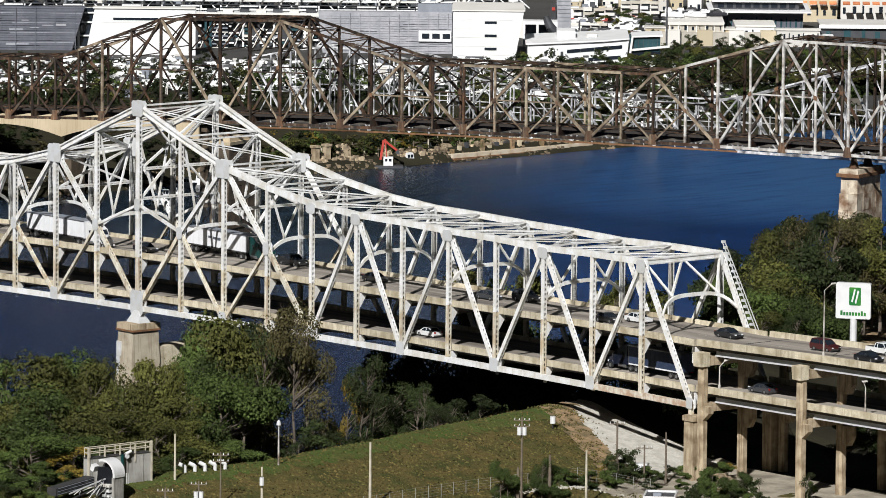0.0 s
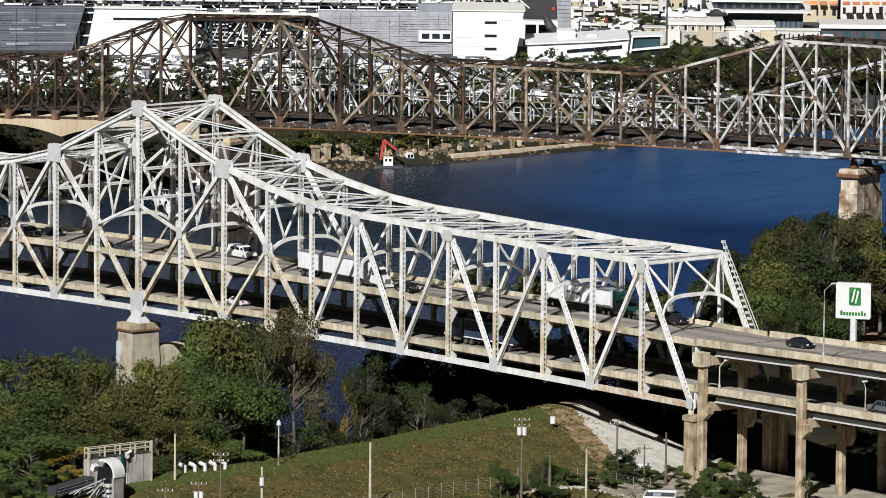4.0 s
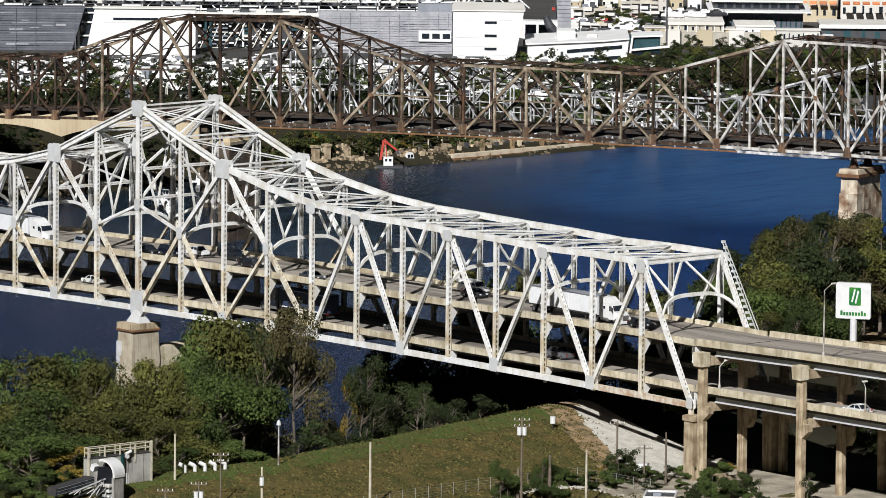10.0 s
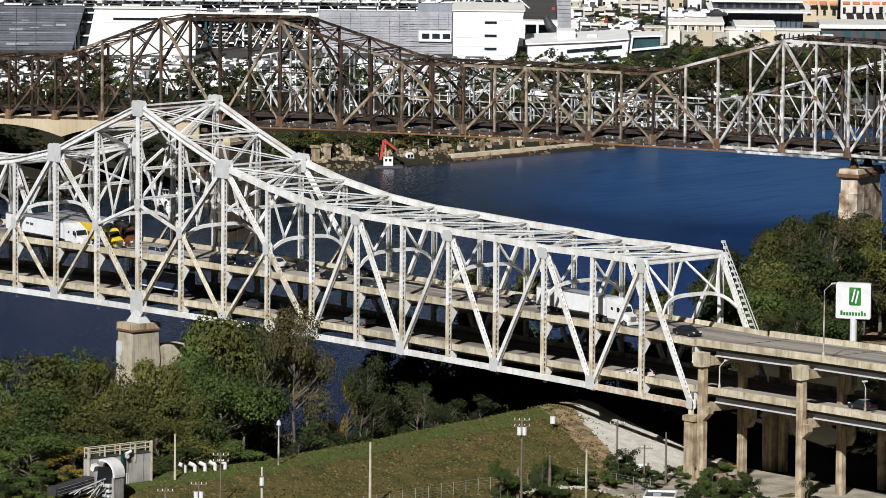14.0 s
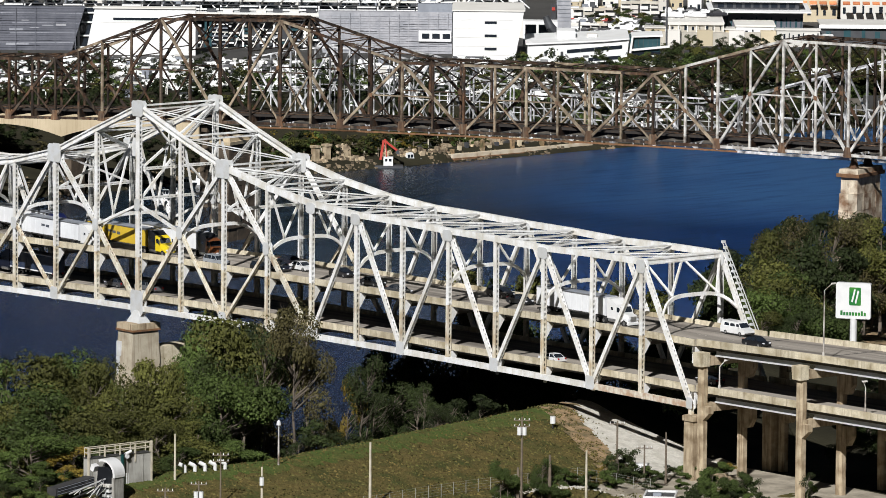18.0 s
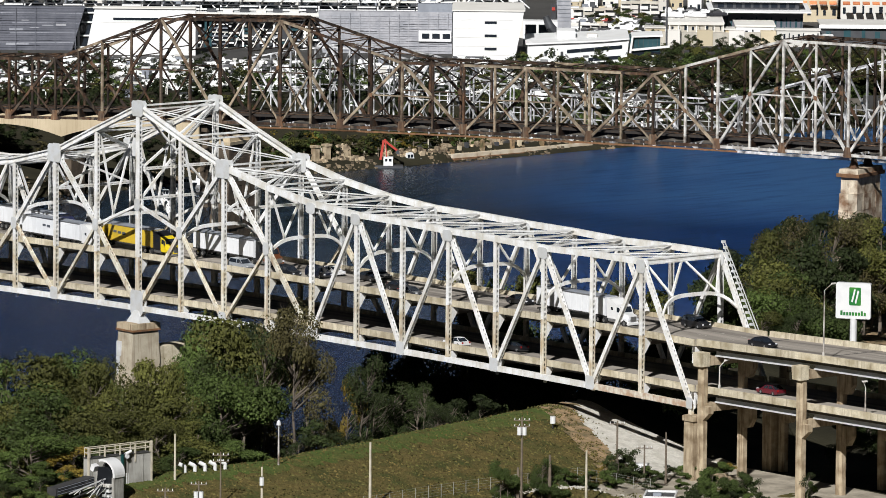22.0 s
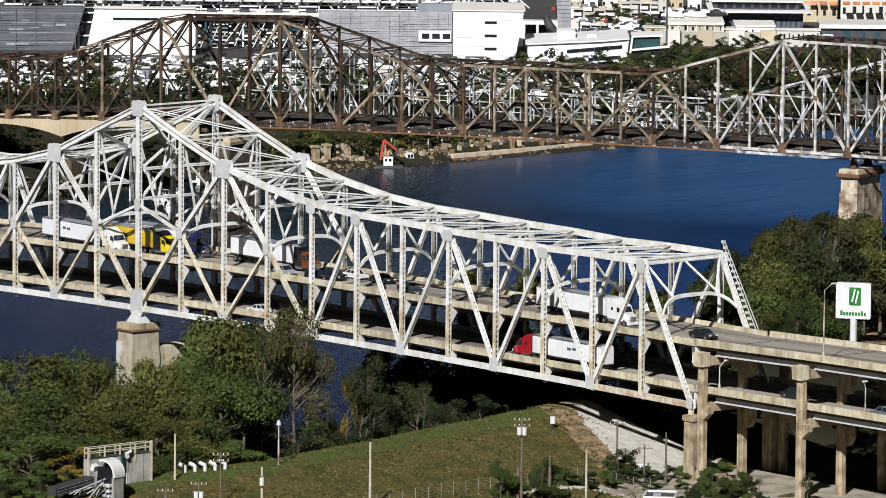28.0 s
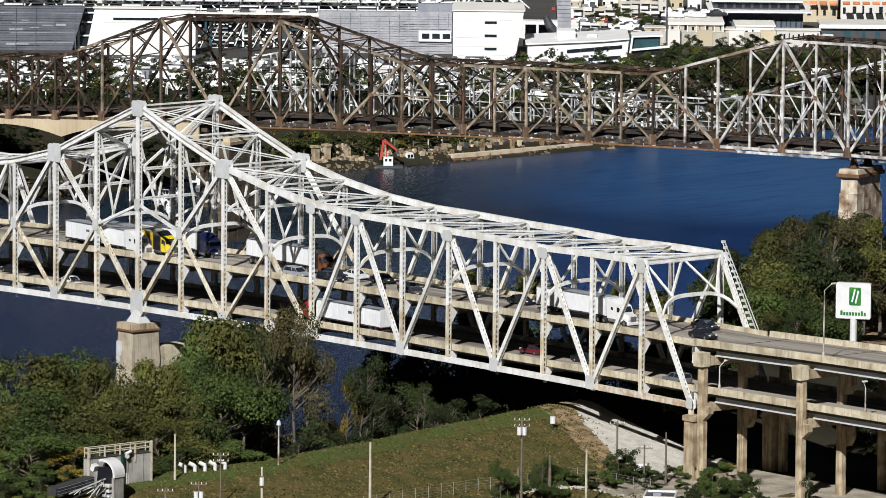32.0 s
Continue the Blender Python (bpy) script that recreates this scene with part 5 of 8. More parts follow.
block = city_thing("stadium_block", "bright white stadium block with three dark slots and a sloping end", "stadium")
part("wall", Mesh().prism([(2.4, 6), (17.3, 6), (20.1, 21.4), (2.4, 21.4)], 5, 26), WHITE, block)
for z in (18.6, 15.3, 12.0):
    slab("slot", block, GLASS_DARK, 10.3, 13.3, 4.9, 4.997, z - 0.35, z + 0.3)
for i in range(5):
    slab("seam", block, PALE, 2.6, 17.2, 4.94, 4.996, 10.4 + i * 2.2, 10.47 + i * 2.2)
slab("coping", block, PALE, 2.2, 20.3, 4.7, 26.2, 21.4, 21.7)
slab("plinth", block, DARK_GREY, 2.5, 10.0, 4.5, 4.96, 9.0, 10.1)

porch = city_thing("entrance_frame", "white open frame with dark bays beside a striped grey pylon", "building")
slab("lintel", porch, WHITE, 20.2, 29, 39, 44, 14.9, 15.7)
slab("base", porch, PALE, 20.2, 29, 39, 44, 8, 11.0)
slab("recess", porch, GLASS_DARK, 20.5, 28.7, 42, 43.9, 11.0, 14.9)
for u in (20.2, 23.6, 28.4):
    slab("post", porch, WHITE, u, u + 0.6, 39, 40, 11.0, 14.9)
pylon = city_thing("striped_pylon", "tall pale grey pylon with horizontal stripes", "building")
slab("shaft", pylon, SCREEN_LIGHT, 28.9, 32.6, 50, 54, 8, 24)
slab("sign", pylon, DARK_GREY, 27.4, 28.8, 49.0, 49.6, 15.2, 19.2)
slab("sign_disc", pylon, RED, 27.7, 28.5, 48.8, 48.996, 17.6, 18.4)
for i in range(9):
    slab("stripe", pylon, GREY_MESH, 29.1, 32.4, 49.9, 49.997, 14.8 + i * 1.0, 14.92 + i * 1.0)
for i in range(6):
    slab("balcony", pylon, WHITE, 32.6, 34.6, 50, 52, 13.0 + i * 1.7, 13.4 + i * 1.7)
arch = city_thing("dark_sculpture", "dark leaning curved steel form beside the entrance", "sculpture")
bend = [(25.9, 17.2, 0.8), (26.5, 15.8, 1.0), (27.2, 14.4, 1.15), (28.4, 13.3, 1.1), (29.8, 13.2, 1.0), (31.0, 13.9, 0.7)]
for (ua, za, ra), (ub, zb, rb) in zip(bend, bend[1:]):
    part("segment", Mesh().tube((ua, 37.0, za), (ub, 37.0, zb), ra, rb, 10), DARK_GREY, arch)
part("foot", Mesh().tube((28.4, 37.0, 9.0), (28.4, 37.0, 13.3), 0.7, 0.6, 8), DARK_GREY, arch)

centre = city_thing("low_pavilion", "long low white building with two dark ribbon windows", "building")
part("wall", Mesh().prism([(21, 6), (45.2, 6), (46.2, 15.2), (40, 14.6), (21, 13.6)], 0, 24), WHITE, centre)
part("roof", Mesh().prism([(20.5, 13.6), (40, 14.6), (46.3, 15.2), (46.3, 15.5), (40, 14.95), (20.5, 13.95)], -0.6, 24.4), WHITE, centre)
for a, b, c, d in ((30.8, 12.0, 44.6, 13.3), (30.8, 9.6, 44.2, 10.7)):
    n = 4
    for i in range(n):
        ua, ub = a + (c - a) * i / n, a + (c - a) * (i + 0.985) / n
        za, zb = b + (d - b) * i / n, b + (d - b) * (i + 0.985) / n
        part("window", Mesh().prism([(ua, za - 0.45), (ub, zb - 0.45), (ub, zb + 0.45), (ua, za + 0.45)], -0.12, -0.004), GLASS_DARK, centre)
for i in range(6):
    slab("louvre", centre, DARK_GREY if i % 2 else PALE, 24.2 + i * 1.0, 24.9 + i * 1.0, -0.1, -0.004, 10.8, 12.0)
slab("roof_house", centre, WHITE, 28.4, 33.0, 8, 16, 13.9, 16.4)
slab("roof_unit", centre, PALE, 36.0, 38.5, 9, 12, 14.2, 15.6)
lantern = city_thing("glass_pavilion", "teal glass pavilion with white roof edges", "building")
slab("glass", lantern, GLASS_TEAL, 46.4, 54.0, 0, 10, 8, 15.6)
part("roof", Mesh().prism([(46.9, 15.7), (54.6, 16.0), (54.6, 16.4), (46.9, 16.1)], -0.7, 10.3), WHITE, lantern)
part("slanted_post", Mesh().beam((46.1, -0.9, 8.8), (47.1, -0.9, 16.2), 0.5, 0.4, (0, 1, 0)), WHITE, lantern)
part("ledge", Mesh().prism([(46.6, 12.3), (56.3, 13.3), (56.3, 13.8), (46.6, 12.8)], -0.8, -0.15), WHITE, lantern)
slab("lower_glass", lantern, GLASS_DARK, 46.7, 54.0, -0.14, -0.005, 10.0, 12.2)
slab("plinth", lantern, WHITE, 48.5, 54.6, -0.6, -0.05, 9.0, 10.0)
for i in range(6):
    slab("mullion", lantern, DARK_GREY, 47.3 + i * 1.2, 47.42 + i * 1.2, -0.12, -0.004, 13.2, 15.6)


def house(u0, u1, v, z1, depth, wall, bays, floors, label, z0=6.0, glass=GLASS_DARK, group="city buildings"):
    b = city_thing("building", label, "building", group)
    slab("wall", b, wall, u0, u1, v, v + depth, z0, z1)
    slab("roof", b, PALE, u0 - 0.3, u1 + 0.3, v - 0.3, v + depth + 0.3, z1, z1 + 0.35)
    w = (u1 - u0) / bays
    h = (z1 - 9.2) / floors
    for j in range(floors):
        for i in range(bays):
            slab("window", b, glass, u0 + (i + 0.3 + 0.1 * ((i * 7 + j) % 3)) * w, u0 + (i + 0.62 + 0.1 * ((i * 5 + j) % 3)) * w, v - 0.06, v - 0.004, 9.2 + (j + 0.38) * h, 9.2 + (j + 0.72 + 0.06 * (i % 3)) * h)
    return b


def garage(u0, u1, v, z0, levels, label, depth=10.0, step=1.35):
    """Open parking decks: pale parapets over dark slots between columns."""
    g = city_thing("parking_garage", label, "building", "parking decks")
    slab("core", g, DARK_GREY, u0 + 0.3, u1 - 0.3, v + 0.5, v + depth, 6.0, z0 + levels * step - 0.4)
    rs = random.Random(int(u0 * 10 + v))
    for j in range(levels):
        z = z0 + j * step
        n = max(2, int((u1 - u0) / 2.3))
        for i in range(n):
            a, b = u0 + (u1 - u0) * i / n, u0 + (u1 - u0) * (i + 1) / n
            slab("parapet", g, rs.choice((LIMESTONE, PALE, PALE, LIMESTONE, WHITE)), a, b - rs.choice((0.03, 0.03, 0.03, 0.5)), v - rs.uniform(0, 0.25), v + 0.3, z + step * (0.3 + 0.1 * ((i * i + j) % 3)), z + step * (0.9 + 0.1 * ((i + j * j) % 3)))
            slab("column", g, PALE, a, a + 0.35, v + 0.05, v + 0.45, z, z + step * 0.42)
    for i in range(int((u1 - u0) / 2.2)):
        a = u0 + i * 2.2
        slab("roof_unit", g, (WHITE, DARK_GREY, PALE, GREY_MESH, BEIGE)[i * 3 % 5], a + 0.2, a + 1.5 + 0.3 * (i % 2), v + 1.0 + 2.2 * (i % 3), v + 2.6 + 2.2 * (i % 3), z0 + levels * step - 0.4, z0 + levels * step + 0.15 + 0.35 * (i * 7 % 3))


LIMESTONE = mat("pale_limestone", (0.56, 0.52, 0.45), 0.85, dark=(0.38, 0.35, 0.30), amount=0.8, scale=0.4, fine=0.3, each=0.12)
for u0, u1, v, levels, depth in ((34, 45, 104, 3, 6), (46.7, 57, 110, 4, 6), (33, 43, 76, 2, 5)):
    garage(u0, u1, v, 9.2, levels, "pale open parking decks with dark slots beyond the pavilion", depth)
lot = Mesh()
for i in range(7):
    for j in range(9):
        lot.add([CITY @ Vector((32 + i * 6 + a, 56 + j * 9 + b, 9.2)) for a, b in ((0, 0), (5.96, 0), (5.96, 8.96), (0, 8.96))], [(0, 1, 2, 3)])
LOT = mat("pale_lot_concrete", (0.42, 0.38, 0.31), 0.9, dark=(0.14, 0.125, 0.10), amount=0.9, scale=0.25, fine=0.4, fine_scale=1.2, spread=0.4)
tagged(new("car_park", data_of(lot, LOT, "car_park")), "pale stained concrete car park behind the pavilion", "car park", "", "structure")
depot = house(57.5, 71.5, 48, 14.6, 26, LIMESTONE, 8, 2, "pale low building with small dark openings and cars on its roof")
for i in range(7):
    slab("pilaster", depot, PALE, 57.6 + i * 2.28, 57.95 + i * 2.28, 47.7, 47.93, 9.2, 14.6)
slab("parapet", depot, PALE, 57.3, 71.7, 47.5, 47.69, 14.3, 15.1)
house(72, 74.4, 47, 13.2, 5, TAN, 2, 1, "small tan brick house beside the pale low building")
house(74.8, 84.6, 49, 13.9, 14, WHITE, 6, 1, "white flat-roofed building beside the arcade")
for i, (u, v, h) in enumerate(((40, 59, 2.4), (47.2, 58, 2.8), (54.2, 60, 3.0), (36, 88, 3.0), (45, 86, 3.4), (52, 84, 3.0), (38, 68, 2.2), (50, 70, 2.4), (43, 96, 3.2), (34.5, 62, 2.6))):
    a = CITY @ Vector((u, v, 0))
    tree(("thin_brown", "broad_olive", "broad_dark")[i % 3], a.x, a.y, h, u * 31, 1.1, 9.1, group="city trees")
house(52, 57, 62, 12.0, 4, BEIGE, 4, 1, "small beige kiosk at the edge of the car park")
house(35, 41, 136, 20.5, 8, BEIGE, 4, 3, "yellow-beige stone building beyond the car park")
house(85, 96, 45, 13.4, 3, PALE, 9, 1, "pale arcade with a row of dark openings")
retaining = city_thing("retaining_wall", "long plain pale retaining wall behind dark shrubs", "wall")
for i in range(8):
    slab("panel", retaining, (LIMESTONE, PALE, LIMESTONE, BEIGE)[i % 4], 52.6 + i * 4.05, 56.55 + i * 4.05, 45, 48, 7, 12.6 + (i % 2) * 0.5)
house(70, 93, 72, 15.1, 20, DARK_SCREEN, 18, 1, "grey-blue low building with a broad overhanging white roof", glass=GLASS_TEAL)
roof = city_thing("overhanging_roof", "broad thin white overhanging roof", "building")
slab("roof", roof, WHITE, 68.5, 95, 69, 93, 15.5, 15.9)
slab("upper_storey", roof, DARK_GREY, 70, 92, 74, 92, 15.9, 17.9)
slab("top", roof, WHITE, 69.5, 93, 73, 93, 17.9, 18.3)
for i in range(9):
    slab("window", roof, GLASS_DARK, 71 + i * 2.3, 72.6 + i * 2.3, 73.8, 73.99, 16.4, 17.5)
glassy = house(96.5, 130, 50, 14.2, 14, DARK_GREY, 8, 1, "low dark green glass building with a white flat roof", glass=GLASS_TEAL)
slab("fascia", glassy, WHITE, 96, 131, 49.2, 49.69, 13.6, 14.5)
slab("canopy", glassy, WHITE, 92, 99.5, 44, 49, 11.6, 12.2)
house(93, 104, 112, 18.2, 14, BEIGE, 5, 2, "beige stone building with large dark windows")
house(105, 119, 116, 19.0, 14, PALE, 6, 2, "pale building with dark square windows")
house(120, 140, 112, 18.0, 14, BEIGE, 9, 2, "beige building with rows of dark windows")
AWNING = mat("orange_awning", (0.62, 0.24, 0.10), 0.8, dark=(0.45, 0.10, 0.05), amount=0.7, scale=0.4, fine=0.2, each=0.3)
for i in range(13):
    awning = city_thing("awning", "orange-red fabric awning over an upper window", "awning", "orange awnings")
    u = 94 + i * 2.6 + (1.0 if i > 3 else 0)
    part("cloth", Mesh().prism([(110.4, 13.9), (111.9, 14.6), (111.9, 14.7), (110.3, 14.1)], u, u + 1.9, "x"), AWNING, awning)
    slab("rail", awning, PALE, u, u + 1.9, 110.3, 110.4, 13.8, 13.92)
for i in range(14):
    u = -130 + i * 17.5
    house(u, u + 9 + (i * 5) % 7, 150 + (i * 13) % 40, 17 + (i * 7) % 6, 12, (BEIGE, PALE, WHITE, GREY_MESH)[i % 4], 5, 2, ("beige", "pale", "white", "grey")[i % 4] + " city block with dark windows beyond the stadium")
for i in range(9):
    u = 33 + i * 4.6
    house(u, u + 3.6, 128 + (i * 7) % 15, 12.6 + (i * 5) % 4, 6, (BEIGE, WHITE, PALE)[i % 3], 2, 2, ("beige", "white", "pale")[i % 3] + " small building at the edge of the car park")
for i in range(26):
    u, v = 34 + (i * 7.3) % 60, 84 + (i * 11) % 40
    tree(("broad_dark", "broad_olive", "broad_green")[i % 3], *(CITY @ Vector((u, v, 0))).xy, 2.6 + (i % 4) * 0.6, i * 47, 1.5, 9.0, group="city trees")
mast = city_thing("mast", "dark slender pole standing behind the pavilion", "pole")
part("shaft", Mesh().tube((56.5, 30, 8), (56.5, 30, 26), 0.25, 0.18, 8), DARK_GREY, mast)

city_ground = Mesh()
for i in range(14):
    for j in range(12):
        u, v = -160 + i * 24, -30 + j * 24
        city_ground.add([CITY @ Vector((u + a, v + b, 9.16)) for a, b in ((0, 0), (24, 0), (24, 24), (0, 24))], [(0, 1, 2, 3)])
tagged(new("pavement", data_of(city_ground, PAVING, "pavement")), "grey paved streets and car parks of the city", "pavement", "", "structure")
# embankment walls, promenade and clutter under the far bridges
quay = city_thing("embankment_wall", "dark weathered embankment wall in stepped lengths", "wall")
for i in range(26):
    u = -150 + i * 12
    slab("panel", quay, FLOORBEAM if i % 7 else PAVING, u, u + 11.7, -46 - (i % 4), -44.8 - (i % 4), 2, (7.0 if u < 30 else 5.8) + (i * 7 % 5) * 0.4)
rnd = random.Random(11)
for i in range(150):
    u, v = rnd.uniform(-122, 118), rnd.uniform(-112, -6)
    a = CITY @ Vector((u, v, 0))
    if a.x > -346:
        continue
    z = ground_z(a.x, a.y)
    shed = city_thing("shed", "small pale waterfront shed or kiosk", "shed", "waterfront sheds")
    w, d, h = rnd.uniform(0.5, 2.4), rnd.uniform(1, 3), rnd.uniform(0.9, 2.8)
    slab("wall", shed, rnd.choice((WHITE, WHITE, WHITE, PALE, GREY_MESH)), u, u + w, v, v + d, z - 2, z + h)
    slab("roof", shed, rnd.choice((PALE, DARK_GREY, WHITE)), u - 0.2, u + w + 0.2, v - 0.2, v + d + 0.2, z + h, z + h + 0.25)
    slab("door", shed, DARK_GREY, u + w * 0.3, u + w * 0.55, v - 0.05, v - 0.004, z, z + h * 0.7)
for i in range(200):
    u, v = rnd.uniform(-125, 125), rnd.uniform(-118, -30)
    a = CITY @ Vector((u, v, 0))
    if a.x > -343:
        continue
    far_tree(rnd.choice(("green", "olive", "dark", "dark", "dark")), a.x, a.y, rnd.uniform(2.8, 5.5) * (1.0 if v > -60 else 1.35), 1.35)
for i in range(110):
    u, v = rnd.uniform(20, 128), rnd.uniform(-125, -14)
    a = CITY @ Vector((u, v, 0))
    if a.x > -343:
        continue
    far_tree(rnd.choice(("dark", "dark", "brown", "green")), a.x, a.y, rnd.uniform(3.5, 7.5), 1.3)
for i in range(300):
    u, v = rnd.uniform(46, 132), rnd.uniform(-46, 40)
    a = CITY @ Vector((u, v, 0))
    far_tree(rnd.choice(("dark", "brown", "brown", "olive", "brown", "olive")), a.x, a.y, rnd.uniform(1.4, 2.6) if v > 6 else rnd.uniform(2.6, 4.6), 1.5, 8.9)
for u, v, h, k in ((20, 0, 4.5, "broad_olive"), (24, -3, 4, "broad_olive"), (40, -8, 5, "broad_green"), (46, -9, 5.5, "broad_olive"), (51, -8, 6, "broad_green"), (56, -5, 7, "broad_dark"), (60, 2, 8, "broad_dark"), (64, -2, 7, "broad_olive"),
                   (62.5, 36, 6.2, "slender_dark"), (71, 36, 5.4, "slender_dark"), (76, 36, 6.2, "slender_dark"), (78.6, 36, 6.6, "broad_dark"), (86, 40, 6, "broad_dark"), (62, 20, 6, "broad_olive"), (68, -6, 7, "broad_green"), (74, -10, 8, "broad_green"),
                   (82, -10, 8, "broad_dark"), (90, -6, 8, "broad_green"), (98, -4, 9, "broad_green"), (106, -6, 9, "broad_olive"), (112, 0, 9, "broad_green"), (34, -12, 4.5, "broad_olive")):
    a = CITY @ Vector((u, v, 0))
    tree(k, a.x, a.y, h * 0.7, u * 31, 1.2, group="city trees")

for i in range(22):
    far_tree(rnd.choice(("green", "olive", "dark")), -346 - rnd.uniform(0, 10), 288 + i * 4.6, rnd.uniform(3, 6.5), 1.3)
# dark brush added to blacken the left of the far bank
for i in range(240):
    x, y = -343 - rnd.uniform(0, 75), rnd.uniform(195, 300)
    far_tree(rnd.choice(("dark", "dark", "dark", "brown")), x, y, rnd.uniform(2.2, 4.6), 1.5)
# rows of parked cars too many to count
CAR_DARK = mat("dark_car_paint", (0.022, 0.022, 0.026), 0.35, spread=0.8, fine=0.1)
for word, material, seed, count in (("white and silver", WHITE, 1, 1000), ("dark", CAR_DARK, 2, 700), ("red", RED, 3, 60)):
    m = Mesh()
    rc = random.Random(seed)
    for i in range(count):
        far_lot = i % 5 == 0
        u, v = (rc.uniform(33, 72), rc.uniform(58, 128)) if far_lot else (rc.uniform(-122, 66), rc.uniform(-74, -6)) if i % 3 else (rc.uniform(50, 135), rc.uniform(-125, -18))
        a = CITY @ Vector((u, v, 0))
        if a.x > -352 or (word == "red" and not far_lot):
            continue
        z = 14.95 if 57.8 < u < 71 and 49 < v < 73 else 9.2 if v > -30 else ground_z(a.x, a.y)
        q = pose(a.x, a.y, z, 0, 0, 50.82 + rc.choice((0, 90, 8)))
        for x0, x1, w, z0, z1, k in ((-2.3, 2.3, 0.9, 0.3, 0.95, 0.94), (-1.4, 1.0, 0.85, 0.95, 1.5, 0.75)):
            m.hexa([q @ Vector(c) for c in ((x0, -w, z0), (x1, -w, z0), (x1, w, z0), (x0, w, z0), (x0 * k, -w * k, z1), (x1 * k, -w * k, z1), (x1 * k, w * k, z1), (x0 * k, w * k, z1))])
    tagged(new("parked_cars", data_of(m, material, "cars")), "%s cars parked along the far waterfront" % word, "cars", "", "stuff")
for i in range(130):
    u, v = rnd.uniform(-122, 134), rnd.uniform(-100, -10)
    a = CITY @ Vector((u, v, 0))
    if a.x > -350:
        continue
    z = 9.16 if v > -30 else ground_z(a.x, a.y)
    h = rnd.uniform(1.8, 3.6)
    lot_lamp = city_thing("lot_lamp", "white car park lamp post with a flat head", "lamp post", "car park lamps")
    part("pole", Mesh().tube((u, v, z - 0.3), (u, v, z + h), 0.17, 0.13, 6), WHITE if i % 4 else DARK_GREY, lot_lamp)
    part("head", Mesh().beam((u - rnd.uniform(0.3, 0.9), v, z + h), (u + rnd.uniform(0.3, 0.9), v, z + h + rnd.uniform(-0.2, 0.3)), 0.22, 0.3, (0, 0, 1)), WHITE if i % 3 else PALE, lot_lamp)
# wharf: long rusty barge, crane barge, old pier stubs, rubble
BARGE_TAN = mat("barge_deck_edge", (0.62, 0.54, 0.42), 0.8, dark=(0.4, 0.28, 0.16), amount=0.7, scale=0.4, fine=0.2)
barge = thing("moored_barge", "long low rust-brown barge with a pale deck edge", "barge")
for i in range(6):
    y = 343 + i * 7.2
    part("hull_section", Mesh().box(-341.5 - i * 0.25, y, -0.6, -338.2 - i * 0.25, y + 7.1, 0.75), RUST_BAND, barge)
    part("coaming", Mesh().box(-341.5 - i * 0.25, y, 0.75, -338.4 - i * 0.25, y + 7.1, 1.6), BARGE_TAN, barge)
for i in range(14):
    y = 344 + i * 3.0
    part("bollard", Mesh().box(-341 - (i % 3), y, 1.6, -340.2 - (i % 3), y + 0.8, 2.6 + (i * 5 % 4) * 0.5), (RUBBLE, BEIGE, DARK_GREY)[i % 3], barge)
crane = thing("crane_barge", "small crane barge with a white cabin and a folded red boom", "crane", m=pose(-337.9, 323.4, 0, 0, 0, 51) @ Matrix.Scale(0.68, 4))
part("hull", Mesh().box(-4.5, -2.2, -0.5, 5.0, 2.2, 0.8), DARK_GREY, crane)
part("cabin", Mesh().box(-1.6, -1.4, 0.8, 1.6, 1.4, 3.6), WHITE, crane)
for u in (-1.1, 0.3):
    part("window", Mesh().box(u, -1.46, 2.2, u + 0.8, -1.404, 3.1), GLASS_DARK, crane)
part("lower_boom", Mesh().beam((-2.6, 0.4, 2.6), (-1.6, 0.6, 9.2), 0.8, 0.5), RED, crane)
part("upper_boom", Mesh().beam((-1.6, 0.6, 9.3), (3.2, 0.6, 5.6), 0.7, 0.45), RED, crane)
part("stay", Mesh().beam((-0.6, 0.2, 3.2), (-1.0, 0.5, 9.6), 0.35, 0.3), RED, crane)
part("bucket", Mesh().prism([(2.8, 6.0), (3.7, 5.6), (3.8, 4.4), (2.6, 4.6)], 0.1, 1.2), DARK_GREY, crane)
for x, y, h in ((-343, 306.2, 5.2), (-343.4, 309.8, 5.3)):
    stub = thing("pier_stub", "square weathered concrete post of an old wharf", "post", "wharf posts")
    part("shaft", Mesh().box(x - 0.7, y - 0.7, -1, x + 0.7, y + 0.7, h), CONCRETE, stub)
    part("cap", Mesh().box(x - 0.9, y - 0.9, h, x + 0.9, y + 0.9, h + 0.5), CONCRETE, stub)
rubble = Mesh()
for i in range(1500):
    y = rnd.uniform(200, 400)
    x = -337.5 - abs(rnd.gauss(0, 4.5))
    if noise.noise((x * 0.25, y * 0.14, 4)) < -0.02:
        continue
    s = rnd.uniform(0.1, 0.26) * rnd.choice((1, 1, 1, 2.2))
    z = max(ground_z(x, y), -0.2)
    q = [Vector((x + s * a * rnd.uniform(0.6, 1), y + s * b * rnd.uniform(0.6, 1), z + (s * rnd.uniform(0.5, 0.9) if c else -0.4))) for c in (0, 1) for a, b in ((-1, -1), (1, -1), (1, 1), (-1, 1))]
    rubble.hexa(q)
WHARF = mat("wharf_debris", (0.50, 0.40, 0.27), 0.9, dark=(0.06, 0.038, 0.024), amount=1.0, scale=0.7, spread=0.6, fine=0.4, fine_scale=3, streak=(0.12, 0.06, 0.03), streak_amount=0.6)
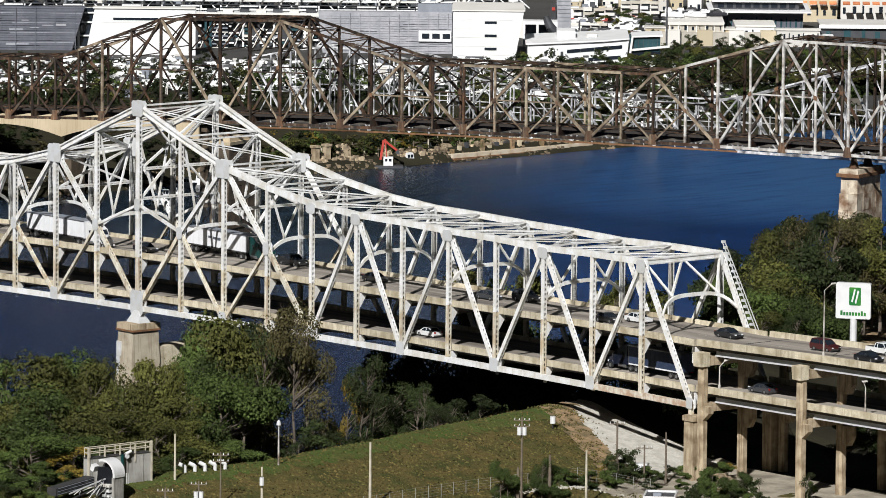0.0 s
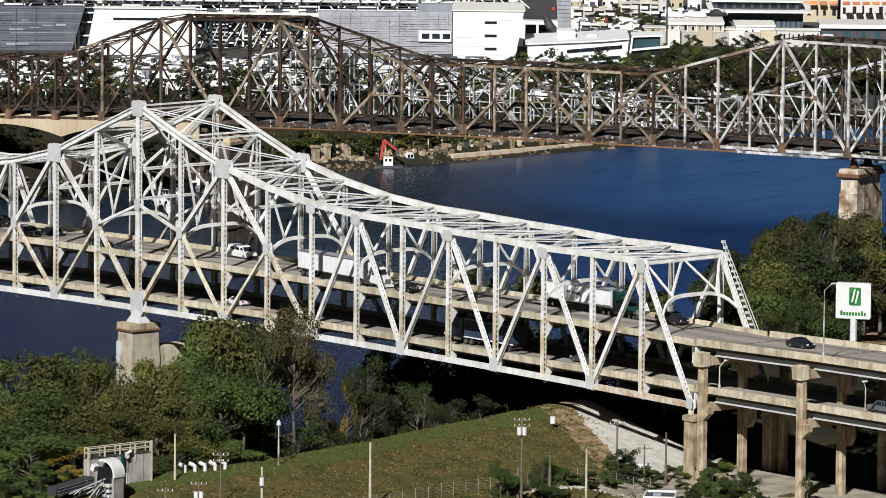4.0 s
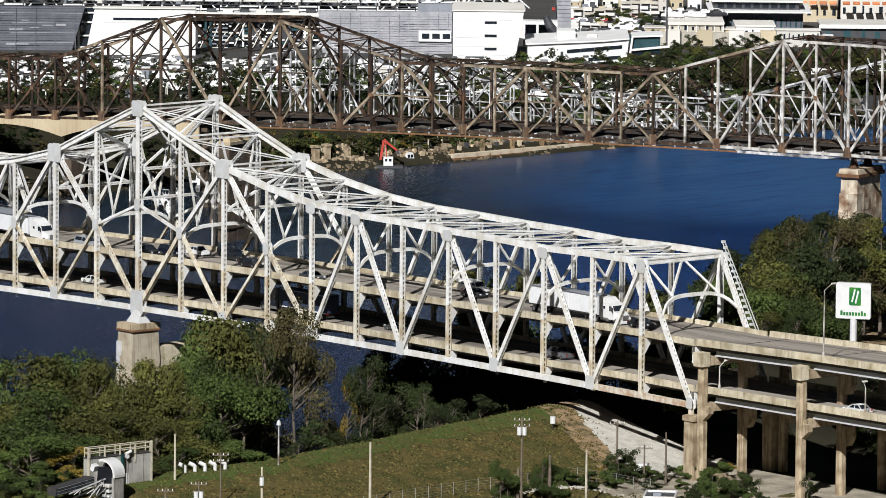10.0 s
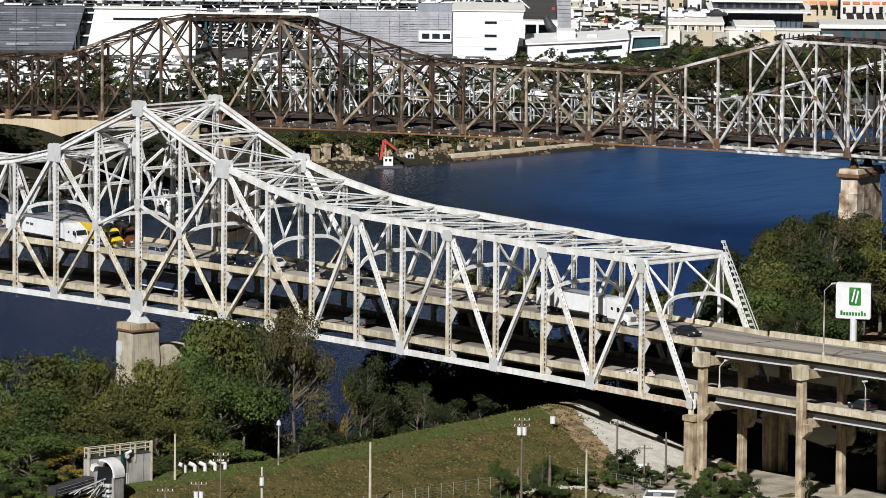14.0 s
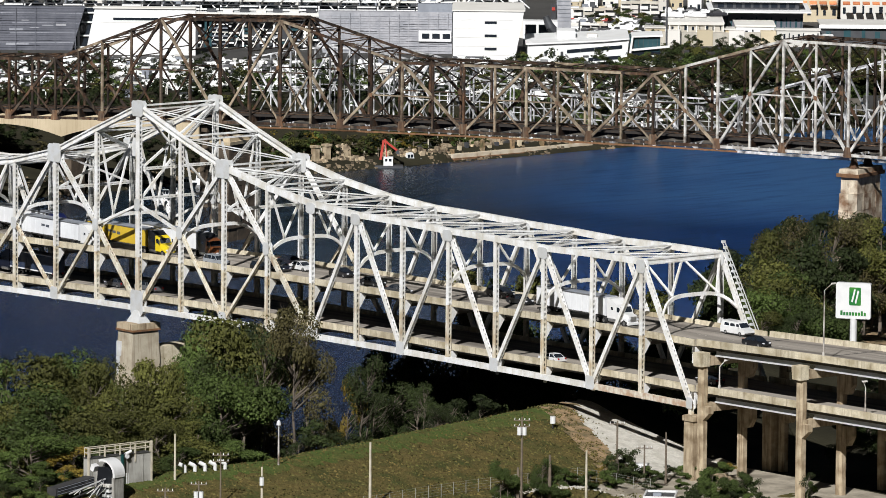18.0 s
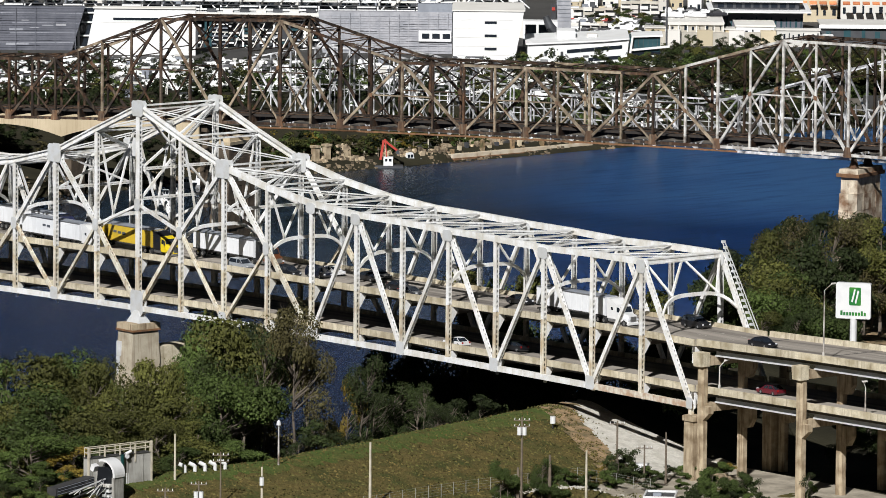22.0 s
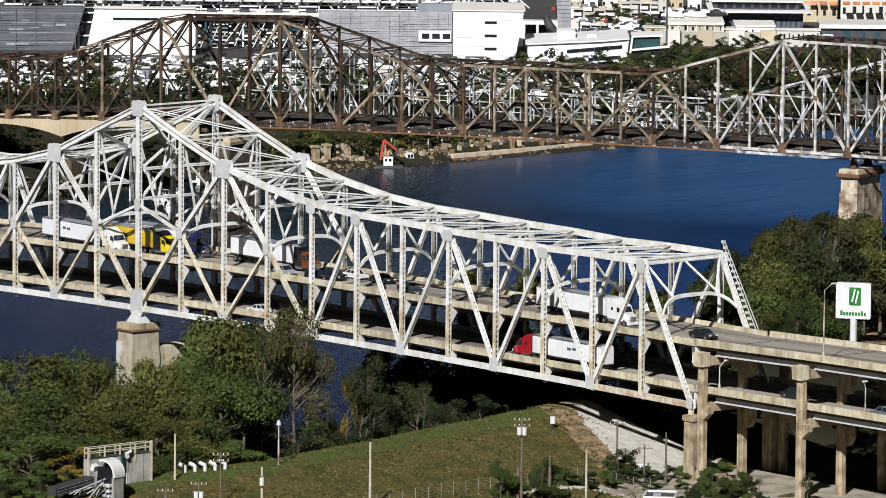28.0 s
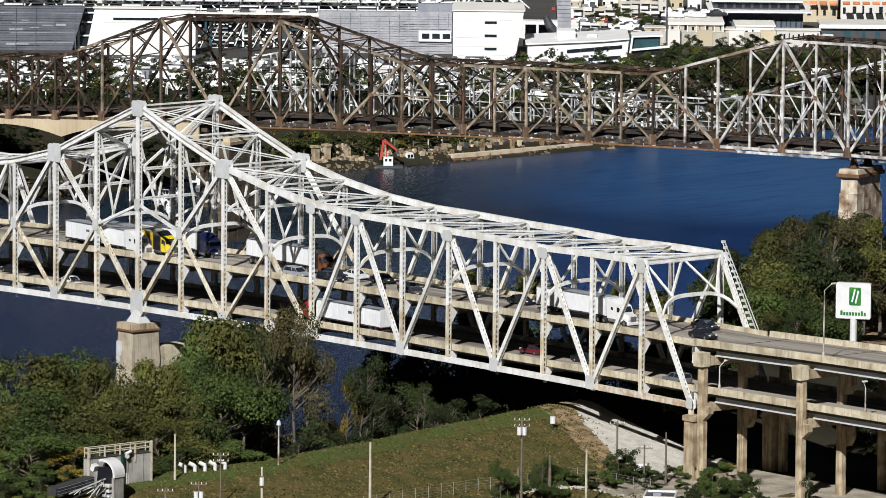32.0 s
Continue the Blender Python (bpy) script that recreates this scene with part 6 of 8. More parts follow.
# broken wharf walls, a small boat and brush along the far waterline
for y0, y1, z0, z1, slope, word in ((314.2, 317.4, 0, 5.4, 1.4, "tan"), (319.2, 322.6, 0, 2.9, 0.5, "tan"), (336.3, 341.2, 0, 4.0, 0.8, "grey"), (344.7, 347.2, 0.6, 3.4, 0.7, "tan"), (349.0, 351.4, 0.6, 2.6, 0.2, "tan"), (353.5, 355.0, 0.6, 3.6, 0.3, "tan"),
                                    (357.0, 361.5, 0.6, 4.0, 0.6, "tan"), (362.5, 364.4, 0.6, 3.2, 0.3, "grey"), (366.0, 370.5, 0.6, 3.4, 0.5, "tan"), (372.0, 376.0, 0.6, 2.9, 0.4, "grey")):
    wall = thing("ruined_wall", "broken %s concrete wall of an old wharf" % word, "wall", "wharf ruins")
    stone = WHARF if word == "tan" else PAVING
    part("block", Mesh().prism([(y0, z0 - 2), (y1, z0 - 2), (y1 - slope * 0.3, z1 * 0.8), (y1 - slope, z1), (y0 + slope * 0.4, z1 * 0.9), (y0, z1 * 0.55)], -346.5, -343.6, "x"), stone, wall)
    part("footing", Mesh().box(-343.5, y0 - 0.6, -1, -342.4, y1 + 0.4, 0.55), RIPRAP, wall)
for i in range(46):
    y = 297 + i * 1.85 + rnd.uniform(-0.6, 0.6)
    x = -342.2 - rnd.uniform(0, 6) - (1.5 if y > 343 else 0)
    h = max(0.0, ground_z(x, y)) + rnd.uniform(1.0, 3.4)
    pile = thing("timber_pile", "grey-tan timber pile of the ruined wharf", "post", "wharf piles")
    part("shaft", Mesh().tube((x, y, -1), (x + rnd.uniform(-0.15, 0.15), y + rnd.uniform(-0.3, 0.3), h), 0.2, 0.17, 7), PALE_WOOD if i % 3 else WOOD, pile)
    if i % 3 == 0:
        part("crosspiece", Mesh().beam((x, y - 0.2, h - 0.5), (x - 0.2, y + rnd.uniform(1.4, 2.6), h - rnd.uniform(0.3, 1.1)), 0.2, 0.22, (0, 0, 1)), WOOD, pile)
for i in range(120):
    y = rnd.uniform(288, 346)
    far_tree(rnd.choice(("dark", "dark", "olive", "brown", "green")), -343.2 - rnd.uniform(0, 9), y, rnd.uniform(1.2, 3.8), 1.2)
debris = Mesh()
for i in range(420):
    y = rnd.uniform(296, 384)
    x = -341.0 - abs(rnd.gauss(0, 5.0)) - (2.0 if y > 343 else 0.0)
    w, d, h = rnd.uniform(0.15, 0.75), rnd.uniform(0.15, 0.5), rnd.uniform(0.2, 1.1)
    if noise.noise((y * 0.16, 2, 7)) < -0.1:
        continue
    z = max(0.0, ground_z(x, y))
    t = rnd.uniform(-0.5, 0.5)
    debris.hexa([(x + a * d, y + b * w, z - 0.5) for a, b in ((-1, -1), (1, -1), (1, 1), (-1, 1))] + [(x + a * d * 0.8, y + b * w * 0.8 + t, z + h * rnd.uniform(0.5, 1.0)) for a, b in ((-1, -1), (1, -1), (1, 1), (-1, 1))])
tagged(new("wharf_debris", data_of(debris, WHARF, "debris")), "tan and brown broken concrete and timber heaped along the wharf", "debris", "", "stuff")
def small_boat(x, y, turn, k, label):
    b = thing("small_boat", label, "boat", "moored boats", m=pose(x, y, 0, 0, 0, turn) @ Matrix.Scale(k, 4))
    part("hull", Mesh().prism([(-2.2, 0.9), (-1.9, -0.3), (1.7, -0.3), (2.6, 1.1)], -0.9, 0.9), WHITE, b)
    part("cabin", Mesh().prism([(-1.3, 0.9), (0.9, 0.9), (0.5, 2.6), (-1.1, 2.6)], -0.7, 0.7), WHITE, b)
    part("deck", Mesh().box(-2.0, -0.8, 0.9, -1.32, 0.8, 0.96), DARK_GREY, b)
    for u in (-0.9, -0.1):
        part("window", Mesh().box(u, -0.75, 1.5, u + 0.6, -0.704, 2.2), GLASS_DARK, b)


small_boat(-341.0, 332.2, 80, 1.0, "small white cabin boat moored at the bank")
for x, y, turn, k in ((-319.4, 246.2, 40, 0.8), (-322.5, 250.8, 60, 0.7), (-312.0, 240.0, 50, 0.8), (-333.6, 262.3, 70, 0.9), (-328.0, 256.0, 45, 0.7), (-306.5, 233.5, 48, 0.8), (-336.0, 268.6, 30, 1.0)):
    small_boat(x, y, turn, k, "white cabin boat moored in the slack water off the far bank")
for x, y, h in ((-436.3, 502.5, 3.6), (-427.8, 502.3, 3.2), (-425.4, 505.9, 3.6), (-425.5, 510.8, 3.0), (-431.0, 491.0, 3.4), (-426.5, 486.5, 2.8), (-424.0, 514.5, 3.2)):
    tree("broad_dark", x, y, h, x * 7, 1.0, 9.1, group="city trees")
for i in range(70):
    y = 292 + i * 0.98
    far_tree(rnd.choice(("green", "olive", "olive", "yellow", "brown", "dark")), -343.5 - rnd.uniform(0, 9), y, rnd.uniform(1.8, 5.8) * (1.0 if y < 343 else 0.6), 1.2)
tagged(new("bank_rubble", data_of(rubble, RIPRAP, "rubble")), "pale and brown broken stone along the far waterline", "rubble", "", "stuff")
# dark brush added to blacken the bank behind the two far bridges
for i in range(1050):
    u, v = (rnd.uniform(30, 135), rnd.uniform(-130, -16)) if i % 2 else (rnd.uniform(-122, 50), rnd.uniform(-112, -8))
    a = CITY @ Vector((u, v, 0))
    if a.x < -343:
        far_tree(rnd.choice(("dark", "dark", "dark", "brown")), a.x, a.y, rnd.uniform(1.6, 3.6), 1.4)
# more of the blackening brush upstream
for i in range(280):
    x, y = rnd.uniform(-392, -338), rnd.uniform(425, 520)
    far_tree(rnd.choice(("dark", "dark", "brown", "dark", "green")), x, y, rnd.uniform(2.4, 5.4), 1.4)
plant_woods()


# ---- vehicles ----
def paint(name, c, rough=0.3, coat=0.5):
    return mat("paint_" + name, c, rough, dark=tuple(k * 0.8 for k in c), amount=0.5, scale=0.7, fine=0.08, coat=coat)


P_WHITE, P_BLACK, P_NAVY, P_SILVER = paint("white", (0.72, 0.72, 0.72)), paint("black", (0.012, 0.013, 0.016)), paint("navy", (0.008, 0.011, 0.024)), paint("silver", (0.33, 0.35, 0.38))
P_RED, P_MAROON, P_GREEN, P_YELLOW = paint("red", (0.33, 0.012, 0.018)), paint("maroon", (0.06, 0.012, 0.012)), paint("dark_green", (0.006, 0.045, 0.042)), paint("yellow", (0.72, 0.55, 0.02))
P_ORANGE, P_BLUE, P_GREY = paint("orange_brown", (0.15, 0.05, 0.018)), paint("blue", (0.008, 0.013, 0.062)), paint("grey", (0.05, 0.053, 0.06))
TRAILER_WHITE = mat("trailer_white", (0.74, 0.75, 0.77), 0.45, dark=(0.62, 0.63, 0.65), amount=0.6, scale=0.4, streak=(0.5, 0.5, 0.48), streak_amount=0.3, fine=0.06)
TRAILER_YELLOW = mat("trailer_yellow", (0.58, 0.40, 0.035), 0.5, dark=(0.44, 0.30, 0.03), amount=0.6, scale=0.4, fine=0.08)
TRAILER_NAVY = mat("trailer_navy", (0.03, 0.045, 0.085), 0.5, dark=(0.02, 0.03, 0.06), amount=0.6, scale=0.4, fine=0.08)
TYRE = mat("tyre_rubber", (0.02, 0.02, 0.02), 0.9, fine=0.3)
CHROME = mat("steel_rim", (0.55, 0.56, 0.58), 0.3, metal=0.9, dark=(0.3, 0.3, 0.3), amount=0.5, scale=4)
CHASSIS = mat("chassis_black", (0.03, 0.03, 0.032), 0.7, dark=(0.05, 0.045, 0.04), amount=0.6, scale=1)
TAIL = mat("lamp_red", (0.35, 0.01, 0.01), 0.3, fine=0.1)
LAMP = mat("headlamp_glass", (0.75, 0.77, 0.8), 0.15, fine=0.1)
MARK = mat("dark_lettering", (0.08, 0.09, 0.11), 0.6, fine=0.1)


def wheel_data(r, w):
    t, k = Mesh(), Mesh()
    n = 16
    o = [(r * 0.62, -w / 2), (r * 0.94, -w / 2), (r, -w * 0.32), (r, w * 0.32), (r * 0.94, w / 2), (r * 0.62, w / 2)]
    ring = [(math.cos(2 * math.pi * i / n), math.sin(2 * math.pi * i / n)) for i in range(n)]
    t.v = [(c * a, b, s * a) for c, s in ring for a, b in o]
    m = len(o)
    t.f = [(i * m + j, i * m + (j + 1) % m, ((i + 1) % n) * m + (j + 1) % m, ((i + 1) % n) * m + j) for i in range(n) for j in range(m)]
    for s in (-1, 1):
        k.tube((0, s * w * 0.3, 0), (0, s * w * 0.44, 0), r * 0.63, r * 0.56, 12).tube((0, s * w * 0.4, 0), (0, s * w * 0.52, 0), r * 0.2, r * 0.15, 8)
    return data_of(t, TYRE, "tyre", True), data_of(k, CHROME, "rim")


BIG, SMALL = wheel_data(0.5, 0.55), wheel_data(0.34, 0.24)


def wheels(p, spots, kind):
    for x, y in spots:
        tyre = part("wheel", kind[0], None, p)
        tyre.location = (x, y, 0.5 if kind is BIG else 0.34)
        part("rim", kind[1], None, tyre)


def semi(label, trailer, cab, bars=0, skirt=None, short=False, sleeper=None):
    """Tractor with sleeper and box trailer; forward is +x, the origin on the road under its middle."""
    t = thing("semi_truck", label, "truck", "trucks on the bridge")
    r = -8.5 if short else -10.75
    e = r + (12.0 if short else 16.15)
    box = part("trailer", Mesh().hexa([(r, -1.3, 1.15), (e, -1.3, 1.15), (e, 1.3, 1.15), (r, 1.3, 1.15), (r, -1.3, 4.0), (e, -1.3, 4.0), (e, 1.3, 4.0), (r, 1.3, 4.0)]), trailer, t)
    for s in (-1, 1):
        part("top_rail", Mesh().beam((r - 0.02, s * 1.3, 3.98), (e + 0.02, s * 1.3, 3.98), 0.07, 0.16, (0, 0, 1)), CHROME, box)
        part("bottom_rail", Mesh().beam((r, s * 1.31, 1.2), (e, s * 1.31, 1.2), 0.06, 0.2, (0, 0, 1)), skirt or CHASSIS, box)
        for i in range(1, 12):
            x = r + (e - r) * i / 12
            part("rib", Mesh().box(x - 0.03, s * 1.315 - 0.012, 1.32, x + 0.03, s * 1.315 + 0.012, 3.88), trailer, box)
        for i in range(bars):
            x = r + (e - r) * (0.36 + 0.075 * i)
            part("lettering", Mesh().box(x, s * 1.34 - 0.008, 2.7 - 0.1 * i, x + 0.9, s * 1.34 + 0.008, 3.05 - 0.05 * i), MARK, box)
    # grey instead of trailer paint: the roof's shadowed look put into its colour
    part("roof", Mesh().box(r + 0.05, -1.24, 4.0, e - 0.05, 1.24, 4.06), GREY_MESH, box)
    for s in (-1, 1):
        part("rear_door", Mesh().box(r - 0.06, min(0.02 * s, 1.24 * s), 1.25, r - 0.003, max(0.02 * s, 1.24 * s), 3.92), trailer, box)
        part("tail_lamp", Mesh().box(r - 0.08, s * 1.0 - 0.2, 1.02, r + 0.02, s * 1.0 + 0.2, 1.14), TAIL, box)
        part("landing_leg", Mesh().box(e - 3.2, s * 0.9 - 0.08, 0.3, e - 3.05, s * 0.9 + 0.08, 1.15), CHASSIS, box)
    part("bumper", Mesh().box(r, -1.15, 0.5, r + 0.12, 1.15, 0.68), CHASSIS, box)
    part("slider", Mesh().box(r + 0.3, -0.7, 0.6, r + 3.4, 0.7, 1.15), CHASSIS, box)
    part("chassis", Mesh().box(e - 2.3, -0.5, 0.6, e + 4.9, 0.5, 0.95), CHASSIS, t)
    c = e + 0.5
    part("sleeper", Mesh().prism([(c, 0.95), (c + 2.0, 0.95), (c + 2.0, 3.3), (c + 0.9, 3.95), (c, 4.0)], -1.22, 1.22), sleeper or cab, t)
    body = part("cab", Mesh().prism([(c + 2.0, 0.75), (c + 3.25, 0.75), (c + 3.25, 2.05), (c + 2.85, 2.95), (c + 2.0, 3.28)], -1.2, 1.2), cab, t)
    part("hood", Mesh().hexa([(c + 3.25, -1.12, 0.6), (c + 4.75, -0.95, 0.6), (c + 4.75, 0.95, 0.6), (c + 3.25, 1.12, 0.6), (c + 3.25, -1.0, 2.05), (c + 4.65, -0.75, 1.65), (c + 4.65, 0.75, 1.65), (c + 3.25, 1.0, 2.05)]), cab, t)
    part("windshield", Mesh().hexa([(c + 3.2, -1.05, 2.1), (c + 3.29, -1.05, 2.1), (c + 3.29, 1.05, 2.1), (c + 3.2, 1.05, 2.1), (c + 2.86, -0.98, 2.88), (c + 2.93, -0.98, 2.88), (c + 2.93, 0.98, 2.88), (c + 2.86, 0.98, 2.88)]), GLASS_DARK, body)
    part("grille", Mesh().box(c + 4.72, -0.55, 0.75, c + 4.79, 0.55, 1.55), CHROME, t)
    part("bumper", Mesh().box(c + 4.55, -1.15, 0.3, c + 4.95, 1.15, 0.62), CHROME if cab is not P_WHITE else P_WHITE, t)
    for s in (-1, 1):
        part("side_window", Mesh().prism([(c + 2.25, 2.05), (c + 3.1, 2.05), (c + 2.8, 2.8), (c + 2.25, 2.8)], s * 1.205 - 0.012, s * 1.205 + 0.012), GLASS_DARK, body)
        part("sleeper_window", Mesh().box(c + 0.9, s * 1.225 - 0.012, 2.3, c + 1.35, s * 1.225 + 0.012, 2.7), GLASS_DARK, t)
        part("headlamp", Mesh().box(c + 4.6, s * 0.82 - 0.18, 0.95, c + 4.78, s * 0.82 + 0.18, 1.2), LAMP, t)
        part("mirror", Mesh().box(c + 3.15, s * 1.38 - 0.08, 1.95, c + 3.28, s * 1.38 + 0.08, 2.65), CHASSIS, t)
        part("fuel_tank", Mesh().tube((c + 0.3, s * 0.95, 0.72), (c + 2.1, s * 0.95, 0.72), 0.32, 0.32, 10), CHROME, t)
        part("fender", Mesh().prism([(c + 3.35, 0.75), (c + 4.5, 0.75), (c + 4.3, 1.22), (c + 3.6, 1.22)], s * 1.02 - 0.16, s * 1.02 + 0.16), cab, t)
        part("exhaust", Mesh().tube((c - 0.15, s * 1.0, 0.9), (c - 0.15, s * 1.0, 3.8), 0.09, 0.09, 8), CHROME, t)
    wheels(t, [(x, y) for x in (r + 1.1, r + 2.4, e - 1.6, e - 0.3) for y in (-1.0, 1.0)] + [(c + 3.95, -1.0), (c + 3.95, 1.0)], BIG)
    return t


def car(name, label, color, kind="sedan"):
    """A road car, van or pickup; forward is +x, the origin on the road under its middle."""
    t = thing(name, label, {"van": "van", "pickup": "pickup"}.get(kind, "car"), "cars on the bridge")
    if kind == "sedan":
        length, h, belt, w = 4.7, 1.45, 0.92, 0.9
        lower = [(-2.35, 0.45), (-2.2, 0.25), (2.2, 0.25), (2.35, 0.5), (2.3, 0.68), (1.05, 0.92), (-1.5, 0.97), (-2.3, 0.92)]
        cabin, roof = [(-1.75, 0.94), (1.15, 0.9), (0.35, 1.4), (-1.0, 1.42)], [(-1.0, 1.42), (0.35, 1.4), (0.25, 1.47), (-0.9, 1.48)]
    elif kind == "suv":
        length, h, belt, w = 4.9, 1.78, 1.08, 0.95
        lower = [(-2.4, 0.55), (-2.3, 0.32), (2.3, 0.32), (2.45, 0.6), (2.4, 0.92), (1.2, 1.1), (-2.35, 1.12)]
        cabin, roof = [(-2.3, 1.1), (1.3, 1.08), (0.55, 1.68), (-2.05, 1.7)], [(-2.08, 1.7), (0.55, 1.68), (0.4, 1.77), (-1.95, 1.78)]
    elif kind == "van":
        length, h, belt, w = 5.6, 2.1, 1.2, 1.0
        lower = [(-2.8, 0.5), (-2.75, 0.32), (2.6, 0.32), (2.8, 0.55), (2.75, 0.95), (1.85, 1.2), (-2.78, 1.25)]
        cabin, roof = [(-2.76, 1.24), (1.9, 1.2), (1.1, 1.95), (-2.66, 2.0)], [(-2.68, 2.0), (1.1, 1.95), (0.9, 2.08), (-2.55, 2.12)]
    else:
        length, h, belt, w = 5.7, 1.85, 1.1, 0.98
        lower = [(-2.85, 0.6), (-2.8, 0.4), (2.7, 0.4), (2.85, 0.65), (2.8, 1.0), (1.5, 1.12), (-2.82, 1.12)]
        cabin, roof = [(-0.9, 1.1), (1.55, 1.1), (0.85, 1.75), (-0.75, 1.78)], [(-0.78, 1.78), (0.85, 1.75), (0.7, 1.84), (-0.65, 1.86)]
    body = part("body", Mesh().prism(lower, -w, w), color, t)
    k = w * 0.8
    n = len(cabin)
    solid = kind == "van"
    glass = Mesh().add([(x, -(w - 0.04 if i < 2 else k), z) for i, (x, z) in enumerate(cabin)] + [(x, (w - 0.04 if i < 2 else k), z) for i, (x, z) in enumerate(cabin)],
                       [tuple(range(n)), tuple(range(2 * n - 1, n - 1, -1))] + [(i, n + i, n + (i + 1) % n, (i + 1) % n) for i in range(n)])
    part("cabin" if solid else "glasshouse", glass, color if solid else GLASS_DARK, t)
    part("roof", Mesh().prism(roof, -k - 0.02, k + 0.02), color, t)
    a, b = cabin[0], cabin[1]
    for s in (-1, 1):
        if solid:
            for x0, x1 in ((0.75, 1.45), (-0.6, 0.5), (-1.9, -0.8)):
                part("side_window", Mesh().hexa([(x0, s * 0.95 - 0.02, 1.4), (x1, s * 0.95 - 0.02, 1.4), (x1, s * 0.95 + 0.02, 1.4), (x0, s * 0.95 + 0.02, 1.4), (x0, s * 0.87 - 0.02, 1.8), (x1 - 0.25, s * 0.87 - 0.02, 1.8), (x1 - 0.25, s * 0.87 + 0.02, 1.8), (x0, s * 0.87 + 0.02, 1.8)]), GLASS_DARK, t)
        else:
            for x0, x1 in ((cabin[1][0], cabin[2][0]), (-0.25, -0.28), (cabin[0][0], cabin[3][0])):
                part("pillar", Mesh().beam((x0, s * (w - 0.035), cabin[0][1]), (x1, s * (k + 0.012), cabin[2][1]), 0.1, 0.05), color, t)
        part("headlamp", Mesh().box(length / 2 - 0.16, s * (w - 0.25) - 0.17, 0.62, length / 2 + 0.0, s * (w - 0.25) + 0.17, 0.8), LAMP, t)
        part("tail_lamp", Mesh().box(-length / 2 - 0.01, s * (w - 0.2) - 0.14, 0.7, -length / 2 + 0.12, s * (w - 0.2) + 0.14, 0.95), TAIL, t)
        part("mirror", Mesh().box(b[0] - 0.5, s * (w + 0.09) - 0.08, belt + 0.02, b[0] - 0.35, s * (w + 0.09) + 0.08, belt + 0.16), color, t)
    if solid:
        part("windshield", Mesh().hexa([(1.78, -0.88, 1.28), (1.86, -0.88, 1.28), (1.86, 0.88, 1.28), (1.78, 0.88, 1.28), (1.18, -0.8, 1.9), (1.26, -0.8, 1.9), (1.26, 0.8, 1.9), (1.18, 0.8, 1.9)]), GLASS_DARK, t)
    if kind == "pickup":
        part("bed", Mesh().box(-2.7, -0.8, 1.13, -1.0, 0.8, 1.15), CHASSIS, t)
    part("sill", Mesh().box(-length / 2 + 0.1, -w + 0.05, 0.2, length / 2 - 0.1, w - 0.05, 0.3), CHASSIS, t)
    part("bumper", Mesh().box(length / 2 - 0.12, -w + 0.08, 0.35, length / 2 + 0.06, w - 0.08, 0.55), color if kind == "sedan" else CHASSIS, t)
    x = length * 0.29
    wheels(t, [(-x, -w + 0.1), (-x, w - 0.1), (x, -w + 0.1), (x, w - 0.1)], SMALL)
    return t


def drive(ob, k, y, rows):
    """Keys a vehicle along its lane: seconds and metres along the bridge."""
    turn = 0 if k == UP else 180
    walk(ob, [(t, pose(x, y, road_z(x, k) + 0.01, 0, 0, turn)) for t, x in rows])


stopped_truck = semi("white box trailer and white tractor standing in a traffic lane", TRAILER_WHITE, P_WHITE)
green_truck = semi("white box trailer behind a dark green tractor", TRAILER_WHITE, P_GREEN, 3)
white_truck = semi("long white box trailer pulled by a white tractor", TRAILER_WHITE, P_WHITE, 2)
# sleeper made black to give the dark gap between trailer and cab
yellow_truck = semi("yellow box trailer behind a bright yellow tractor with a black sleeper", TRAILER_YELLOW, P_YELLOW, 3, sleeper=P_BLACK)
# tractor paint and sleeper darkened, shadow on the cab put into their colour
orange_truck = semi("white box trailer pulled by an orange-brown tractor with a black sleeper", TRAILER_WHITE, P_ORANGE, sleeper=P_BLACK)
blue_truck = semi("white box trailer pulled by a dark blue tractor", TRAILER_WHITE, P_BLUE)
v_car_white = car("car", "white sedan waiting in traffic", P_WHITE)
v_car_dark1 = car("car", "black sedan in the queue", P_BLACK)
v_car_dark2 = car("suv", "dark navy sport utility car in the queue", P_NAVY, "suv")
v_car_dark3 = car("car", "black sedan in the queue", P_BLACK)
v_car_silver_van = car("suv", "silver people carrier creeping along the parapet", P_SILVER, "suv")
v_car_dark4 = car("suv", "black sport utility car in the queue", P_BLACK, "suv")
v_car_dark5 = car("car", "dark grey sedan in the queue", P_GREY)
v_suv_dark6 = car("suv", "black sport utility car rolling past the queue", P_BLACK, "suv")
v_car_dark7 = car("car", "black sedan rolling slowly across the roadway", P_BLACK)
v_van_white = car("van", "white passenger van with dark windows", P_WHITE, "van")
v_car_dark8 = car("car", "black sedan overtaking slowly", P_NAVY)
v_c1 = car("car", "black sedan leaving the bridge", P_BLACK)
v_c2 = car("pickup", "white pickup leaving the bridge", P_WHITE, "pickup")
v_c3 = car("suv", "dark red sport utility car", P_MAROON, "suv")
v_c4 = car("car", "black sedan leaving the bridge", P_BLACK)
v_c5 = car("car", "white sedan leaving the bridge", P_WHITE)
v_c6 = car("car", "black sedan close to the parapet", P_BLACK)
v_c7 = car("suv", "black sport utility car leaving the bridge", P_BLACK, "suv")
v_c8 = car("car", "grey sedan leaving the bridge", P_GREY)
v_c9 = car("car", "black sedan leaving the bridge", P_BLACK)
v_c10 = car("pickup", "black pickup ahead of a truck", P_BLACK, "pickup")
v_c11 = car("car", "black sedan stopped behind a truck", P_BLACK)
red_truck = semi("white box trailer behind a red tractor on the lower deck", TRAILER_WHITE, P_RED, 2)
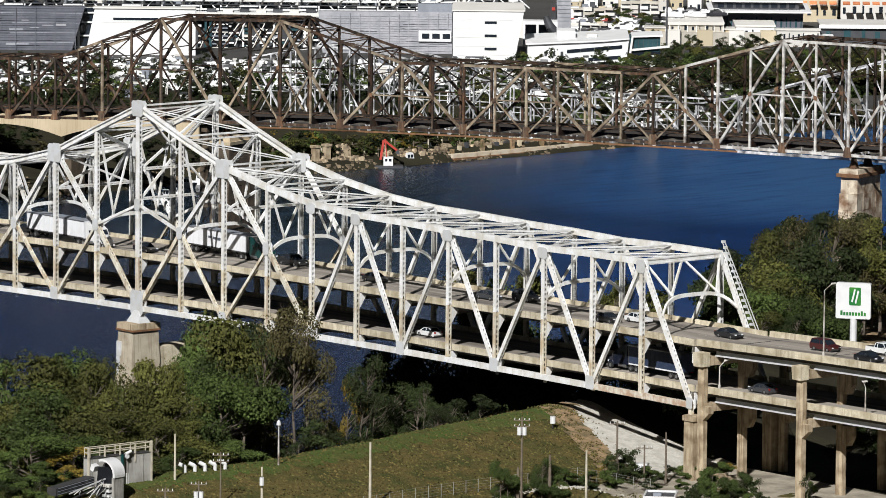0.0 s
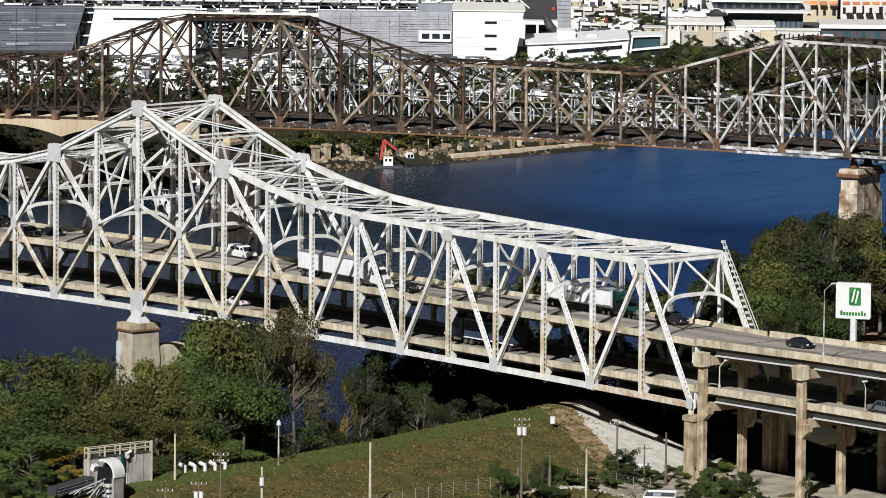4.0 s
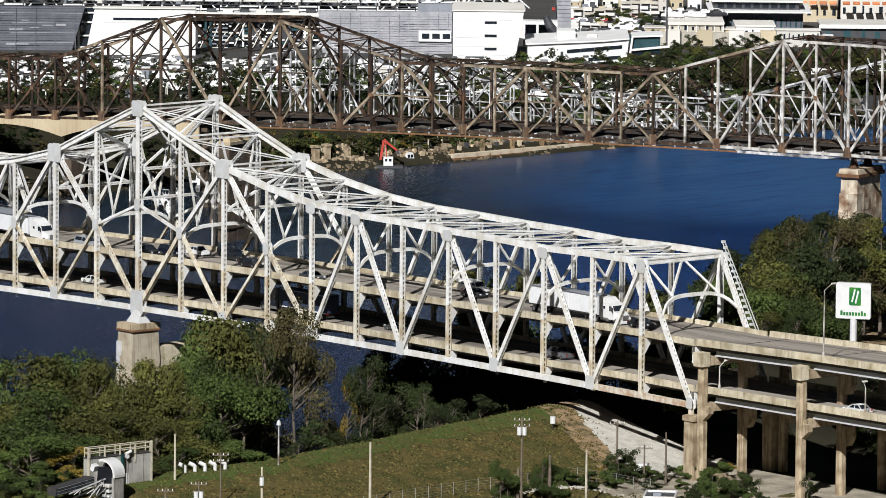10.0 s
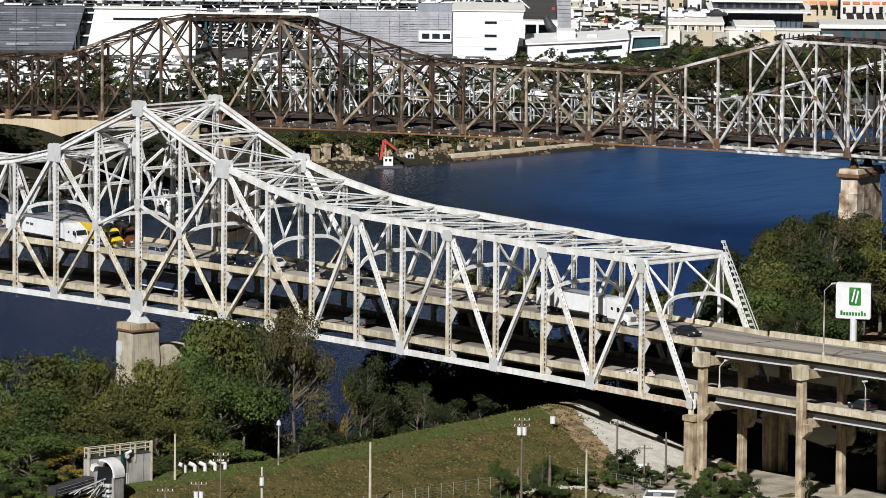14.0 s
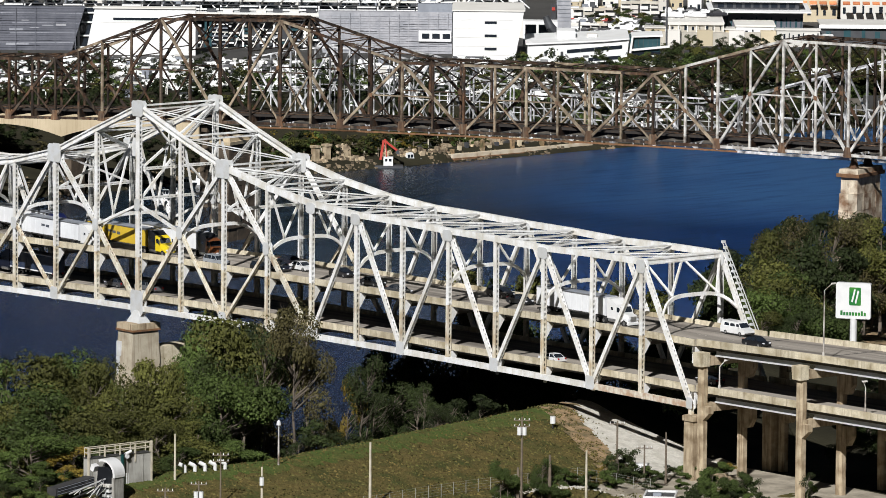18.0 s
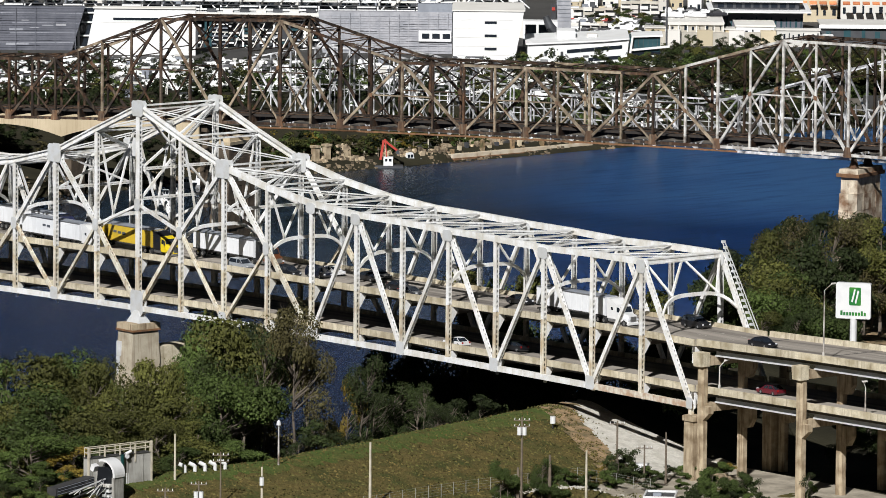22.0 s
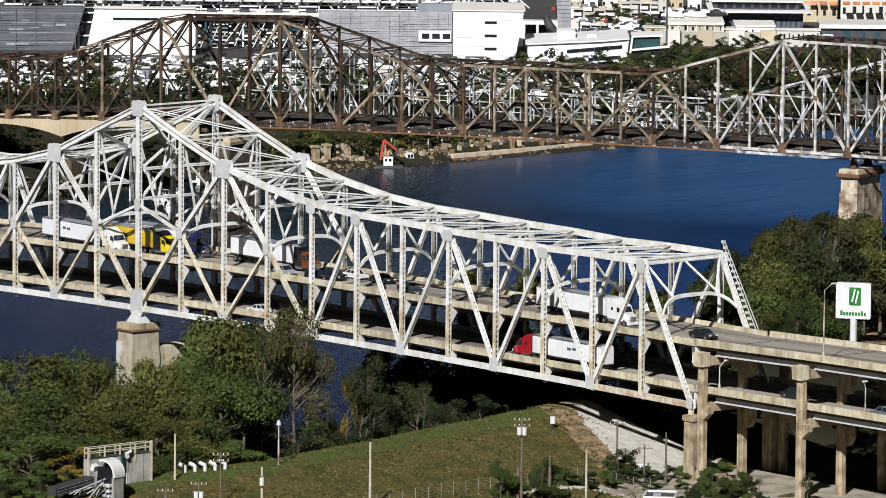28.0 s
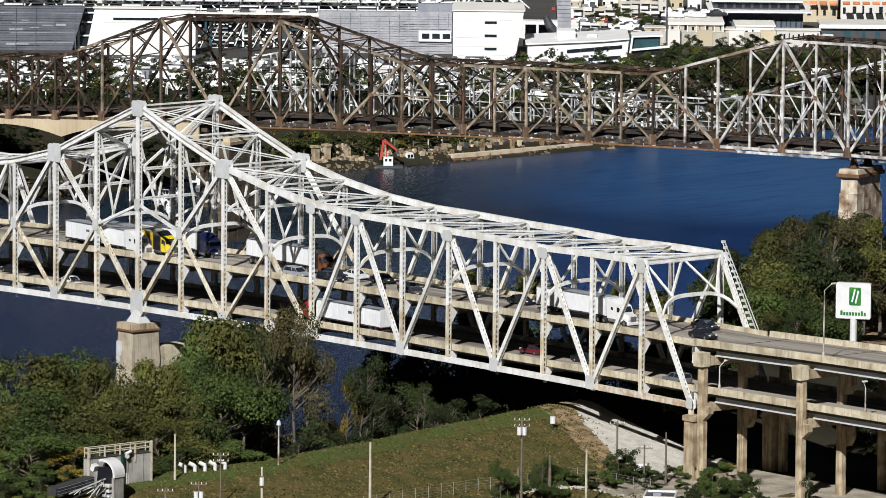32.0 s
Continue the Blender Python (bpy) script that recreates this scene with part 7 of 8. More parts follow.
# red paint darkened to carry the upper deck's shade
v_redcar = car("car", "dark red sedan on the lower deck", paint("dark_red", (0.13, 0.012, 0.022)))
v_whitelow = car("car", "white sedan on the lower deck", P_WHITE)
navy_truck = semi("dark navy box trailer with white side skirts", TRAILER_NAVY, P_NAVY, 0, TRAILER_WHITE, True)
# silver paint greyed, with the deck's shade put into its colour
v_silverlow = car("suv", "grey people carrier on the lower deck", paint("mid_grey", (0.15, 0.16, 0.17)), "suv")
v_pickuplow = car("pickup", "grey pickup on the lower deck", paint("dull_grey", (0.12, 0.125, 0.135)), "pickup")
v_whitelow2 = car("car", "white sedan on the lower deck", P_WHITE)
v_darklow3 = car("car", "dark grey sedan following a truck on the lower deck", P_GREY)
v_darklow = car("car", "black sedan on the lower deck", P_BLACK)
v_darklow2 = car("suv", "black sport utility car on the lower deck", P_BLACK, "suv")


# ---- roadside and foreground things ----
# hotel sign on a tall post behind the bridge
sign = thing("pylon_sign", "white pylon sign with a green emblem on a tall white post", "sign", m=pose(124.4, 45, 0, 0, 0, 36))
part("post", Mesh().tube((0, 0, 18), (0, 0, 39.72), 0.55, 0.55, 12), P_WHITE, sign)
bx = [(-2.75, 39.9), (-2.55, 39.7), (2.55, 39.7), (2.75, 39.9), (2.75, 45.1), (2.55, 45.3), (-2.55, 45.3), (-2.75, 45.1)]
face = part("panel", Mesh().prism(bx, -0.45, 0.45), P_WHITE, sign)
SIGN_GREEN = mat("sign_green", (0.012, 0.15, 0.03), 0.4, dark=(0.06, 0.25, 0.03), amount=0.8, scale=0.8)
for s in (-1, 1):
    y = s * 0.47
    part("emblem", Mesh().prism([(-0.65, 41.9), (-0.5, 41.8), (1.05, 41.8), (1.2, 41.9), (1.2, 44.5), (1.05, 44.6), (-0.5, 44.6), (-0.65, 44.5)], y - 0.015, y + 0.015), SIGN_GREEN, face)
    for a, b in (((-0.2, 42.3), (0.25, 44.3)), ((0.35, 42.1), (0.8, 44.1))):
        part("stroke", Mesh().beam((a[0], y + s * 0.022, a[1]), (b[0], y + s * 0.022, b[1]), 0.26, 0.02), P_WHITE, face)
    for i in range(9):
        part("lettering", Mesh().box(-2.0 + i * 0.46, y - 0.014, 40.2, -1.66 + i * 0.46, y + 0.014, 40.95 if i in (0, 7) else 40.72), SIGN_GREEN, face)


def lamp_post(x, y, z, h, arm, material=None, label="tall grey street lamp with a curved arm on the parapet"):
    p = thing("street_lamp", label, "street lamp", "bridge lamps")
    material = material or SILVER
    part("pole", Mesh().tube((x, y, z), (x, y, z + h), 0.13, 0.08, 8), material, p)
    part("base", Mesh().tube((x, y, z - 0.05), (x, y, z + 0.5), 0.22, 0.2, 8), material, p)
    prev = Vector((x, y, z + h))
    for i in range(1, 6):
        a = i / 5 * math.pi / 2
        q = Vector((x, y + arm * math.sin(a), z + h + 0.9 * (1 - math.cos(a)) * 0 + 0.9 * math.sin(a)))
        part("arm", Mesh().tube(prev, q, 0.06, 0.06, 6), material, p)
        prev = q
    part("head", Mesh().box(x - 0.18, prev.y - 0.1, prev.z - 0.1, x + 0.18, prev.y + 0.75, prev.z + 0.1), PALE, p)


lamp_post(166.6, 0.55, road_z(166.6, UP) + 0.85, 9.6, 1.5)
lamp_post(98.0, WIDTH - 0.5, road_z(98, UP) + 0.7, 5.0, -1.0)
lamp_post(143.7, 0.55, road_z(143.7, DOWN) + 0.85, 3.2, 1.1, label="short grey lamp post with a curved arm on the lower parapet")
lamp_post(175.8, 0.55, road_z(175.8, DOWN) + 0.85, 3.6, -0.5, label="short grey lamp post with a curved arm on the lower parapet")
hatch = thing("inspection_ladder", "pale steel maintenance ladder on the end post", "ladder")
for i in range(16):
    p = high(11, WIDTH + 0.55).lerp(low(12, WIDTH + 0.55), i / 24 - 0.08)
    part("rung", Mesh().box(p.x + 0.5, p.y - 0.25, p.z, p.x + 1.0, p.y + 0.25, p.z + 0.35), GUSSET, hatch)
for s in (-0.25, 0.25):
    part("rail", Mesh().beam(high(11, WIDTH + 0.55 + s, 1.6) + Vector((0.0, 0, 0)), low(12, WIDTH + 0.55 + s, 8.0) + Vector((-2.6, 0, 0)), 0.12, 0.1), GUSSET, hatch)


def utility_pole(x, y, top, r=0.17, material=WOOD, arms=1, pots=0, label="weathered wooden utility pole", lamp=False):
    z = ground_z(x, y)
    p = thing("utility_pole", label, "utility pole", "utility poles")
    part("pole", Mesh().tube((x, y, z - 0.3), (x, y, top), r * 1.2, r * 0.75, 8), material, p)
    if lamp:
        part("lamp_head", Mesh().tube((x, y, top - 0.1), (x, y, top + 0.35), 0.36, 0.28, 10).tube((x, y, top + 0.35), (x, y, top + 0.65), 0.28, 0.1, 10), GUSSET, p)
    d = Vector((0.62, 0.78, 0))
    for i in range(arms):
        c = Vector((x, y, top - 0.5 - i * 0.9))
        part("crossarm", Mesh().beam(c - d * 1.2, c + d * 1.2, 0.14, 0.14, (0, 0, 1)), material, p)
        for u in (-1.05, -0.4, 0.4, 1.05):
            part("insulator", Mesh().tube(c + d * u + Vector((0, 0, 0.07)), c + d * u + Vector((0, 0, 0.36)), 0.07, 0.05, 6), P_WHITE, p)
    for i in range(pots):
        c = Vector((x, y, top - 2.6)) + d * ((i - (pots - 1) / 2) * 0.75) + Vector((0.3, -0.25, 0))
        can = part("transformer", Mesh().tube(c, c + Vector((0, 0, 1.15)), 0.33, 0.33, 10), P_WHITE, p)
        part("bushing", Mesh().tube(c + Vector((0, 0, 1.15)), c + Vector((0, 0, 1.45)), 0.07, 0.04, 6), CHASSIS, can)


utility_pole(142.3, -64.7, 32.6, 0.2, PALE_WOOD, 0, 0, "sunbleached bare utility pole before the levee")
utility_pole(138.0, -81.0, 30.0, 0.18, PALE_WOOD, 0, 1, "pale pole with a white transformer")
utility_pole(123.8, -85.8, 33.4, 0.16, PALE_WOOD, 0, 0, "slender pale pole among the trees")
utility_pole(122.8, -66.2, 32.9, 0.13, SILVER, 0, 0, "slender pale lamp pole with a round lamp on the levee crest", lamp=True)
utility_pole(145.0, -38.7, 34.3, 0.17, WOOD, 2, 2, "utility pole with crossarms and two white transformers")
utility_pole(143.5, -38.1, 26.6, 0.24, WOOD, 0, 0, "thick dark wooden post by the fence")
utility_pole(144.5, -32.9, 28.1, 0.24, WOOD, 0, 0, "thick dark wooden post by the fence")
utility_pole(147.2, -28.2, 28.7, 0.18, PALE_WOOD, 0, 0, "pale wooden pole beside the yard")
utility_pole(134.9, -11.8, 30.1, 0.17, WOOD, 1, 0, "dark wooden utility pole with one crossarm")
utility_pole(140.0, -6.6, 28.5, 0.16, WOOD, 0, 0, "grey wooden pole beside the paved slope")
utility_pole(137.9, -9.0, 26.6, 0.14, WOOD, 1, 0, "dark wooden pole with a crossarm")
utility_pole(134.2, -85.5, 32.1, 0.12, WOOD, 2, 0, "thin dark pole with small fittings")
utility_pole(132.4, -94.0, 27.5, 0.14, WOOD, 1, 2, "short pole with white transformers")
utility_pole(133.4, -88.8, 28.1, 0.14, WOOD, 1, 2, "short pole with white transformers")
can = thing("white_marker_post", "small white marker standing on the grass bank", "marker")
part("post", Mesh().tube((113.0, -5.95, ground_z(113, -5.95) - 0.2), (113.0, -5.95, ground_z(113, -5.95) + 1.5), 0.12, 0.1, 8), CHASSIS, can)
part("drum", Mesh().tube((113.0, -5.95, ground_z(113, -5.95) + 0.9), (113.0, -5.95, ground_z(113, -5.95) + 2.0), 0.42, 0.42, 10), P_WHITE, can)

# chain-link fence along the foot of the bank
WIRE = mat("galvanised_wire", (0.38, 0.38, 0.36), 0.5, metal=0.5, dark=(0.2, 0.18, 0.15), amount=0.5, scale=2)
fence = thing("wire_fence", "galvanised wire fence on thin posts along the grass", "fence")
corners = [(142.5, -66.0), (139.8, -49.5), (137.5, -36.0), (136.0, -20.4), (139.1, -15.5), (145.5, -11.0)]
prev = None
for (ax, ay), (bx_, by) in zip(corners, corners[1:]):
    n = max(2, int(math.hypot(bx_ - ax, by - ay) / 2.6))
    for i in range(n):
        x, y = ax + (bx_ - ax) * i / n, ay + (by - ay) * i / n
        z = ground_z(x, y)
        part("post", Mesh().tube((x, y, z - 0.2), (x, y, z + 2.0), 0.05, 0.05, 6), WIRE, fence)
        if prev:
            for h in (0.4, 0.8, 1.2, 1.6, 1.95):
                part("wire", Mesh().tube((prev[0], prev[1], prev[2] + h), (x, y, z + h), 0.014, 0.014, 4), WIRE, fence)
        prev = (x, y, z)

# pump house on the levee: long concrete wall with pipe rails, and a white hood over machinery before it
PUMP_WALL = mat("pump_concrete", (0.40, 0.39, 0.36), 0.9, dark=(0.22, 0.21, 0.19), amount=0.75, scale=0.5, streak=(0.13, 0.115, 0.10), streak_amount=0.85, streak_scale=1.5, fine=0.25, bump=0.2)
pump = thing("pump_house", "grey concrete pump house with pipe railings and a streaked wall", "pump house", m=pose(123.1, -95.1, 26.3, 0, 0, 90))
part("wall", Mesh().box(-5.5, 0.0, -6.0, 5.5, 1.3, 4.75), PUMP_WALL, pump)
part("footing", Mesh().hexa([(-5.5, -0.6, -6.0), (5.7, -0.6, -6.0), (5.7, -0.004, -6.0), (-5.5, -0.004, -6.0), (-5.5, -0.6, -1.7), (5.7, -0.6, 0.3), (5.7, -0.004, 0.3), (-5.5, -0.004, -1.7)]), PARAPET, pump)
part("coping", Mesh().box(-5.6, -0.1, 4.75, 5.6, 1.4, 4.83), PAVING, pump)
for i in range(5):
    u = -5.4 + i * 2.7
    part("rail_post", Mesh().box(u - 0.1, -0.1, 3.6 if i == 3 else 4.83, u + 0.1, 0.1, 6.3), PALE_WOOD, pump)
    part("rail_post", Mesh().tube((u, 1.2, 4.83), (u, 1.2, 6.25), 0.08, 0.08, 6), PALE_WOOD, pump)
for h in (5.5, 6.2):
    for y in (0.0, 1.2):
        part("rail", Mesh().tube((-5.4, y, h), (5.4, y, h), 0.075, 0.075, 6), PALE_WOOD, pump)
    for u in (-5.4, 5.4):
        part("rail", Mesh().tube((u, 0.0, h), (u, 1.2, h), 0.07, 0.07, 6), PALE_WOOD, pump)
part("corner_post", Mesh().box(5.46, -0.16, -0.2, 5.68, 0.14, 6.4), PALE_WOOD, pump)
part("corner_post", Mesh().box(-5.68, -0.16, -3.0, -5.46, 0.14, 6.2), PALE_WOOD, pump)
part("pipe", Mesh().tube((0.2, -0.32, -1.0), (0.2, -0.32, 4.9), 0.28, 0.28, 10), P_GREEN, pump, "dark green riser pipe")
part("valve", Mesh().tube((0.7, -0.4, 4.9), (1.7, -0.4, 5.3), 0.26, 0.22, 10), P_WHITE, pump)
part("valve_wheel", Mesh().tube((0.9, -0.6, 4.6), (0.9, -0.45, 4.6), 0.34, 0.34, 12), P_WHITE, pump)
part("door", Mesh().box(0.5, -0.08, -1.5, 1.5, -0.004, 2.1), P_WHITE, pump)
for i in range(4):
    u = -4.2 + i * 2.7
    part("pilaster", Mesh().box(u, -0.09, -5.0, u + 0.22, -0.004, 4.6), PUMP_WALL, pump)
hood = thing("pump_hood", "white curved hood over dark pump machinery", "machine", m=pose(127.5, -100.6, 29.5, 0, 0, 14) @ Matrix.Scale(0.84, 4))
n = 12
prev = None
for i in range(n + 1):
    a = math.radians(-8 + 118 * i / n)
    q = [(2.65 * math.cos(a), 2.65 * math.sin(a)), (2.25 * math.cos(a), 2.25 * math.sin(a))]
    if prev:
        part("hood_plate", Mesh().prism([prev[0], q[0], q[1], prev[1]], -1.3, 1.5), P_WHITE, hood)
    prev = q
part("back_plate", Mesh().prism([(2.2 * math.cos(math.radians(a)), 2.2 * math.sin(math.radians(a))) for a in range(-8, 188, 14)], 1.1, 1.3), CHASSIS, hood)
part("machine_core", Mesh().prism([(-2.1, -4.5), (2.2, -4.5), (2.0, 0.2), (0.8, 1.3), (-1.4, 1.1)], -0.7, 1.0), P_BLACK, hood)
part("chute", Mesh().prism([(-2.6, 0.6), (-1.9, 0.3), (-1.5, 1.2), (-2.3, 1.6)], -1.5, -0.2), P_WHITE, hood)
part("side_panel", Mesh().box(1.95, -1.2, -5.0, 2.5, 1.3, -0.4), PUMP_WALL, hood)
for z in (-2.0, -2.9, -3.7):
    part("step", Mesh().box(0.3, -1.7, z, 1.7, -0.72, z + 0.42), P_WHITE if z < -2.5 else PALE, hood)
rs = random.Random(3)
for i in range(22):
    a = Vector((rs.uniform(-1.4, 2.2), rs.uniform(-7.5, -2.0), rs.uniform(-4.2, -2.2)))
    b = a + Vector((rs.uniform(-0.8, 0.8), rs.uniform(0.8, 3.6), rs.uniform(0.3, 2.2)))
    part("strut", Mesh().tube(a, b, 0.07, 0.07, 6), (PALE, CHASSIS, GUSSET)[i % 3], hood)
for z in (-2.2, -1.2):
    part("conveyor_rail", Mesh().beam((0.4, -10.5, z - 0.9), (0.4, -1.0, z + 0.5), 0.2, 0.2), CHASSIS if z < -2 else GUSSET, hood)
part("conveyor", Mesh().hexa([(-3.6, -11.5, -2.6), (-1.6, -11.5, -2.6), (-1.6, -1.5, -2.0), (-3.6, -1.5, -2.0), (-3.6, -11.5, -1.3), (-1.6, -11.5, -1.3), (-1.6, -1.5, -0.5), (-3.6, -1.5, -0.5)]), CHASSIS, hood, "long dark conveyor housing")
for i in range(5):
    part("conveyor_band", Mesh().beam((-1.54, -11.3, -2.4 + 0.25 * i), (-1.54, -1.7, -1.8 + 0.27 * i), 0.08, 0.07), DARK_GREY if i % 2 else GREY_MESH, hood)
part("leg", Mesh().box(-2.8, -10.5, -9.0, -2.4, -10.1, -2.4), CHASSIS, hood)
part("leg", Mesh().box(-2.8, -4.0, -9.0, -2.4, -3.6, -2.0), CHASSIS, hood)
part("foundation", Mesh().box(-2.3, -1.4, -9.0, 2.3, 1.5, -4.5), PARAPET, hood)
# white valve markers along the levee crest
for i in range(5):
    x, y = 121.4 + 0.1 * i, -82.2 + i * 1.75
    z = ground_z(x, y)
    v = thing("vent_pipe", "white bent vent pipe on the levee crest", "pipe", "levee vents")
    part("riser", Mesh().tube((x, y, z - 0.1), (x, y, z + 1.1), 0.28, 0.28, 8), P_WHITE, v)
    part("elbow", Mesh().tube((x, y, z + 1.0), (x - 0.55, y - 0.7, z + 1.45), 0.3, 0.3, 8), P_WHITE, v)

# low flat-roofed building, white box and bushes at the foot of the bank
shop = thing("low_building", "low flat-roofed building with a white roof edge", "building", m=pose(150.9, -17.0, 20.55, 0, 0, 45) @ Matrix.Scale(0.66, 4))
part("wall", Mesh().box(-3.4, -4.4, -2, 3.4, 4.4, 1.3), PALE, shop)
part("roof", Mesh().box(-3.2, -4.2, 1.3, 3.2, 4.2, 1.38), DARK_GREY, shop)
for a in ((-3.6, -4.6, 3.6, -4.2), (-3.6, 4.2, 3.6, 4.6), (-3.6, -4.2, -3.2, 4.2), (3.2, -4.2, 3.6, 4.2)):
    part("parapet", Mesh().box(a[0], a[1], 1.2, a[2], a[3], 1.85), P_WHITE, shop)
part("roof_unit", Mesh().box(-1.6, -1.0, 1.38, 0.2, 0.8, 2.0), GREY_MESH, shop)
heap = Mesh()
rh = random.Random(41)
for i in range(110):
    x, y = 142.5 + rh.gauss(0, 0.9), 2.0 + rh.gauss(0, 1.3)
    r = rh.uniform(0.12, 0.4)
    z = ground_z(x, y) + max(0.0, 1.3 - 0.5 * math.hypot(x - 142.5, y - 2.0))
    heap.hexa([(x + a * r, y + b * r, z - r) for a, b in ((-1, -1), (1, -1), (1, 1), (-1, 1))] + [(x + a * r * 0.7, y + b * r * 0.6, z + r * 0.6) for a, b in ((-1, -1), (1, -1), (1, 1), (-1, 1))])
tagged(new("stone_heap", data_of(heap, RIPRAP, "heap")), "tan heap of broken stone at the foot of a bridge column", "rubble", "", "stuff")
cabinet = thing("white_cabinet", "white sheet-metal cabinet standing in the brush", "cabinet", m=pose(135.5, -7.4, ground_z(135.5, -7.4), 0, 0, 45))
part("body", Mesh().box(-1.1, -0.5, 0.6, 1.1, 0.5, 2.0), P_WHITE, cabinet)
part("stand", Mesh().box(-0.8, -0.3, -0.1, 0.8, 0.3, 0.6), CHASSIS, cabinet)
for key, x, y, h, w in (("broad_green", 142.6, -40.7, 6.4, 0.8), ("bush_green", 143.2, -38.4, 4.2, 1.0), ("broad_green", 143.4, -33.4, 6.8, 0.7), ("bush_green", 144.4, -31.0, 4.0, 1.0), ("bush_green", 160.4, -15.2, 6.2, 0.75),
                        ("bush_green", 163.6, -13.0, 5.8, 0.75), ("bush_dark", 166.0, -11.0, 4.8, 0.8), ("bush_green", 159.2, -13.6, 4.6, 1.0), ("bush_green", 161.8, -12.4, 4.4, 1.0), ("bush_green", 158.0, -15.4, 4.0, 1.0), ("bush_green", 143.0, -39.6, 5.2, 0.9), ("bush_green", 143.8, -32.2, 5.4, 0.9), ("bush_green", 161.6, -16.8, 4.4, 0.95), ("bush_dark", 158.4, -16.6, 4.6, 0.9), ("bush_dark", 161.0, -17.2, 3.2, 1.3),
                        ("bush_dark", 164.0, -15.0, 3.2, 1.3), ("bush_green", 166.5, -12.6, 3.0, 1.3), ("bush_green", 162.4, -14.6, 5.0, 1.0), ("bush_dark", 159.4, -18.2, 3.0, 1.2), ("bush_dark", 136.6, -12.9, 5.0, 0.9),
                        ("bush_dark", 136.0, -9.0, 4.4, 0.9), ("bush_green", 137.5, -24.0, 2.8, 1.3), ("bush_green", 139.5, -21.0, 2.6, 1.4), ("bush_green", 140.0, -17.5, 2.9, 1.2), ("bush_dark", 135.5, -10.5, 3.4, 1.2),
                        ("bush_green", 137.5, -7.6, 2.4, 1.3), ("bush_dark", 138.2, -4.9, 2.6, 1.2), ("bush_dark", 141.4, -9.5, 2.2, 1.4), ("bush_dark", 143.2, -12.4, 2.0, 1.5), ("bush_green", 145.0, -8.0, 1.8, 1.4)):
    tree(key, x, y, h, x * 50 + y * 20, w, group="bushes below the bank")
for key, x, y, h, w in (("bush_dark", 139.0, -12.0, 3.0, 1.2), ("slender_dark", 165.8, -1.4, 5.2, 0.8), ("bush_green", 139.6, 1.2, 3.4, 1.4), ("bush_green", 141.5, 3.0, 3.0, 1.4), ("bush_green", 138.3, -1.0, 2.8, 1.3),
                        ("small_yellow", 133.5, -13.0, 2.2, 1.4), ("bush_green", 134.5, -10.5, 3.2, 1.0), ("bush_green", 136.0, -12.6, 2.6, 1.2), ("bush_green", 137.5, -14.5, 2.0, 1.5), ("bush_green", 163.5, 1.2, 3.0, 0.7),
                        ("small_yellow", 140.5, 5.4, 2.6, 1.0), ("bush_green", 132.0, -7.8, 2.4, 1.3), ("bush_green", 138.0, -24.0, 1.6, 1.6), ("bush_green", 136.8, -19.0, 1.8, 1.5), ("small_yellow", 137.8, -32.5, 1.8, 1.2)):
    tree(key, x, y, h, x * 50 + y * 20, w, group="bushes below the bank")
# pale gravel edge of the yard beside the fence
gravel = Mesh()
rg = random.Random(17)
path = [Vector(p) for p in ((141.5, -40.4, 0), (139.5, -33.3, 0), (138.5, -26.5, 0), (138.9, -21.4, 0), (141.4, -19.2, 0), (143.9, -18.6, 0))]
for i in range(90):
    t = i / 90 * (len(path) - 1)
    p = path[int(t)].lerp(path[int(t) + 1], t % 1.0)
    for k in range(5):
        x, y = p.x + rg.gauss(0, 0.45), p.y + rg.gauss(0, 0.45)
        r = rg.uniform(0.08, 0.24)
        z = ground_z(x, y) + 0.1
        gravel.hexa([(x + a * r, y + b * r, z - 0.1) for a, b in ((-1, -1), (1, -1), (1, 1), (-1, 1))] + [(x + a * r * 0.7, y + b * r * 0.6, z + r * 0.5) for a, b in ((-1, -1), (1, -1), (1, 1), (-1, 1))])
tagged(new("gravel_edge", data_of(gravel, APRON, "gravel")), "pale broken stone along the edge of the yard", "gravel", "", "stuff")
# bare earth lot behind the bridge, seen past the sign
# dark-leaved trees added to blacken the view under the approach spans
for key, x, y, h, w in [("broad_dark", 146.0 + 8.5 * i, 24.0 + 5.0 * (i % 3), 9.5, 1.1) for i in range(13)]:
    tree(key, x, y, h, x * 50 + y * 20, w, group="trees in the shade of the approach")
strip("earth_lot", steps((100, 146, 40)), lambda y: 24.0, lambda y: 78.0, 40, 0.12, RUBBLE, "bare orange-brown earth lot behind the bridge", "ground", x_of=lambda y: 0.0)

# loose tufts and weeds over the bank, taller ones among the rubble and along the paved slope
tufts = Mesh()
rt = random.Random(5)
for i in range(2600):
    y = rt.uniform(-13, 4)
    x = crest_x(y) + max(-2.0, 16.5 - 2.0 * (y + 8)) + rt.gauss(3.0, 3.6)
    if noise.noise((x * 0.5, y * 0.5, 6)) < -0.05:
        continue
    z = ground_z(x, y) + 0.15
    h, w, a = rt.uniform(0.08, 0.3), rt.uniform(0.1, 0.28), rt.uniform(0, 3.14)
    c, q = math.cos(a) * w, math.sin(a) * w
    tufts.add([(x - c, y - q, z), (x + c, y + q, z), (x + rt.uniform(-0.2, 0.2), y, z + h)], [(0, 1, 2)])
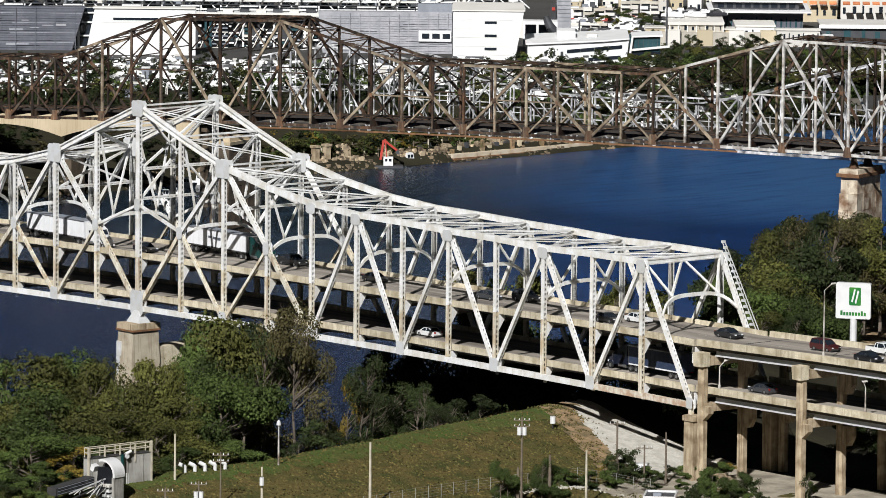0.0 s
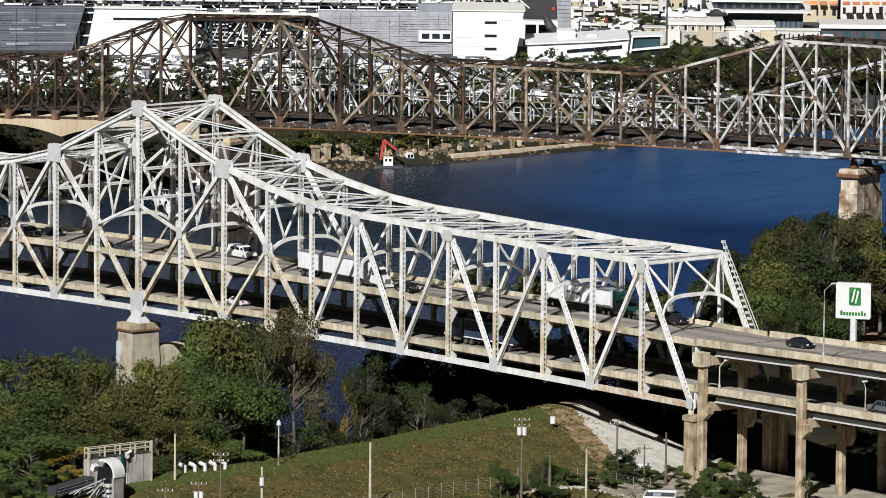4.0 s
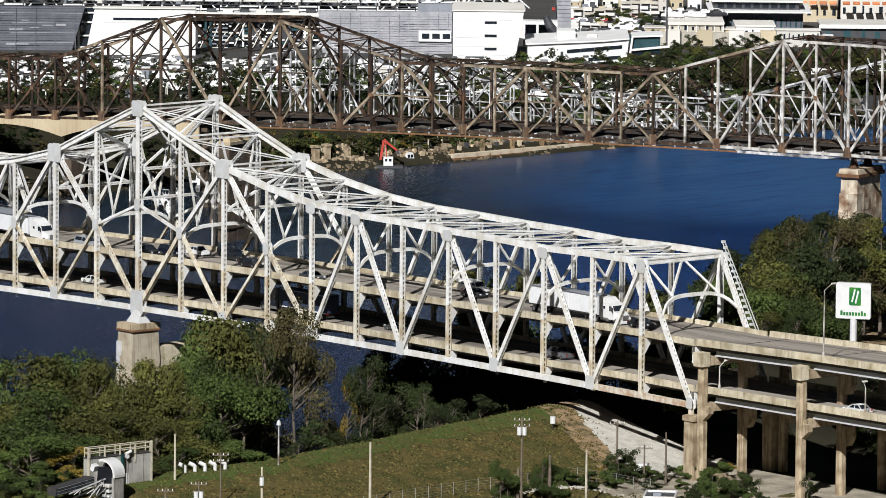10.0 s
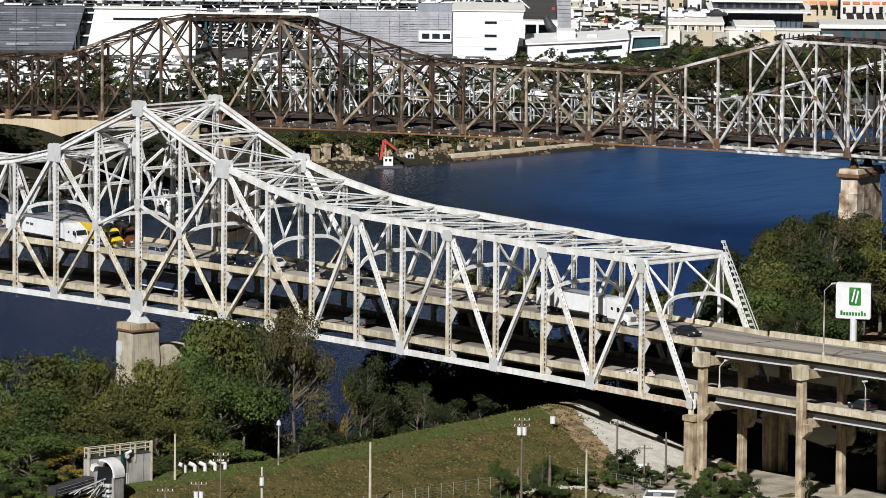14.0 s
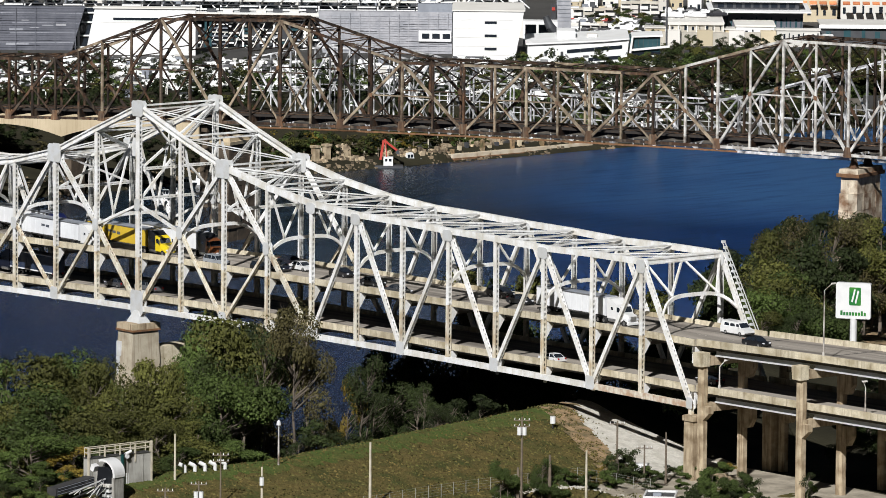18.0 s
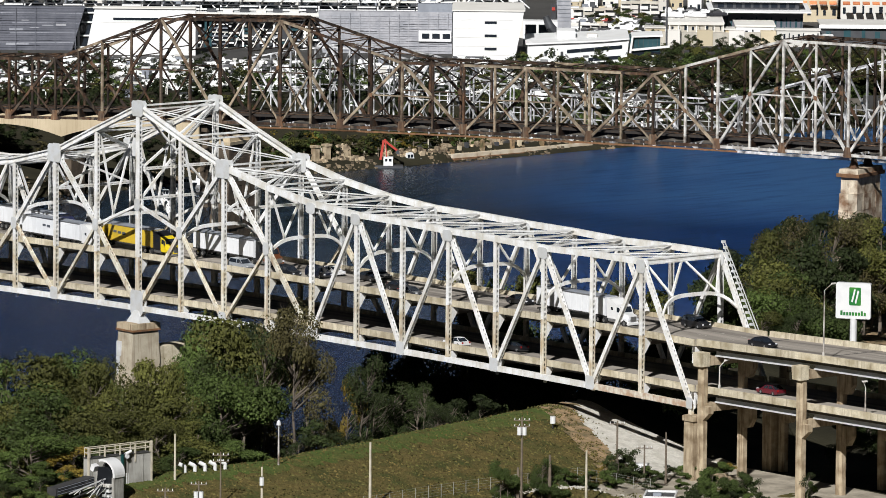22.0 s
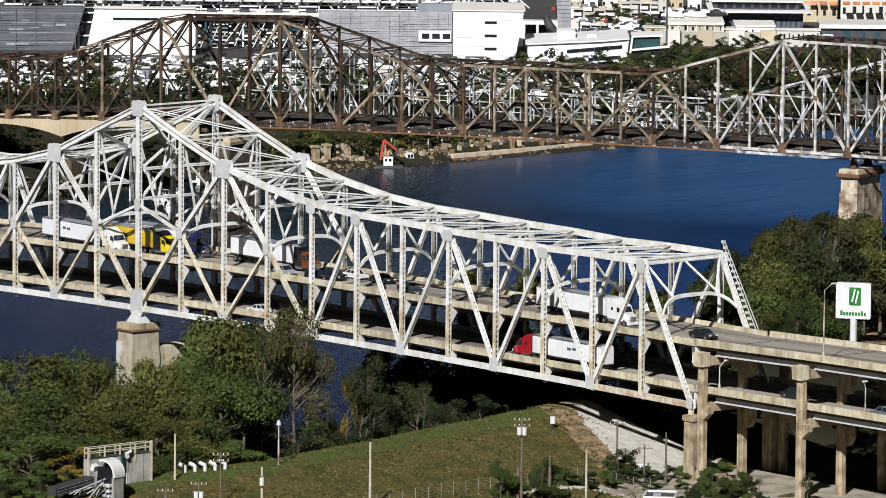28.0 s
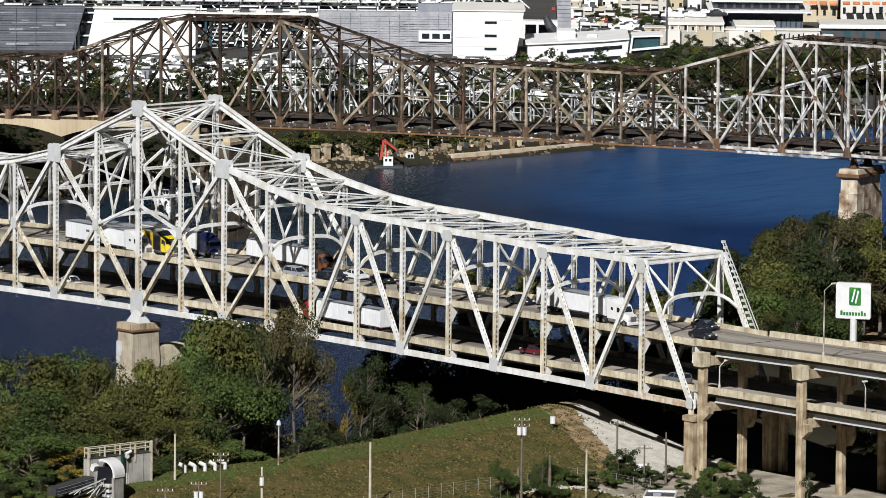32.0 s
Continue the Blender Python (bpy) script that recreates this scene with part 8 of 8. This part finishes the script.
for i in range(19000):
    y = rt.uniform(-120, -4)
    x = crest_x(y) + rt.uniform(-3, 40)
    if x > crest_x(y) + 16.0 - 2.0 * (y + 8) and y > -16:
        continue
    z = ground_z(x, y) + 0.08
    h, w, a = rt.uniform(0.08, 0.32), rt.uniform(0.1, 0.34), rt.uniform(0, 3.14)
    c, q = math.cos(a) * w, math.sin(a) * w
    tufts.add([(x - c, y - q, z), (x + c, y + q, z), (x + rt.uniform(-0.1, 0.1), y, z + h)], [(0, 1, 2)])
TUFT = mat("weed_tufts", (0.086, 0.082, 0.028), 1.0, spread=0.7, spec=0.1, dark=(0.13, 0.09, 0.035), amount=0.8, scale=0.2)
tagged(new("weeds", data_of(tufts, TUFT, "weeds")), "uneven tufts and dry weeds on the grass bank", "grass", "", "stuff")

def motions():
    drive(stopped_truck, UP, 5.4, [(0, -26.2), (1.5, 7.5), (3, 31.8), (6, 76.9), (7, 86.1), (8, 94.0), (9, 100.3), (10, 105.8), (10.6, 107.3), (11.2, 107.6), (32, 107.6)])
    drive(green_truck, UP, 12.2, [(0, 9.5), (1, 31.3), (2, 56.1), (3, 78.6), (6, 148.8), (7, 173.9), (9, 222.5), (11.4, 282.0), (32, 282.0)])
    drive(white_truck, UP, 2.4, [(0, -141.4), (6, -78.4), (8.5, -47.8), (9.5, -41.6), (10.5, -34.4), (11.5, -31.0), (12.5, -29.9), (13.5, -28.7), (14.5, -27.4), (16.5, -25.1), (18.5, -23.4), (23.5, -23.2), (24, -22.9), (25, -21.6), (27.5, -18.7), (28, -17.6), (29, -15.5), (30, -12.8), (31, -12.1), (32, -11.0)])
    drive(yellow_truck, UP, 5.4, [(0, -157.4), (6, -89.8), (9.5, -48.0), (10.5, -41.5), (11.5, -33.5), (12, -31.6), (13, -30.4), (13.5, -27.6), (14, -23.0), (14.5, -18.5), (16.5, -12.1), (17.5, -9.7), (18.5, -8.4), (19.5, -7.5), (32, -7.5)])
    drive(orange_truck, UP, 9.0, [(0, -136.7), (6, -86.3), (10.5, -52.0), (12, -41.5), (12.5, -37.0), (13, -31.0), (13.5, -26.3), (14.5, -21.8), (16.5, -14.3), (17.5, -3.8), (18.5, 2.7), (20, 9.3), (21, 12.8), (22, 15.4), (23, 17.7), (24, 20.3), (25, 22.4), (27.5, 25.0), (28, 25.5), (29, 26.1), (30, 27.3), (31, 28.5), (32, 29.7)])
    drive(blue_truck, UP, 9.0, [(0, -174.6), (8, -129.3), (14, -62.3), (16.5, -46.3), (18.5, -40.9), (22, -39.6), (23, -37.6), (24, -33.2), (25.5, -20.2), (27.5, -6.7), (28, -3.8), (29, -2.3), (30, -1.3), (31, -0.9), (32, -0.2)])
    drive(v_car_white, UP, 9.0, [(0, -98.9), (5.5, -28.4), (8.5, -4.7), (10.5, 7.4), (11.5, 13.2), (12.5, 18.2), (14.5, 27.0), (16.5, 29.7), (18.5, 33.4), (20, 38.6), (22, 39.9), (23, 41.4), (24, 44.0), (25, 45.3), (32, 46.1)])
    drive(v_car_dark1, UP, 9.0, [(0, -91.9), (5.5, -18.8), (8.5, 6.1), (10.5, 16.8), (12.5, 25.8), (14.5, 34.8), (16.5, 38.6), (18.5, 43.6), (20, 45.9), (22, 49.4), (24, 52.3), (32, 52.9)])
    drive(v_car_dark2, UP, 5.4, [(0, -93.5), (5.5, -25.0), (8.5, -9.9), (9.5, -2.1), (11.5, 11.7), (13.5, 20.1), (16.5, 26.1), (18.5, 32.1), (20, 38.0), (22, 40.9), (23, 42.1), (25, 43.9), (32, 44.8)])
    drive(v_car_dark3, UP, 5.4, [(0, -84.8), (5.5, -2.1), (8.5, 11.7), (9.5, 17.8), (11.5, 38.7), (12.5, 40.2), (14.5, 46.8), (16.5, 52.6), (18.5, 55.5), (20, 58.4), (23, 62.7), (25, 64.1), (32, 64.4)])
    drive(v_car_silver_van, UP, 2.4, [(0, -106.5), (6, -61.7), (9, -27.0), (10, -17.5), (11, -5.5), (12, 0.6), (14, 2.8), (16.5, 13.5), (18.5, 18.8), (20, 21.1), (21, 22.8), (22, 24.6), (23, 24.7), (24, 27.1), (25, 28.3), (25.5, 29.2), (27.5, 34.6), (30, 37.5), (32, 39.0)])
    drive(v_car_dark4, UP, 2.4, [(0, -89.1), (6, -32.1), (9, -6.7), (12, 8.8), (14, 19.5), (16.5, 27.0), (18.5, 31.5), (20, 34.5), (22, 36.7), (24, 40.7), (25, 41.9), (32, 47.7)])
    drive(v_car_dark5, UP, 2.4, [(0, -71.9), (5.5, 15.7), (6.5, 28.5), (8.5, 38.9), (9.5, 40.8), (11.5, 52.4), (13.5, 56.4), (16.5, 60.7), (18.5, 66.4), (20, 67.8), (32, 68.4)])
    drive(v_suv_dark6, UP, 12.2, [(0, -108.7), (3, -67.2), (6, -34.2), (8.5, -8.8), (10.5, 14.3), (12.5, 32.3), (14.5, 47.0), (16.5, 64.2), (19, 88.0), (21, 111.0), (21.5, 119.0), (22, 124.9), (22.5, 126.6), (23, 132.7), (23.5, 138.2), (24, 144.0), (24.5, 149.7), (25, 156.0), (25.5, 161.8), (27.5, 189.2), (32, 250.8)])
    drive(v_car_dark7, UP, 5.4, [(0, -5.3), (1.5, 24.6), (3, 48.2), (6, 91.0), (7, 100.4), (8, 108.3), (9, 115.6), (10, 120.2), (11, 122.8), (13, 127.4), (14, 130.7), (14.5, 131.5), (16.5, 141.5), (17, 143.3), (17.5, 144.4), (18, 146.4), (18.5, 147.5), (19, 148.1), (22.5, 147.6), (23, 147.1), (23.5, 145.8), (24, 144.8), (24.5, 143.8), (25, 142.0), (25.5, 140.7), (27.5, 135.3), (28, 134.4), (29, 134.3), (32, 134.3)])
    drive(v_van_white, UP, 12.2, [(0, -61.9), (3, -8.0), (6, 44.1), (7, 52.1), (8, 59.5), (10, 71.7), (11, 77.3), (12, 82.1), (12.5, 84.8), (14.5, 97.8), (16.5, 114.4), (17, 121.4), (17.5, 127.2), (18, 134.4), (18.5, 141.2), (19, 148.3), (19.5, 155.5), (20, 163.4), (21, 178.7), (23, 210.7), (26.4, 265.4), (32, 265.4)])
    drive(v_car_dark8, UP, 12.2, [(0, -124.8), (10, -57.2), (14, -4.2), (20, 35.2), (25, 69.9), (28, 92.1), (30, 108.3), (31, 119.6), (31.3, 122.5), (31.6, 125.1), (32, 127.1)])
    drive(v_c1, UP, 5.4, [(0, 171.1), (1, 195.7), (3, 239.7), (6.4, 315.6), (32, 315.6)])
    drive(v_c2, UP, 12.2, [(0, 166.8), (1, 191.9), (3, 233.4), (6.9, 315.2), (32, 315.2)])
    drive(v_c3, UP, 9.0, [(0, 157.6), (1, 183.0), (3, 230.6), (6.6, 315.6), (32, 315.6)])
    drive(v_c4, UP, 9.0, [(0, 136.1), (1, 156.6), (2, 181.7), (3, 206.6), (7.1, 307.9), (32, 307.9)])
    drive(v_c5, UP, 9.0, [(0, 115.3), (1, 140.8), (2, 165.9), (3, 190.1), (7.5, 300.1), (32, 300.1)])
    drive(v_c6, UP, 5.4, [(0, 112.3), (1, 137.2), (2, 159.3), (3, 183.8), (8.1, 307.9), (32, 307.9)])
    drive(v_c7, UP, 12.2, [(0, 84.6), (1, 110.4), (2, 135.9), (3, 161.5), (4, 186.8), (8.7, 306.9), (32, 306.9)])
    drive(v_c8, UP, 9.0, [(0, 79.3), (1, 105.3), (2, 130.2), (3, 151.5), (4, 175.7), (5, 199.6), (8.9, 292.4), (32, 292.4)])
    drive(v_c9, UP, 9.0, [(0, 50.9), (1, 76.5), (2, 102.0), (3, 126.8), (4, 152.2), (5, 178.1), (9.1, 284.7), (32, 284.7)])
    drive(v_c10, UP, 12.2, [(0, 25.3), (3, 98.0), (6, 165.4), (7, 192.0), (8, 214.2), (11.8, 298.6), (32, 298.6)])
    drive(v_c11, UP, 9.0, [(0, -42.9), (1.5, -22.0), (3, 27.4), (5.5, 40.7), (6.5, 53.8), (7.5, 62.4), (8.5, 70.9), (10, 75.8), (12, 84.9), (14, 87.0), (32, 87.2)])
    drive(red_truck, DOWN, 2.4, [(0, 218.4), (20.1, 218.4), (22, 193.1), (22.5, 185.8), (23, 177.7), (23.5, 170.8), (24, 163.5), (24.5, 156.1), (25, 149.6), (25.5, 143.1), (27.5, 114.1), (28, 105.0), (28.5, 98.6), (29, 92.0), (30, 78.4), (31, 65.0), (32, 51.2)])
    drive(v_redcar, DOWN, 6.2, [(0, 235.2), (11.3, 235.2), (17, 186.1), (19, 169.0), (19.5, 164.4), (20, 161.0), (21.5, 151.2), (22, 148.9), (22.5, 146.9), (23, 143.8), (24, 140.0), (25, 131.2), (27, 110.1), (30, 95.2), (32, 93.6)])
    drive(v_whitelow, DOWN, 2.4, [(0, 202.3), (8.3, 202.3), (10, 172.1), (11, 155.6), (12, 142.8), (13, 131.7), (17, 108.3), (18, 102.8), (19, 96.8), (23, 73.2), (25, 57.9), (25.5, 53.5), (27.5, 33.6), (28, 29.4), (29, 17.2), (32, -22.5)])
    drive(navy_truck, DOWN, 6.2, [(0, 121.4), (1, 109.3), (2, 99.1), (3, 89.9), (6, 65.8), (6.5, 61.2), (8.5, 47.3), (10.5, 31.0), (11.5, 24.5), (12.5, 17.4), (13.5, 2.4), (14.5, -6.7), (16.5, -21.0), (19, -53.8), (32, -224.3)])
    drive(v_silverlow, DOWN, 2.4, [(0, 234.6), (23.6, 234.6), (24, 229.7), (28.5, 172.2), (29, 166.0), (29.5, 159.7), (30, 153.8), (30.5, 148.1), (31, 143.4), (32, 132.0)])
    drive(v_pickuplow, DOWN, 6.2, [(0, 219.4), (5, 162.2), (6, 150.0), (7, 136.8), (8, 125.1), (10, 99.8), (13, 63.6), (17, 8.8), (20, -33.7), (32, -203.9)])
    drive(v_whitelow2, DOWN, 6.2, [(0, 68.1), (1, 56.0), (3, 31.1), (5.5, 3.8), (6.5, -0.6), (7.5, -1.2), (9, -11.8), (12, -40.7), (14, -68.9), (26.2, -241.7), (32, -241.7)])
    drive(v_darklow3, DOWN, 6.2, [(0, 147.0), (1, 135.0), (2.5, 119.5), (5.5, 93.4), (6.5, 86.0), (8.5, 72.0), (10.5, 56.5), (12.5, 42.5), (14.5, 18.0), (16.5, 4.0), (19, -30.0), (32, -212.0)])
    drive(v_darklow, DOWN, 6.2, [(0, 227.5), (7.9, 227.5), (8, 226.9), (14, 169.1), (18, 135.1), (24, 63.1), (32, -43.9)])
    drive(v_darklow2, DOWN, 6.2, [(0, 243.0), (17.9, 243.0), (20, 221.3), (25, 169.2), (28, 154.3), (30, 128.6), (32, 106.1)])


motions()
